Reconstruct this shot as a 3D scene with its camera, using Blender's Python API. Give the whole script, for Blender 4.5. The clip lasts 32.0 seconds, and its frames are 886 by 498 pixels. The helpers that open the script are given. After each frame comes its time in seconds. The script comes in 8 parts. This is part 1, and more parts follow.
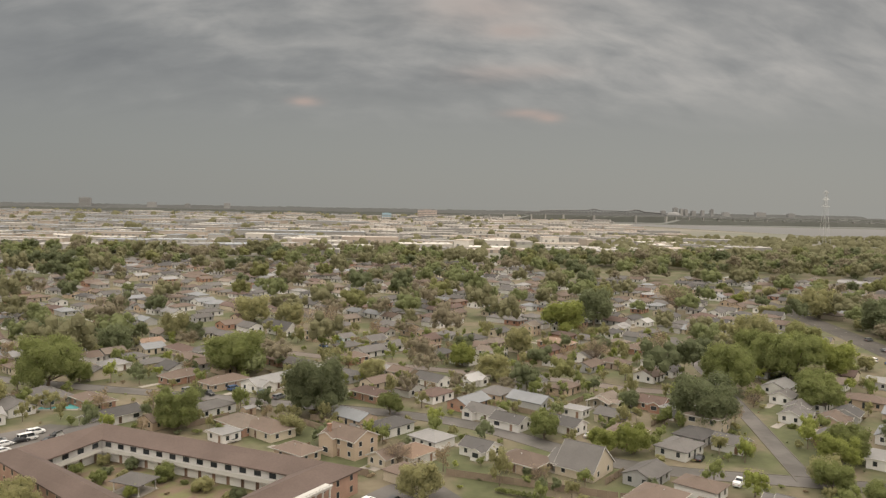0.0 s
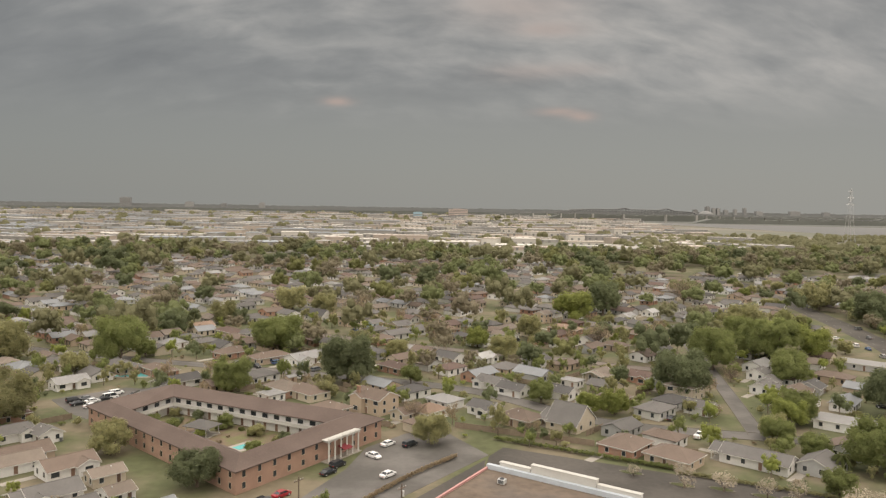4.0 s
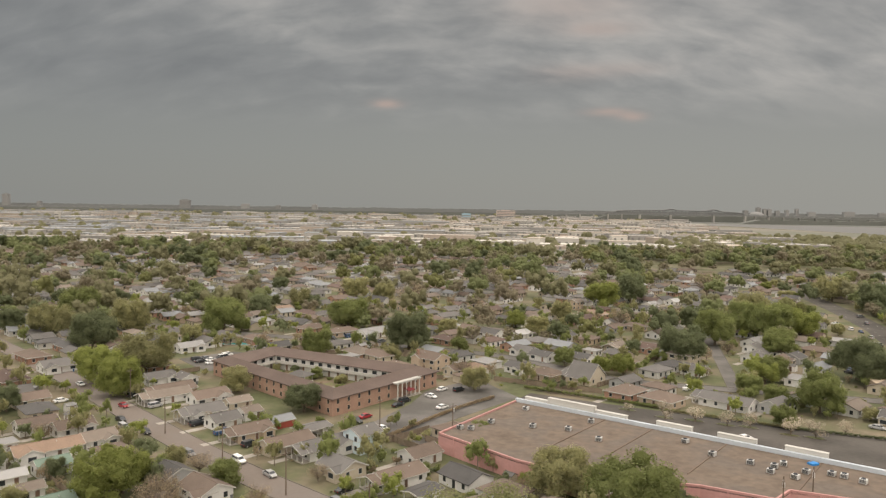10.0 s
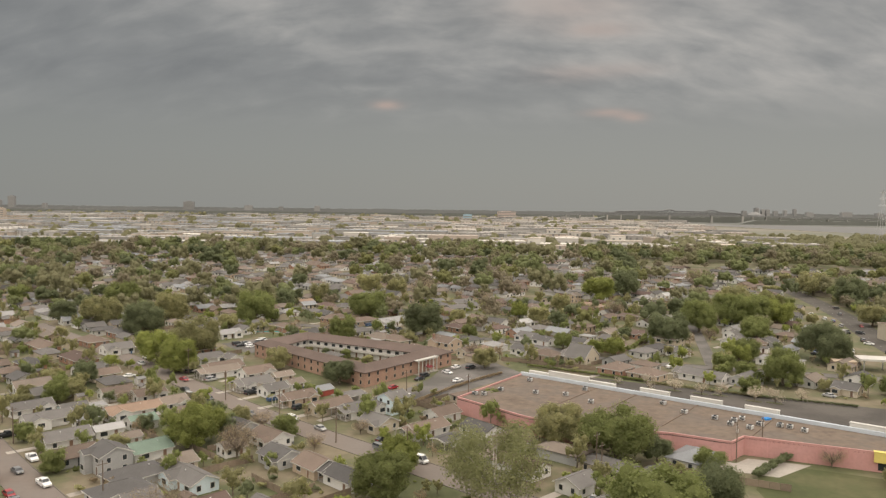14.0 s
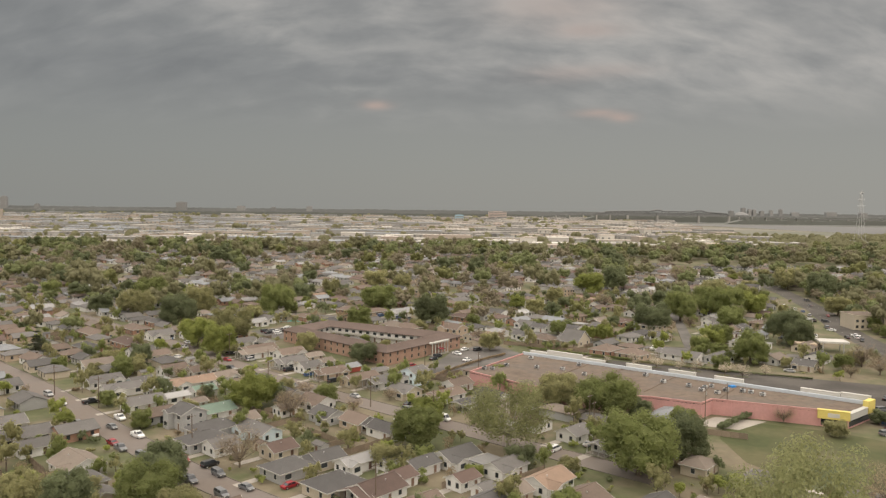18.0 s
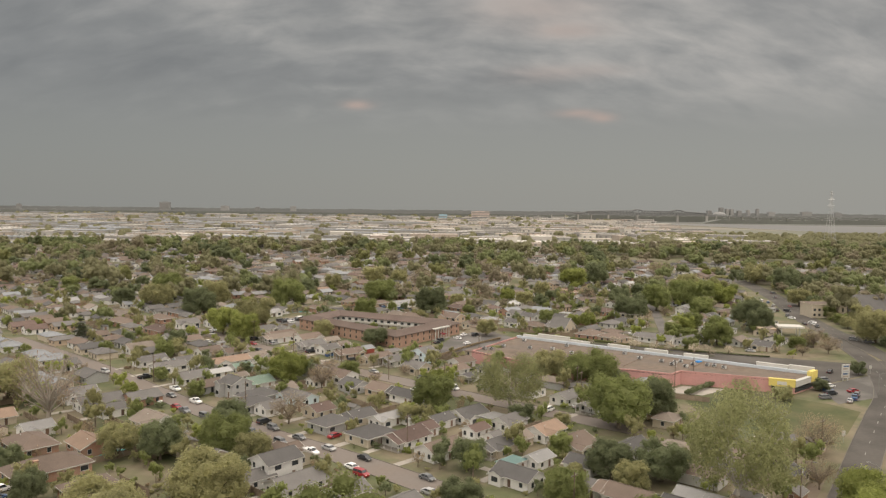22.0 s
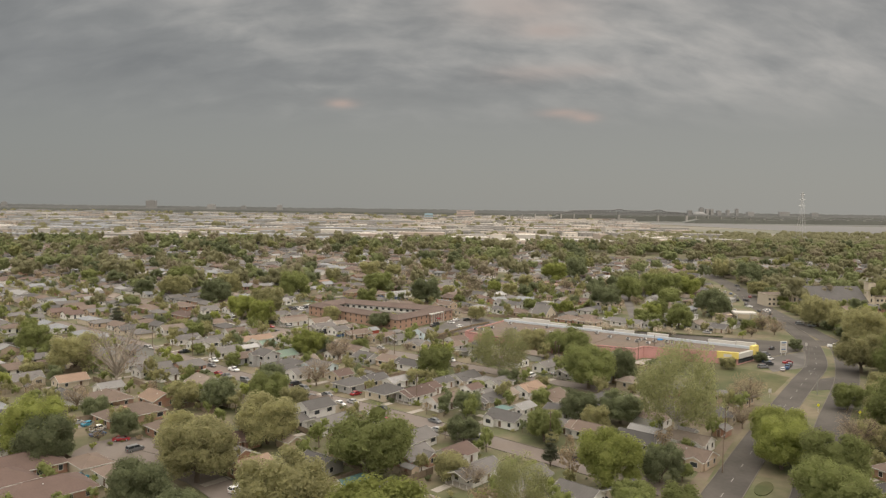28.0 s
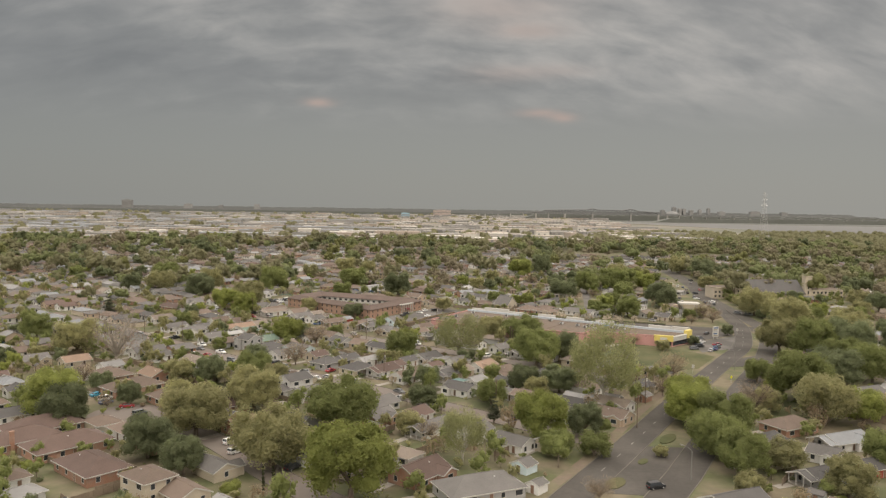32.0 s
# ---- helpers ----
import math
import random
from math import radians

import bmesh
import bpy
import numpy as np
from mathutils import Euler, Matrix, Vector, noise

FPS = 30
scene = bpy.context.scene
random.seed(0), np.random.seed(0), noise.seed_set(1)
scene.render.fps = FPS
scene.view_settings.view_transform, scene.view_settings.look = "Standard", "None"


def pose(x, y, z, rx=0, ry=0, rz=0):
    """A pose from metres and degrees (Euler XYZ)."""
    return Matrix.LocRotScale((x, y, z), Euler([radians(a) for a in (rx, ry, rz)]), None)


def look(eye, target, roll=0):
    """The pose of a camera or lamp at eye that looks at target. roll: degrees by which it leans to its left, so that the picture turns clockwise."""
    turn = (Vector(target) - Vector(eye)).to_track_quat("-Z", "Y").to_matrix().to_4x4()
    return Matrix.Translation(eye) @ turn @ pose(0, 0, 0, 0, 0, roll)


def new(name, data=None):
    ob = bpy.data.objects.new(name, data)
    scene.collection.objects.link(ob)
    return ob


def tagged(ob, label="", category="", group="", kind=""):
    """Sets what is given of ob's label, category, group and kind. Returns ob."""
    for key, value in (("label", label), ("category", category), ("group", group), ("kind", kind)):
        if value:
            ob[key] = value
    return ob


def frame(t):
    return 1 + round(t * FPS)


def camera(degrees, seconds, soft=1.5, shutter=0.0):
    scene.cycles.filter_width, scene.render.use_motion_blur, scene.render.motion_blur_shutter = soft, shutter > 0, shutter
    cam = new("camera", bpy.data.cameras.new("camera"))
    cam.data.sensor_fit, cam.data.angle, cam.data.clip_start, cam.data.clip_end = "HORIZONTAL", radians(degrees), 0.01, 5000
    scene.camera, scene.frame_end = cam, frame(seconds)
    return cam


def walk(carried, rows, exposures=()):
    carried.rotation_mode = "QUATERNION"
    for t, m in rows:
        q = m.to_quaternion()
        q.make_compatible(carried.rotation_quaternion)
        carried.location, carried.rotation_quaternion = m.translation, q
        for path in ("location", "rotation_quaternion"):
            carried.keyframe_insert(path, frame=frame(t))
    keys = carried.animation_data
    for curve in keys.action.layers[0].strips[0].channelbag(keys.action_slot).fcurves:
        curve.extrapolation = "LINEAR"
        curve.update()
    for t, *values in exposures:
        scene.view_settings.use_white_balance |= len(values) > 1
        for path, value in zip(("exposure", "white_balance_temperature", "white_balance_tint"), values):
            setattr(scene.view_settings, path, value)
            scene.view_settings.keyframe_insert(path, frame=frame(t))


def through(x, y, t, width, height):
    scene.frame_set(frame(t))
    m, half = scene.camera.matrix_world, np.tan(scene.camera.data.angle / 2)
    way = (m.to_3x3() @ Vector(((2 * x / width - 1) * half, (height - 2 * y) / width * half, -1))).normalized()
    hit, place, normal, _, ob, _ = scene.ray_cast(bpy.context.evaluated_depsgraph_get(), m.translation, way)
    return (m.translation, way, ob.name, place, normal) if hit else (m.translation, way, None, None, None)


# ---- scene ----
cam = camera(59.9, 32.0, soft=1.3)

# seconds, x, y, z, tilt, heading, lean
PATH = [
    (0, 2.91, 133.55, 67.41, 86.457, -5.981, 1.025),
    (1, 4.08, 123.52, 67.54, 86.427, -5.448, 0.967),
    (2, 4.92, 113.55, 67.55, 86.361, -4.776, 0.938),
    (3, 5.37, 103.88, 67.62, 86.358, -4.191, 0.950),
    (3.5, 5.49, 98.87, 67.57, 86.352, -3.889, 0.949),
    (5.5, 5.99, 77.66, 67.65, 86.407, -2.481, 0.937),
    (6, 6.10, 72.21, 67.77, 86.400, -2.017, 0.921),
    (7, 5.92, 61.35, 67.92, 86.427, -1.506, 0.903),
    (8, 5.90, 50.59, 67.83, 86.486, -0.717, 0.791),
    (9, 5.20, 40.41, 67.87, 86.423, -0.289, 0.809),
    (10, 4.25, 29.76, 67.91, 86.417, 0.024, 0.788),
    (11, 3.03, 19.12, 67.98, 86.421, 0.118, 0.764),
    (12, 2.05, 8.39, 68.14, 86.451, 0.176, 0.708),
    (13, 0.43, -1.22, 68.09, 86.480, 0.156, 0.731),
    (14, -1.30, -11.29, 68.29, 86.499, 0.052, 0.666),
    (14.5, -2.39, -16.05, 68.28, 86.513, 0.015, 0.711),
    (16.5, -6.70, -36.79, 68.53, 86.554, -0.290, 0.696),
    (17, -7.99, -42.02, 68.49, 86.562, -0.432, 0.672),
    (18, -10.56, -52.47, 68.72, 86.530, -0.717, 0.622),
    (19, -13.02, -62.75, 68.54, 86.590, -0.872, 0.637),
    (20, -15.90, -73.05, 68.67, 86.601, -1.244, 0.659),
    (21, -18.47, -83.36, 68.90, 86.568, -1.636, 0.620),
    (22, -21.31, -93.88, 69.13, 86.529, -2.093, 0.607),
    (23, -24.34, -105.40, 69.29, 86.515, -2.432, 0.591),
    (24, -27.05, -116.26, 69.24, 86.489, -2.559, 0.523),
    (25, -29.10, -125.80, 69.29, 86.443, -2.708, 0.589),
    (25.5, -29.70, -129.57, 69.31, 86.443, -2.883, 0.570),
    (27.5, -29.83, -140.13, 69.35, 86.500, -3.368, 0.742),
    (28, -29.54, -143.57, 69.36, 86.480, -3.281, 0.776),
    (29, -28.88, -151.72, 69.45, 86.448, -3.235, 0.797),
    (30, -28.11, -160.81, 69.46, 86.457, -3.452, 0.881),
    (31, -27.28, -170.75, 69.54, 86.445, -3.955, 0.929),
    (32, -26.26, -181.66, 69.50, 86.468, -4.928, 0.837),
]
walk(cam, [(t, pose(x, y, z, rx, 0, rz) @ pose(0, 0, 0, 0, 0, lean)) for t, x, y, z, rx, rz, lean in PATH], exposures=[(0, 0.0), (32, 0.0)])

# ---- world and sun ----
SUN_ELEVATION, SUN_FROM = radians(43), (-0.17, -0.985)
world = bpy.data.worlds.new("overcast_sky")
scene.world = world
world.use_nodes = True
wn, wl = world.node_tree.nodes, world.node_tree.links
wn.clear()


def wnode(kind, **values):
    n = wn.new(kind)
    for k, v in values.items():
        n.inputs[k].default_value = v
    return n


def wmath(op, a, b=None, c=None, clamp=False):
    n = wn.new("ShaderNodeMath")
    n.operation, n.use_clamp = op, clamp
    for i, v in enumerate((a, b, c)):
        if v is None:
            continue
        if isinstance(v, (int, float)):
            n.inputs[i].default_value = v
        else:
            wl.new(v, n.inputs[i])
    return n.outputs[0]


def wramp(fac, stops):
    n = wn.new("ShaderNodeValToRGB")
    while len(n.color_ramp.elements) < len(stops):
        n.color_ramp.elements.new(0.5)
    for e, (p, col) in zip(n.color_ramp.elements, stops):
        e.position, e.color = p, (*col, 1)
    wl.new(fac, n.inputs[0])
    return n.outputs[0]


def wmix(fac, a, b, blend="MIX"):
    n = wn.new("ShaderNodeMix")
    n.data_type, n.blend_type = "RGBA", blend
    for i, v in ((0, fac), (6, a), (7, b)):
        if isinstance(v, (int, float)):
            n.inputs[i].default_value = v
        elif isinstance(v, tuple):
            n.inputs[i].default_value = (*v, 1)
        else:
            wl.new(v, n.inputs[i])
    return n.outputs[2]


def sky_world():
    coord = wn.new("ShaderNodeTexCoord")
    sep = wn.new("ShaderNodeSeparateXYZ")
    wl.new(coord.outputs["Generated"], sep.inputs[0])
    x, y, z = sep.outputs
    up = wmath("MAXIMUM", z, 0.0)
    # the cloud deck: the way upwards meets a high flat layer
    far = wmath("ADD", up, 0.42)
    flat = wn.new("ShaderNodeCombineXYZ")
    wl.new(wmath("DIVIDE", x, far), flat.inputs[0])
    wl.new(wmath("MULTIPLY", wmath("DIVIDE", y, far), 1.7), flat.inputs[1])
    flat.inputs[2].default_value = 3.7
    big = wnode("ShaderNodeTexNoise", Scale=0.85, Detail=5.0, Roughness=0.5, Distortion=0.6)
    wl.new(flat.outputs[0], big.inputs["Vector"])
    fine = wnode("ShaderNodeTexNoise", Scale=4.2, Detail=7.0, Roughness=0.58, Distortion=0.45)
    wl.new(flat.outputs[0], fine.inputs["Vector"])
    # small puffs, less drawn out towards the horizon
    near = wmath("ADD", up, 0.75)
    round_ = wn.new("ShaderNodeCombineXYZ")
    wl.new(wmath("DIVIDE", x, near), round_.inputs[0])
    wl.new(wmath("MULTIPLY", wmath("DIVIDE", y, near), 2.6), round_.inputs[1])
    round_.inputs[2].default_value = 8.1
    puff = wnode("ShaderNodeTexNoise", Scale=10.5, Detail=6.0, Roughness=0.52, Distortion=0.25)
    wl.new(round_.outputs[0], puff.inputs["Vector"])
    cloud = wmath("ADD", wmath("MULTIPLY", big.outputs["Fac"], 0.3), wmath("ADD", wmath("MULTIPLY", fine.outputs["Fac"], 0.24), wmath("MULTIPLY", puff.outputs["Fac"], 0.46)))
    azimuth = wmath("ARCTAN2", x, y)

    def bank(az, el, wide, tall, much, ragged=1.6):
        """a soft-edged bank of the deck in one part of the sky, torn by the fine noise."""
        dx = wmath("DIVIDE", wmath("SUBTRACT", azimuth, radians(az)), radians(wide))
        dz = wmath("DIVIDE", wmath("SUBTRACT", z, math.sin(radians(el))), radians(tall))
        r = wmath("ADD", wmath("MULTIPLY", dx, dx), wmath("MULTIPLY", dz, dz))
        return wmath("MULTIPLY", wmath("EXPONENT", wmath("MULTIPLY", r, -1.0)), wmath("MULTIPLY", wmath("SUBTRACT", wmath("ADD", fine.outputs["Fac"], puff.outputs["Fac"]), 0.45), much * ragged))

    # thicker and thinner banks: azimuth, height, half width and half height in degrees, how much lighter
    for row in ((-22.0, 8.6, 9.0, 3.2, -0.10), (-11.0, 9.2, 6.0, 1.3, -0.06), (-4.8, 8.7, 2.2, 0.5, -0.07), (2.5, 7.6, 6.0, 0.75, -0.10), (-30.0, 13.0, 4.0, 3.0, -0.08),
                (-11.6, 11.6, 2.3, 0.8, 0.12), (-13.4, 13.6, 3.0, 1.2, 0.05), (-17.0, 8.9, 0.7, 0.5, 0.06), (-5.0, 8.1, 3.4, 0.35, 0.08), (-12.0, 6.8, 4.0, 0.3, 0.05),
                (8.0, 14.5, 7.0, 1.8, 0.07), (11.0, 12.4, 3.0, 0.6, 0.10), (8.0, 9.4, 2.2, 0.7, 0.07), (12.0, 9.6, 2.4, 0.5, 0.06), (18.0, 11.0, 7.0, 2.4, 0.05), (27.0, 8.8, 3.0, 0.6, 0.06)):
        cloud = wmath("ADD", cloud, bank(*row))
    deck = wramp(cloud, [(0.34, (0.218, 0.22, 0.219)), (0.45, (0.268, 0.268, 0.263)), (0.53, (0.328, 0.323, 0.312)), (0.66, (0.43, 0.413, 0.39))])
    low = wramp(up, [(0.0, (0.29, 0.288, 0.268)), (0.06, (0.285, 0.286, 0.27)), (0.12, (0.275, 0.276, 0.265)), (1.0, (0.3, 0.3, 0.295))])
    amount = wmath("MULTIPLY", wmath("SUBTRACT", up, 0.085), 14.0, clamp=True)
    colour = wmix(amount, low, deck)
    # the deck grows brighter towards the zenith, as under any overcast sky, and a little towards the open side
    # begins just above the view; raised to fill the land with light
    high = wmath("MULTIPLY", wmath("SUBTRACT", up, 0.285), 3.2, clamp=True)
    colour = wmix(high, colour, (2.52, 2.30, 2.08))
    # unseen sky on the sun's side, behind the flight's view, brightened as fill light
    behind = wmath("MULTIPLY", wmath("SUBTRACT", wmath("MULTIPLY", y, -1.0), 0.1), 1.3, clamp=True)
    colour = wmix(behind, colour, (1.83, 1.66, 1.49))
    colour = wmix(1.0, colour, wramp(wmath("ADD", wmath("MULTIPLY", x, 0.5), 0.5), [(0.25, (0.91, 0.925, 0.935)), (0.5, (1.04, 1.035, 1.025)), (0.75, (1.12, 1.105, 1.09))]), "MULTIPLY")
    # thin places where the sun reddens the deck
    glow = None
    for row in ((-4.3, 7.05, 1.0, 0.3, 0.75), (11.9, 6.5, 1.5, 0.3, 0.7), (13.6, 6.2, 0.9, 0.3, 0.7), (9.0, 14.0, 5.0, 1.4, 0.3), (11.2, 12.3, 2.6, 0.5, 0.4), (8.5, 9.3, 2.5, 0.6, 0.3), (12.5, 9.5, 3.0, 0.5, 0.25)):
        g = bank(*row, 2.2)
        glow = g if glow is None else wmath("ADD", glow, g)
    colour = wmix(wmath("MINIMUM", wmath("MAXIMUM", glow, 0.0), 0.9), colour, (0.45, 0.355, 0.31))
    sky = wn.new("ShaderNodeTexSky")
    sky.sky_type, sky.sun_disc = "NISHITA", False
    sky.sun_elevation, sky.sun_rotation = SUN_ELEVATION, math.atan2(SUN_FROM[0], SUN_FROM[1])
    dim = wmix(1.0, sky.outputs[0], (0.05, 0.05, 0.05), "MULTIPLY")
    both = wmix(0.94, dim, colour)
    bg = wnode("ShaderNodeBackground", Strength=1.0)
    wl.new(both, bg.inputs["Color"])
    out = wn.new("ShaderNodeOutputWorld")
    wl.new(bg.outputs[0], out.inputs[0])


sky_world()
sun = new("sun", bpy.data.lights.new("sun", "SUN"))
sun.data.energy, sun.data.angle, sun.data.color = 0.42, radians(14), (1.0, 0.9, 0.74)
sun.matrix_world = look((SUN_FROM[0] * 100, SUN_FROM[1] * 100, 100 * math.tan(SUN_ELEVATION)), (0, 0, 0))


# ---- materials ----
def mat(name, base, rough=0.85, vary=0.12, grain=1.5, patch=0.12, fine=0.25, island=0.0, bump=0.25, metal=0.0, second=None, courses=0.0, course_axis=2, spec=0.3, through=0.0, world=False):
    """base colour with two scales of variation, a tone of its own for each object and, if wanted, courses of shingles or boards."""
    m = bpy.data.materials.new(name)
    m.use_nodes = True
    n, l = m.node_tree.nodes, m.node_tree.links
    b = n["Principled BSDF"]
    b.inputs["Roughness"].default_value, b.inputs["Metallic"].default_value = rough, metal
    b.inputs["Specular IOR Level"].default_value = spec
    co = n.new("ShaderNodeTexCoord")

    def mth(op, a, c):
        q = n.new("ShaderNodeMath")
        q.operation = op
        for i, v in enumerate((a, c)):
            if isinstance(v, (int, float)):
                q.inputs[i].default_value = v
            else:
                l.new(v, q.inputs[i])
        return q.outputs[0]

    where = n.new("ShaderNodeNewGeometry").outputs["Position"] if world else co.outputs["Object"]

    def noise_at(scale, detail=4.0):
        q = n.new("ShaderNodeTexNoise")
        q.inputs["Scale"].default_value, q.inputs["Detail"].default_value = scale, detail
        l.new(where, q.inputs["Vector"])
        return q.outputs["Fac"]

    a, c = noise_at(patch, 5.0), noise_at(grain, 6.0)
    info = n.new("ShaderNodeObjectInfo")
    tone = mth("ADD", mth("MULTIPLY", mth("SUBTRACT", a, 0.5), fine * 2.2), mth("MULTIPLY", mth("SUBTRACT", c, 0.5), fine * 1.5))
    tone = mth("ADD", tone, mth("MULTIPLY", mth("SUBTRACT", info.outputs["Random"], 0.5), vary * 2))
    if island:
        geo = n.new("ShaderNodeNewGeometry")
        tone = mth("ADD", tone, mth("MULTIPLY", mth("SUBTRACT", geo.outputs["Random Per Island"], 0.5), island * 2))
    height = c
    if courses:
        sp = n.new("ShaderNodeSeparateXYZ")
        l.new(co.outputs["Object"], sp.inputs[0])
        saw = mth("FRACT", mth("MULTIPLY", sp.outputs[course_axis], 1 / courses), 0)
        height = mth("ADD", mth("MULTIPLY", c, 0.4), saw)
        tone = mth("SUBTRACT", tone, mth("MULTIPLY", mth("GREATER_THAN", saw, 0.86), 0.12))
    gain = mth("MAXIMUM", mth("ADD", tone, 1.0), 0.25)
    mixc = n.new("ShaderNodeMix")
    mixc.data_type = "RGBA"
    mixc.inputs[6].default_value = (*base, 1)
    mixc.inputs[7].default_value = (*(second or base), 1)
    l.new(mth("MINIMUM", mth("MAXIMUM", mth("MULTIPLY", mth("SUBTRACT", a, 0.42), 6.0), 0.0), 1.0), mixc.inputs[0])
    sc = n.new("ShaderNodeVectorMath")
    sc.operation = "SCALE"
    l.new(mixc.outputs[2], sc.inputs[0])
    l.new(gain, sc.inputs["Scale"])
    l.new(sc.outputs[0], b.inputs["Base Color"])
    if bump:
        bp = n.new("ShaderNodeBump")
        bp.inputs["Strength"].default_value, bp.inputs["Distance"].default_value = bump, 0.35 if world else 0.06
        l.new(height, bp.inputs["Height"])
        l.new(bp.outputs[0], b.inputs["Normal"])
    if through:
        tl, mx = n.new("ShaderNodeBsdfTranslucent"), n.new("ShaderNodeMixShader")
        mx.inputs[0].default_value = through
        l.new(sc.outputs[0], tl.inputs["Color"])
        l.new(b.outputs[0], mx.inputs[1])
        l.new(tl.outputs[0], mx.inputs[2])
        l.new(mx.outputs[0], n["Material Output"].inputs["Surface"])
    return m


ROOF = {k: mat("roof_" + k, c, 0.9, 0.16, 2.5, 0.25, 0.22, courses=0.16) for k, c in dict(
    gray=(0.128, 0.121, 0.114), dark=(0.086, 0.082, 0.079), brown=(0.142, 0.109, 0.088), redbrown=(0.108, 0.076, 0.064),
    tan=(0.178, 0.148, 0.122), orange=(0.225, 0.16, 0.118), green=(0.15, 0.2, 0.16)).items()}
ROOF["pale"] = mat("roof_pale_metal", (0.215, 0.21, 0.203), 0.5, 0.1, 1.0, 0.3, 0.15, courses=0.4, course_axis=0)
ROOF["white"] = mat("roof_white_metal", (0.33, 0.325, 0.315), 0.5, 0.05, 1.0, 0.3, 0.1, courses=0.4, course_axis=0)
ROOF["metal"] = mat("roof_gray_metal", (0.17, 0.178, 0.185), 0.45, 0.1, 1.0, 0.3, 0.15, courses=0.4, course_axis=0)
ROOF["teal"] = mat("roof_teal", (0.085, 0.15, 0.14), 0.5, 0.05, 1.0, 0.3, 0.15)
WALL = {k: mat("siding_" + k, c, 0.75, 0.1, 2.0, 0.4, 0.1, courses=0.2, bump=0.15) for k, c in dict(
    white=(0.6, 0.59, 0.565), cream=(0.45, 0.395, 0.31), tan=(0.4, 0.32, 0.24), gray=(0.34, 0.34, 0.33), paleblue=(0.55, 0.64, 0.68),
    pale=(0.45, 0.445, 0.415), red=(0.3, 0.07, 0.05), dark=(0.16, 0.15, 0.14)).items()}
WALL["brick"] = mat("brick_wall", (0.34, 0.19, 0.13), 0.9, 0.15, 6.0, 0.5, 0.25, courses=0.075, second=(0.3, 0.2, 0.15))
TRIM = mat("white_trim", (0.48, 0.465, 0.43), 0.6, 0.05, 2.0, 0.5, 0.08, bump=0.0)
GLASS = mat("window_glass", (0.03, 0.035, 0.04), 0.12, 0.3, 1.0, 0.5, 0.1, bump=0.0, spec=0.6)
DOOR = mat("door_paint", (0.16, 0.1, 0.07), 0.6, 0.5, 2.0, 0.5, 0.1, bump=0.0)
CONCRETE = mat("concrete", (0.3, 0.275, 0.24), 0.9, 0.1, 1.2, 0.15, 0.2)
KERB = mat("kerb_concrete", (0.135, 0.122, 0.103), 0.9, 0.05, 1.2, 0.15, 0.25)
STREET = mat("worn_street", (0.168, 0.14, 0.119), 0.92, 0.03, 0.9, 0.06, 0.16, second=(0.155, 0.134, 0.118))
ASPHALT = mat("asphalt", (0.064, 0.058, 0.051), 0.92, 0.05, 0.8, 0.05, 0.25, second=(0.083, 0.075, 0.066))
LOT_GRAY = mat("lot_asphalt", (0.092, 0.086, 0.078), 0.92, 0.05, 0.8, 0.07, 0.2, second=(0.128, 0.119, 0.11))
PAINT_LINE = mat("road_paint", (0.24, 0.23, 0.21), 0.7, 0.05, 2.0, 0.4, 0.2, bump=0.0)
GRASS = mat("grass_ground", (0.098, 0.106, 0.05), 0.95, 0.0, 0.35, 0.05, 0.42, second=(0.145, 0.122, 0.082), bump=0.6)
LAWN = mat("mown_grass", (0.061, 0.07, 0.027), 0.95, 0.05, 0.5, 0.05, 0.3, second=(0.088, 0.083, 0.04), bump=0.5)
BARK = mat("bark", (0.16, 0.13, 0.1), 0.95, 0.2, 6.0, 1.0, 0.3)
TWIG_BARK = mat("twig_bark", (0.27, 0.24, 0.2), 0.9, 0.1, 3.0, 1.0, 0.3)
PALE_BARK = mat("pale_bark", (0.4, 0.375, 0.33), 0.9, 0.1, 3.0, 1.0, 0.3)
LEAF = {k: mat("foliage_" + k, c, 0.85, 0.16, 2.6, 0.45, 0.3, island=0.1, bump=0.9, spec=0.1, through=0.64, world=True) for k, c in dict(
    D=(0.205, 0.228, 0.128), G=(0.250, 0.276, 0.112), Y=(0.298, 0.325, 0.108), O=(0.350, 0.338, 0.178), B=(0.360, 0.292, 0.200), W=(0.290, 0.298, 0.150),
    T=(0.316, 0.241, 0.192), C=(0.12, 0.128, 0.085), F=(0.551, 0.488, 0.389), P=(0.132, 0.148, 0.061), K=(0.065, 0.074, 0.037)).items()}
# same leaf kinds again, paler and grayer: distance haze put into the colour
HAZED_LEAF = {k: mat("hazed_foliage_" + k, c, 0.9, 0.1, 1.5, 0.1, 0.3, island=0.06, bump=0.4, spec=0.1, through=0.55, world=True) for k, c in dict(
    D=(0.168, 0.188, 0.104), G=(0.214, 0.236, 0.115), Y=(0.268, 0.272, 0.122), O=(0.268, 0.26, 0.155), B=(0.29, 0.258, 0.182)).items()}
PINK = mat("pink_paint", (0.5, 0.272, 0.25), 0.85, 0.02, 1.2, 0.15, 0.24, second=(0.43, 0.24, 0.222))
YELLOW = mat("yellow_paint", (0.62, 0.51, 0.15), 0.7, 0.05, 1.5, 0.3, 0.12)
FLAT_ROOF = mat("gravel_roof", (0.152, 0.118, 0.091), 0.95, 0.03, 0.5, 0.11, 0.5, second=(0.112, 0.092, 0.076))
BRICK_APT = mat("apartment_brick", (0.33, 0.215, 0.16), 0.9, 0.04, 5.0, 0.3, 0.22, courses=0.09)
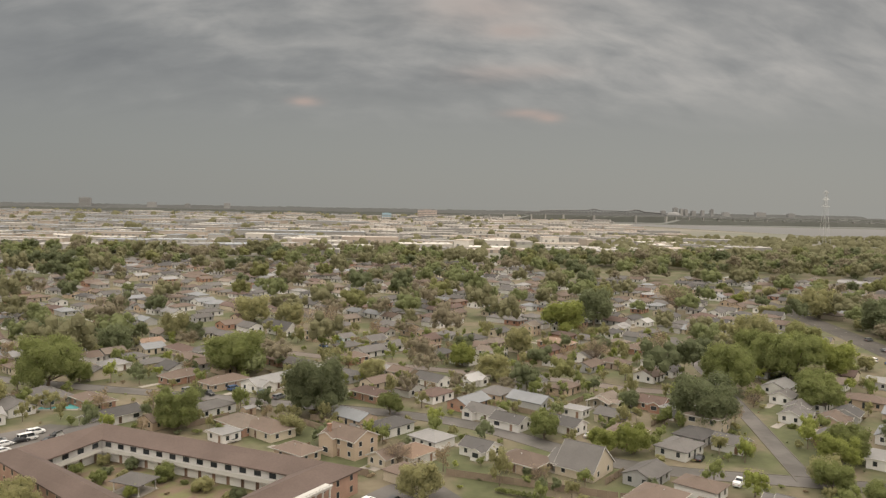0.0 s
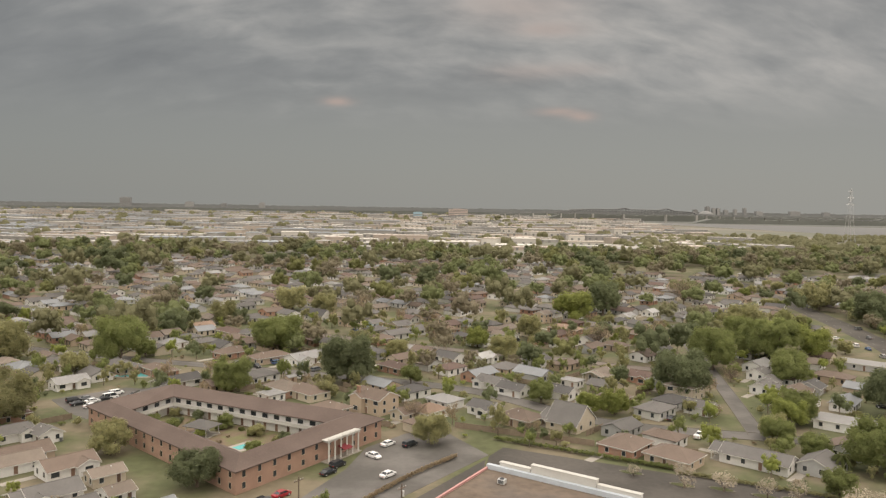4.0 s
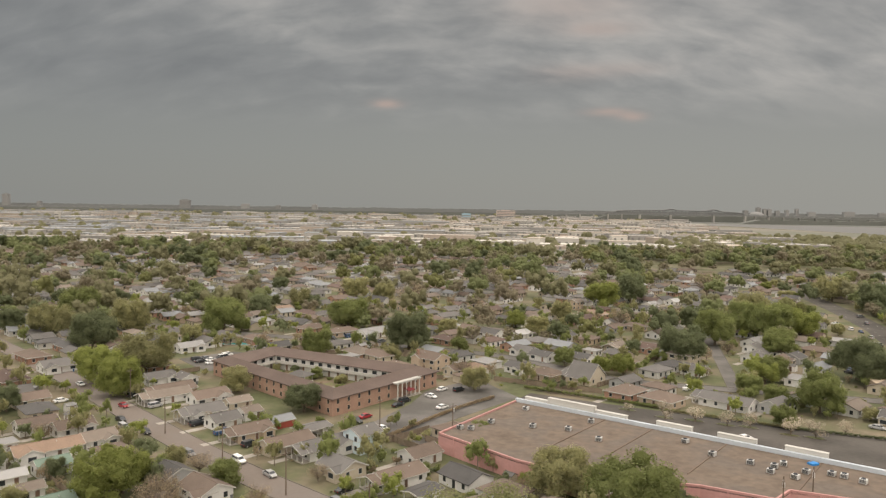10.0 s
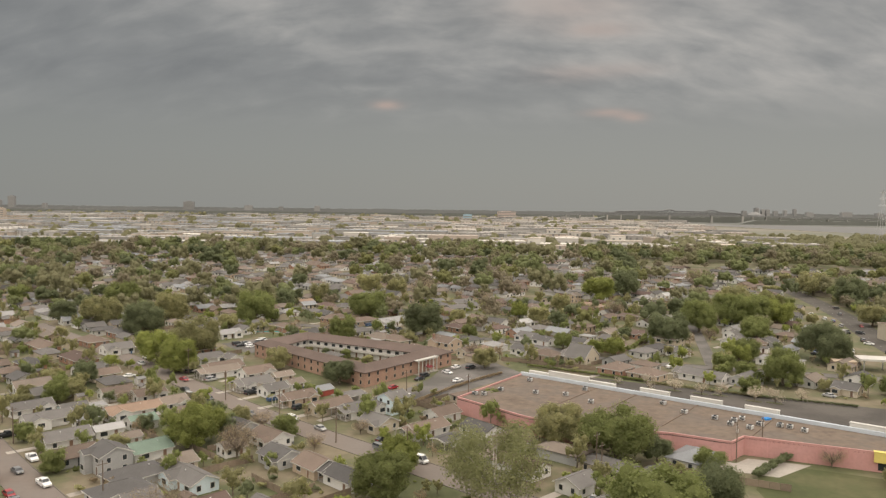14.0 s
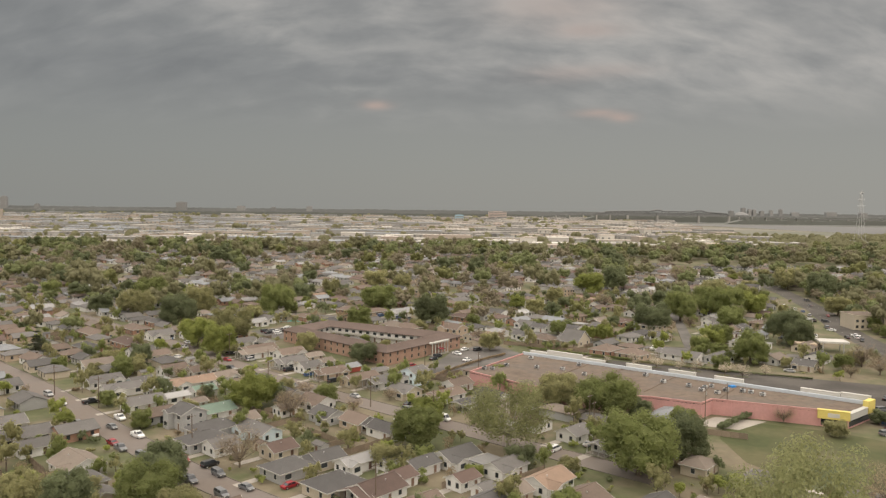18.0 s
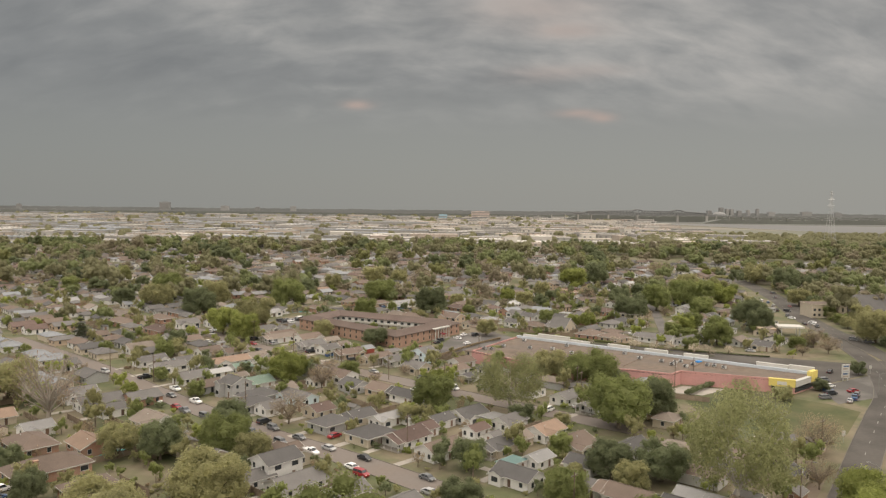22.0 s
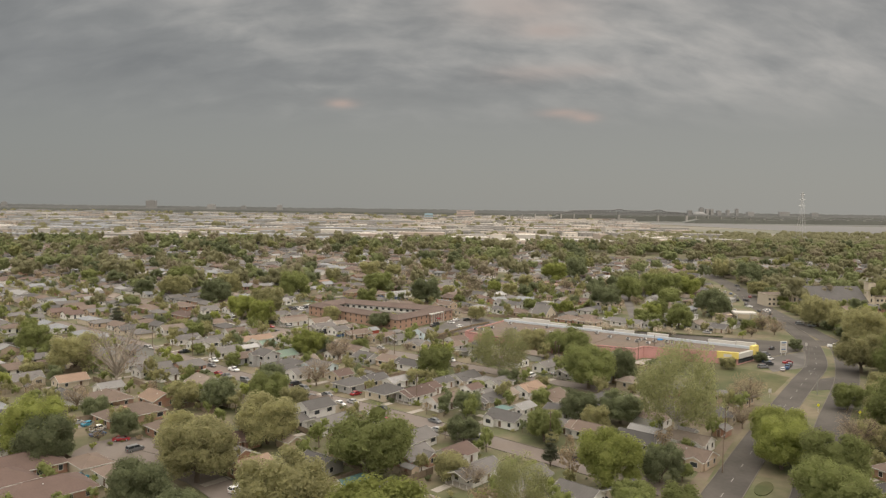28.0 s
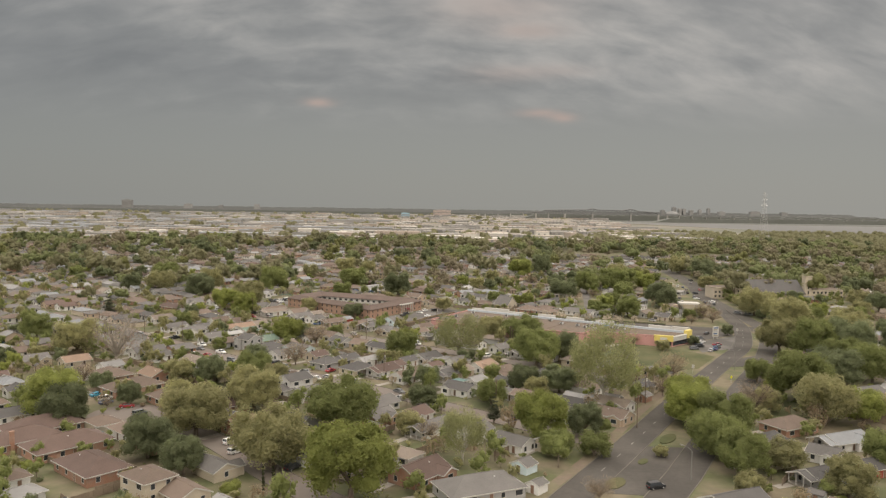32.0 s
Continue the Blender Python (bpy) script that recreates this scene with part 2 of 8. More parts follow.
ROOF_APT = mat("apartment_shingles", (0.115, 0.086, 0.073), 0.9, 0.03, 2.0, 0.12, 0.25, courses=0.16)
STEEL = mat("galvanised_steel", (0.5, 0.5, 0.49), 0.45, 0.2, 2.0, 1.0, 0.15, metal=0.3)
WOOD_POLE = mat("pole_wood", (0.14, 0.105, 0.08), 0.95, 0.15, 4.0, 1.0, 0.25)
FENCE_WOOD = mat("fence_wood", (0.22, 0.175, 0.13), 0.95, 0.15, 3.0, 0.5, 0.25)
RUBBER = mat("tyre_rubber", (0.02, 0.02, 0.02), 0.9, 0.1, 4.0, 1.0, 0.1, bump=0.0)
LAMP_GLASS = mat("lamp_lens", (0.6, 0.58, 0.52), 0.2, 0.1, 4.0, 1.0, 0.05, bump=0.0)
TAIL_GLASS = mat("tail_lens", (0.3, 0.02, 0.02), 0.25, 0.1, 4.0, 1.0, 0.05, bump=0.0)
WATER_POOL = mat("pool_water", (0.12, 0.42, 0.42), 0.1, 0.05, 1.0, 0.3, 0.1, spec=0.5)
CAR_PAINT = {k: mat("car_paint_" + k, c, 0.3, 0.08, 1.0, 0.5, 0.03, bump=0.0, spec=0.5) for k, c in dict(
    white=(0.7, 0.7, 0.69), silver=(0.36, 0.36, 0.36), gray=(0.13, 0.135, 0.14), black=(0.02, 0.021, 0.023), red=(0.26, 0.018, 0.025), blue=(0.04, 0.09, 0.19),
    tan=(0.3, 0.26, 0.2), teal=(0.05, 0.25, 0.36)).items()}


# ---- mesh helpers ----
def mesh_of(name, verts, faces, mats, which=None):
    me = bpy.data.meshes.new(name)
    me.from_pydata([tuple(v) for v in verts], [], faces)
    for m in mats:
        me.materials.append(m)
    if which is not None:
        me.polygons.foreach_set("material_index", which)
    me.update()
    return me


class Solid:
    """verts and faces gathered piece by piece."""

    def __init__(self):
        self.v, self.f, self.m = [], [], []

    def add(self, verts, faces, m=0):
        k = len(self.v)
        self.v += [tuple(p) for p in verts]
        self.f += [tuple(i + k for i in q) for q in faces]
        self.m += [m] * len(faces)
        return self

    def box(self, x0, x1, y0, y1, z0, z1, m=0, turn=None):
        p = [(x, y, z) for z in (z0, z1) for x, y in ((x0, y0), (x1, y0), (x1, y1), (x0, y1))]
        if turn is not None:
            p = [turn @ Vector(q) for q in p]
        return self.add(p, [(3, 2, 1, 0), (4, 5, 6, 7), (0, 1, 5, 4), (1, 2, 6, 5), (2, 3, 7, 6), (3, 0, 4, 7)], m)

    def prism(self, poly, z0, z1, m=0, top=None):
        n = len(poly)
        p = [(x, y, z0) for x, y in poly] + [(x, y, z1) for x, y in poly]
        self.add(p, [tuple(range(n - 1, -1, -1))], m)
        self.add(p, [tuple(range(n, 2 * n))], m if top is None else top)
        return self.add(p, [(i, (i + 1) % n, n + (i + 1) % n, n + i) for i in range(n)], m)

    def tube(self, pts, radii, sides=6, m=0, cap=True):
        rings = []
        for i, p in enumerate(pts):
            a, b = Vector(pts[max(i - 1, 0)]), Vector(pts[min(i + 1, len(pts) - 1)])
            q = (b - a).to_track_quat("Z", "Y")
            rings.append([Vector(p) + q @ Vector((radii[i] * math.cos(6.2832 * s / sides), radii[i] * math.sin(6.2832 * s / sides), 0)) for s in range(sides)])
        v = [w for r in rings for w in r]
        f = [(i * sides + s, i * sides + (s + 1) % sides, (i + 1) * sides + (s + 1) % sides, (i + 1) * sides + s) for i in range(len(pts) - 1) for s in range(sides)]
        if cap:
            f += [tuple(range(sides - 1, -1, -1)), tuple(range(len(v) - sides, len(v)))]
        return self.add(v, f, m)

    def mesh(self, name, *mats):
        return mesh_of(name, self.v, self.f, mats, self.m)


def part(name, body, material, parent, label="", at=None):
    me = body.mesh(name, *(material if isinstance(material, tuple) else (material,))) if isinstance(body, Solid) else body
    ob = new(name, me)
    ob.parent = parent
    if at is not None:
        ob.matrix_basis = at
    if label:
        ob["label"] = label
    return ob


def thing(name, label, category, m, group="", kind=""):
    ob = new(name)
    ob.empty_display_size = 0.3
    ob.matrix_basis = m
    return tagged(ob, label, category, group, kind)


def solid_thing(name, body, material, label, category="", group="", kind="", m=None):
    me = body.mesh(name, *(material if isinstance(material, tuple) else (material,))) if isinstance(body, Solid) else body
    ob = new(name, me)
    if m is not None:
        ob.matrix_basis = m
    return tagged(ob, label, category, group, kind)


# ---- ground and roads ----
def ground_sheet():
    s = Solid()
    edges = sorted({round(sgn * v) for sgn in (-1, 1) for v in (0, 60, 120, 200, 300, 450, 700, 1100, 1800, 3000, 4900)})
    n = len(edges)
    s.add([(x, y, 0.0) for y in edges for x in edges], [(j * n + i, j * n + i + 1, (j + 1) * n + i + 1, (j + 1) * n + i) for j in range(n - 1) for i in range(n - 1)])
    solid_thing("ground", s, GRASS, "patchy green and dry grass of yards and verges", "ground", kind="structure")


def offsets(pts, d):
    out = []
    for i, p in enumerate(pts):
        a, b = Vector(pts[max(i - 1, 0)]), Vector(pts[min(i + 1, len(pts) - 1)])
        t = (b - a).normalized()
        out.append((p[0] - t.y * d, p[1] + t.x * d))
    return out


def smooth_line(pts, step=8.0):
    out = []
    for i in range(len(pts) - 1):
        p0, p1, p2, p3 = (Vector(pts[min(max(k, 0), len(pts) - 1)]) for k in (i - 1, i, i + 1, i + 2))
        k = max(1, int((p2 - p1).length / step))
        for j in range(k):
            t = j / k
            out.append(tuple(0.5 * (2 * p1 + (p2 - p0) * t + (2 * p0 - 5 * p1 + 4 * p2 - p3) * t * t + (3 * p1 - p0 - 3 * p2 + p3) * t ** 3)))
    return out + [tuple(pts[-1])]


def ribbon(name, pts, width, material, label, z=0.03, category="road", depth=0.08, kind="structure"):
    line = smooth_line(pts)
    le, ri = offsets(line, width / 2), offsets(line, -width / 2)
    n, s = len(line), Solid()
    v = [(x, y, z) for x, y in le] + [(x, y, z) for x, y in ri] + [(x, y, z - depth) for x, y in le] + [(x, y, z - depth) for x, y in ri]
    f = [(n + i, n + i + 1, i + 1, i) for i in range(n - 1)] + [(i, i + 1, 2 * n + i + 1, 2 * n + i) for i in range(n - 1)] + [(3 * n + i, 3 * n + i + 1, n + i + 1, n + i) for i in range(n - 1)]
    s.add(v, f)
    return solid_thing(name, s, material, label, category, kind=kind)


def kerbs(pts, width, material=None):
    line = smooth_line(pts)
    for side in (1, -1):
        c = offsets(line, side * (width / 2 + 0.1))
        ribbon("kerb", c, 0.22, material or KERB, "pale concrete kerb along the street", z=0.15, category="kerb", depth=0.2)


def slab(name, poly, material, label, z=0.03, category="pavement", depth=0.1):
    a = sum(poly[i][0] * poly[(i + 1) % len(poly)][1] - poly[(i + 1) % len(poly)][0] * poly[i][1] for i in range(len(poly)))
    poly = poly if a > 0 else poly[::-1]
    return solid_thing(name, Solid().prism(poly, z - depth, z), material, label, category, kind="structure")


STREETS = {
    "elm": ([(-221.5, 400.3), (-145.9, 324.4), (-115.5, 291.6), (-57.1, 228.9), (-17.6, 192.3), (14.3, 163.2), (48.0, 134.1)], 9.0),
    "oak": ([(-219.9, 290.0), (-151.2, 223.3), (-118.2, 187.4), (-74.2, 141.0), (-32.9, 104.8), (20.7, 51.6), (36.3, 35.7)], 9.0),
    "court": ([(-103.8, 65.4), (-77.9, 46.9), (-49.4, 8.2), (-32.8, -10.6), (0.0, -48.0)], 8.5),
    "north": ([(-220.8, 465.7), (-116.7, 420.1), (-32.5, 390.6), (30.5, 364.6), (69.7, 324.2), (112.1, 308.4), (151.0, 297.1), (184.3, 286.4)], 7.5),
    "lane": ([(160.5, 510.3), (136.0, 403.3), (126.6, 363.9), (112.6, 308.4)], 5.2),
    "cross": ([(-69.4, 496.4), (25.5, 440.6), (82.2, 415.4), (97.9, 403.7), (112.6, 397.9), (134.7, 400.9)], 7.0),
}
ground_sheet()
for k, (pts, wide) in enumerate(STREETS.values()):
    ribbon("street", pts, wide, LOT_GRAY if k in (3, 4) else STREET, "worn asphalt residential street", z=0.03 + 0.006 * k)
    kerbs(pts, wide)
MAIN_LEFT = [(-60.0, -122.0), (-30.0, -78.0), (-4.5, -41.4), (19.9, -7.2), (44.3, 26.9), (74.7, 70.4), (106.1, 114.4), (132.1, 150.1), (154.8, 182.1), (177.9, 229.5), (186.9, 255.7), (198.1, 295.8), (202.2, 311.2)]
MAIN_RIGHT = [(-30.0, -112.0), (0.0, -72.0), (41.3, -10.1), (52.3, 5.1), (86.3, 56.6), (113.0, 96.7), (142.9, 139.7), (161.7, 170.1), (178.7, 201.4), (191.7, 230.3), (198.0, 259.6), (201.9, 275.5), (211.6, 311.7)]
MAIN_FAR = [(204.3, 301.1), (208.5, 321.8), (217.7, 363.2), (233.4, 416.2), (246.0, 455.0), (266.6, 546.1), (285.9, 648.5), (304.1, 750.5)]
ribbon("road", MAIN_LEFT, 8.8, ASPHALT, "gray asphalt carriageway of a divided avenue", z=0.035)
ribbon("road", MAIN_RIGHT, 8.8, ASPHALT, "gray asphalt carriageway of a divided avenue", z=0.041)
ribbon("road", MAIN_FAR, 14.5, ASPHALT, "wide gray asphalt avenue", z=0.03)
kerbs(MAIN_LEFT, 8.8)
kerbs(MAIN_RIGHT, 8.8)


def lane_dashes(pts, offset, z=0.04):
    line = offsets(smooth_line(pts, 3.0), offset)
    s = Solid()
    for i in range(0, len(line) - 1, 4):
        a, b = Vector(line[i]), Vector(line[i + 1])
        t = (b - a).normalized()
        w = Vector((-t.y, t.x)) * 0.09
        q = [a + w, a - w, a + t * 3 - w, a + t * 3 + w]
        s.add([(p.x, p.y, z) for p in q], [(0, 1, 2, 3)])
    solid_thing("lane_marking", s, PAINT_LINE, "worn white dashed lane lines", "road marking", kind="structure")


for pts in (MAIN_LEFT, MAIN_RIGHT):
    lane_dashes(pts, 0.0)
lane_dashes(MAIN_FAR, 3.6)
lane_dashes(MAIN_FAR, -3.6)
slab("parking_lot", [(-22.6, 248.7), (-10.8, 241.5), (31.2, 293.4), (20.5, 315.0), (9.5, 312.5), (-1.5, 300.0), (-6.0, 283.0)], LOT_GRAY, "weathered gray asphalt lot beside the brick apartments", 0.045)
slab("parking_lot", [(-106.5, 350.0), (-94.0, 334.0), (-86.5, 327.5), (-72.5, 350.5), (-75.0, 363.0), (-88.0, 366.5)], LOT_GRAY, "gray lot behind the brick apartments", 0.045)
slab("service_drive", [(-7.3, 238.9), (2.8, 236.9), (26.9, 272.7), (30.0, 289.8)], ASPHALT, "dark asphalt drive", 0.05)
slab("parking_lot", [(26.9, 273.9), (132.1, 191.9), (164.5, 212.6), (174.6, 233.9), (144.8, 247.1), (76.7, 278.0), (36.0, 299.6), (31.2, 292.3)], ASPHALT, "dark asphalt lot behind the long pink store", 0.04)
slab("parking_lot", [(132.1, 191.3), (127.5, 166.6), (147.1, 175.6), (165.9, 211.8)], LOT_GRAY, "gray lot at the end of the store", 0.045)
slab("yard", [(62.3, 196.9), (76.8, 188.8), (81.6, 192.8), (96.2, 187.7), (83.7, 178.4), (62.3, 187.7)], CONCRETE, "pale concrete loading yard", 0.05)
slab("field", [(84.0, 189.9), (112.0, 177.3), (124.3, 166.7), (129.5, 156.5), (110.5, 131.4), (98.4, 128.1), (82.1, 133.4), (73.9, 148.9), (74.7, 170.1)], LAWN, "open green field beside the store", 0.02, "lawn")
slab("turning_circle", [(-105.6 + 12 * math.cos(a * 0.35), 68.4 + 12 * math.sin(a * 0.35)) for a in range(18)], STREET, "round end of the street", 0.04)
slab("median_crossing", [(27.3, -4.3), (50.3, 30.0), (62.3, 28.2), (44.3, -8.0)], ASPHALT, "asphalt crossing of the median", 0.05)
slab("median_crossing", [(126.6, 134.6), (138.7, 152.7), (150.7, 158.4), (138.8, 136.9)], ASPHALT, "asphalt crossing of the median", 0.05)
slab("median_crossing", [(175.8, 226.4), (180.8, 242.3), (193.8, 240.3), (188.7, 225.1)], ASPHALT, "asphalt crossing of the median", 0.05)
slab("median_crossing", [(185.2, 257.9), (192.8, 283.2), (202.4, 280.6), (199.6, 258.7)], ASPHALT, "asphalt crossing of the median", 0.05)
for x, y, r, q in ((46.0, 17.0, 2.6, 1.2), (33.5, 1.5, 4.5, 2.2), (60.5, 36.5, 5.5, 2.0)):
    island = [(x + r * math.cos(a * 0.4) * 0.6 - q * math.sin(a * 0.4) * 0.8, y + r * math.cos(a * 0.4) * 0.8 + q * math.sin(a * 0.4) * 0.6) for a in range(16)]
    slab("traffic_island", island, LAWN, "small raised grass island with a pale kerb", 0.2, "traffic island", 0.25)
DIRT = mat("dirt_verge", (0.16, 0.125, 0.095), 0.95, 0.0, 0.7, 0.1, 0.25, second=(0.135, 0.12, 0.075))
ribbon("dirt_verge", [(-14.4, -40.6), (11.9, -6.5), (36.3, 26.8), (66.3, 72.2), (84.3, 97.6)], 3.2, DIRT, "bare brown dirt verge beside the avenue", z=0.025, category="verge")


# ---- houses ----
def window_mesh(w, h, frame_mat=None):
    """a ring-shaped frame with a deeper sill, and the pane that sits in it."""
    X, Z, x, z = w / 2 + 0.09, h + 0.09, w / 2, h
    o, i_ = [(-X, -0.12), (X, -0.12), (X, Z), (-X, Z)], [(-x, 0), (x, 0), (x, z), (-x, z)]
    v = [(a, 0.06, b) for a, b in o] + [(a, 0.05, b) for a, b in i_] + [(a, -0.03, b) for a, b in o] + [(a, -0.01, b) for a, b in i_]
    f = [t for k in range(4) for t in ((k, k + 4, (k + 1) % 4 + 4, (k + 1) % 4), (k, (k + 1) % 4, (k + 1) % 4 + 8, k + 8), (k + 4, k + 12, (k + 1) % 4 + 12, (k + 1) % 4 + 4))]
    pane = Solid().box(-x, x, -0.02, 0.015, 0, z)
    return mesh_of("window", v, f, [frame_mat or TRIM]), pane.mesh("pane", GLASS)


WIN, WIN_WIDE, WIN_BRICK = window_mesh(1.0, 1.25), window_mesh(1.9, 1.25), window_mesh(1.0, 1.4, WALL["tan"])


def window(which, parent, at):
    part("pane", which[1], None, part("window", which[0], None, parent, at=at))


DOOR_MESH = Solid().box(-0.45, 0.45, -0.03, 0.05, 0, 2.05).box(-0.55, -0.45, -0.03, 0.07, 0, 2.15, 1).box(0.45, 0.55, -0.03, 0.07, 0, 2.15, 1).box(-0.45, 0.45, -0.03, 0.07, 2.05, 2.15, 1).mesh("door", DOOR, TRIM)
VENT_MESH = Solid().tube([(0, 0, -0.5), (0, 0, 0.35)], [0.08, 0.08], 6).box(-0.14, 0.14, -0.14, 0.14, 0.35, 0.42).mesh("roof_vent", STEEL)
POST_MESH = Solid().box(-0.09, 0.09, -0.09, 0.09, 0, 2.5).box(-0.14, 0.14, -0.14, 0.14, 2.4, 2.5).box(-0.14, 0.14, -0.14, 0.14, 0, 0.15).mesh("porch_post", TRIM)
WORD_WALL = dict(white="white siding", cream="cream siding", tan="tan siding", gray="gray siding", paleblue="pale blue siding", pale="pale metal siding", red="red board", dark="dark open", brick="brick")
WORD_ROOF = dict(gray="gray shingle", dark="dark gray shingle", brown="brown shingle", redbrown="reddish brown shingle", tan="tan shingle", orange="orange brown shingle", green="green shingle",
                 pale="pale metal", white="white metal", metal="gray metal", teal="teal metal")


def gable_solids(w, d, h, rise, over, thick=0.16):
    """walls with gable ends, and the roof over them; the ridge runs along x."""
    wl_, x, y = Solid(), w / 2, d / 2
    wl_.add([(-x, -y, 0), (x, -y, 0), (x, y, 0), (-x, y, 0), (-x, -y, h), (x, -y, h), (x, y, h), (-x, y, h), (-x, 0, h + rise), (x, 0, h + rise)],
            [(0, 1, 5, 4), (1, 2, 6, 9, 5), (2, 3, 7, 6), (3, 0, 4, 8, 7), (4, 5, 9, 8), (6, 7, 8, 9)])
    rf, tr = Solid(), Solid()
    slope = rise / y
    X, Y, zl, zr = x + over * 0.7, y + over, h - over * slope + 0.02, h + rise + 0.02
    for s in (-1, 1):
        v = [(-X, s * Y, zl), (X, s * Y, zl), (X, 0, zr), (-X, 0, zr), (-X, s * Y, zl + thick), (X, s * Y, zl + thick), (X, 0, zr + thick), (-X, 0, zr + thick)]
        q = [(3, 2, 1, 0), (4, 5, 6, 7), (0, 1, 5, 4), (1, 2, 6, 5), (3, 0, 4, 7)]
        rf.add(v, q if s < 0 else [t[::-1] for t in q])
        for e in (-1, 1):
            a, b, k = e * X, e * (X + 0.05), -0.12
            u = [(a, s * (Y + 0.03), zl + k), (b, s * (Y + 0.03), zl + k), (b, 0, zr + k), (a, 0, zr + k), (a, s * (Y + 0.03), zl + thick + 0.03), (b, s * (Y + 0.03), zl + thick + 0.03), (b, 0, zr + thick + 0.03), (a, 0, zr + thick + 0.03)]
            g = [(3, 2, 1, 0), (4, 5, 6, 7), (0, 1, 5, 4), (1, 2, 6, 5), (3, 0, 4, 7)]
            tr.add(u, g if s * e < 0 else [t[::-1] for t in g])
        tr.box(-X, X, s * (Y + 0.02) - 0.02, s * (Y + 0.02) + 0.02, zl - 0.1, zl + 0.12)
    rf.box(-X, X, -0.12, 0.12, zr + thick - 0.05, zr + thick + 0.03)
    return wl_, rf, tr


def hip_solids(w, d, h, rise, over, thick=0.16):
    wl_ = Solid().box(-w / 2, w / 2, -d / 2, d / 2, 0, h)
    X, Y, r = w / 2 + over, d / 2 + over, max(w / 2 - d / 2, 0.3)
    rf, tr = Solid(), Solid()
    v = [(-X, -Y, h), (X, -Y, h), (X, Y, h), (-X, Y, h), (-X, -Y, h + thick), (X, -Y, h + thick), (X, Y, h + thick), (-X, Y, h + thick), (-r, 0, h + rise), (r, 0, h + rise)]
    rf.add(v, [(3, 2, 1, 0), (0, 1, 5, 4), (1, 2, 6, 5), (2, 3, 7, 6), (3, 0, 4, 7), (4, 5, 9, 8), (5, 6, 9), (6, 7, 8, 9), (7, 4, 8)])
    rf.box(-r - 0.1, r + 0.1, -0.1, 0.1, h + rise - 0.06, h + rise + 0.05)
    for s in (-1, 1):
        tr.box(-X, X, s * (Y + 0.02) - 0.02, s * (Y + 0.02) + 0.02, h - 0.08, h + thick)
        tr.box(s * (X + 0.02) - 0.02, s * (X + 0.02) + 0.02, -Y, Y, h - 0.08, h + thick)
    return wl_, rf, tr


HOUSES = []
SPOTS = random.Random(5)


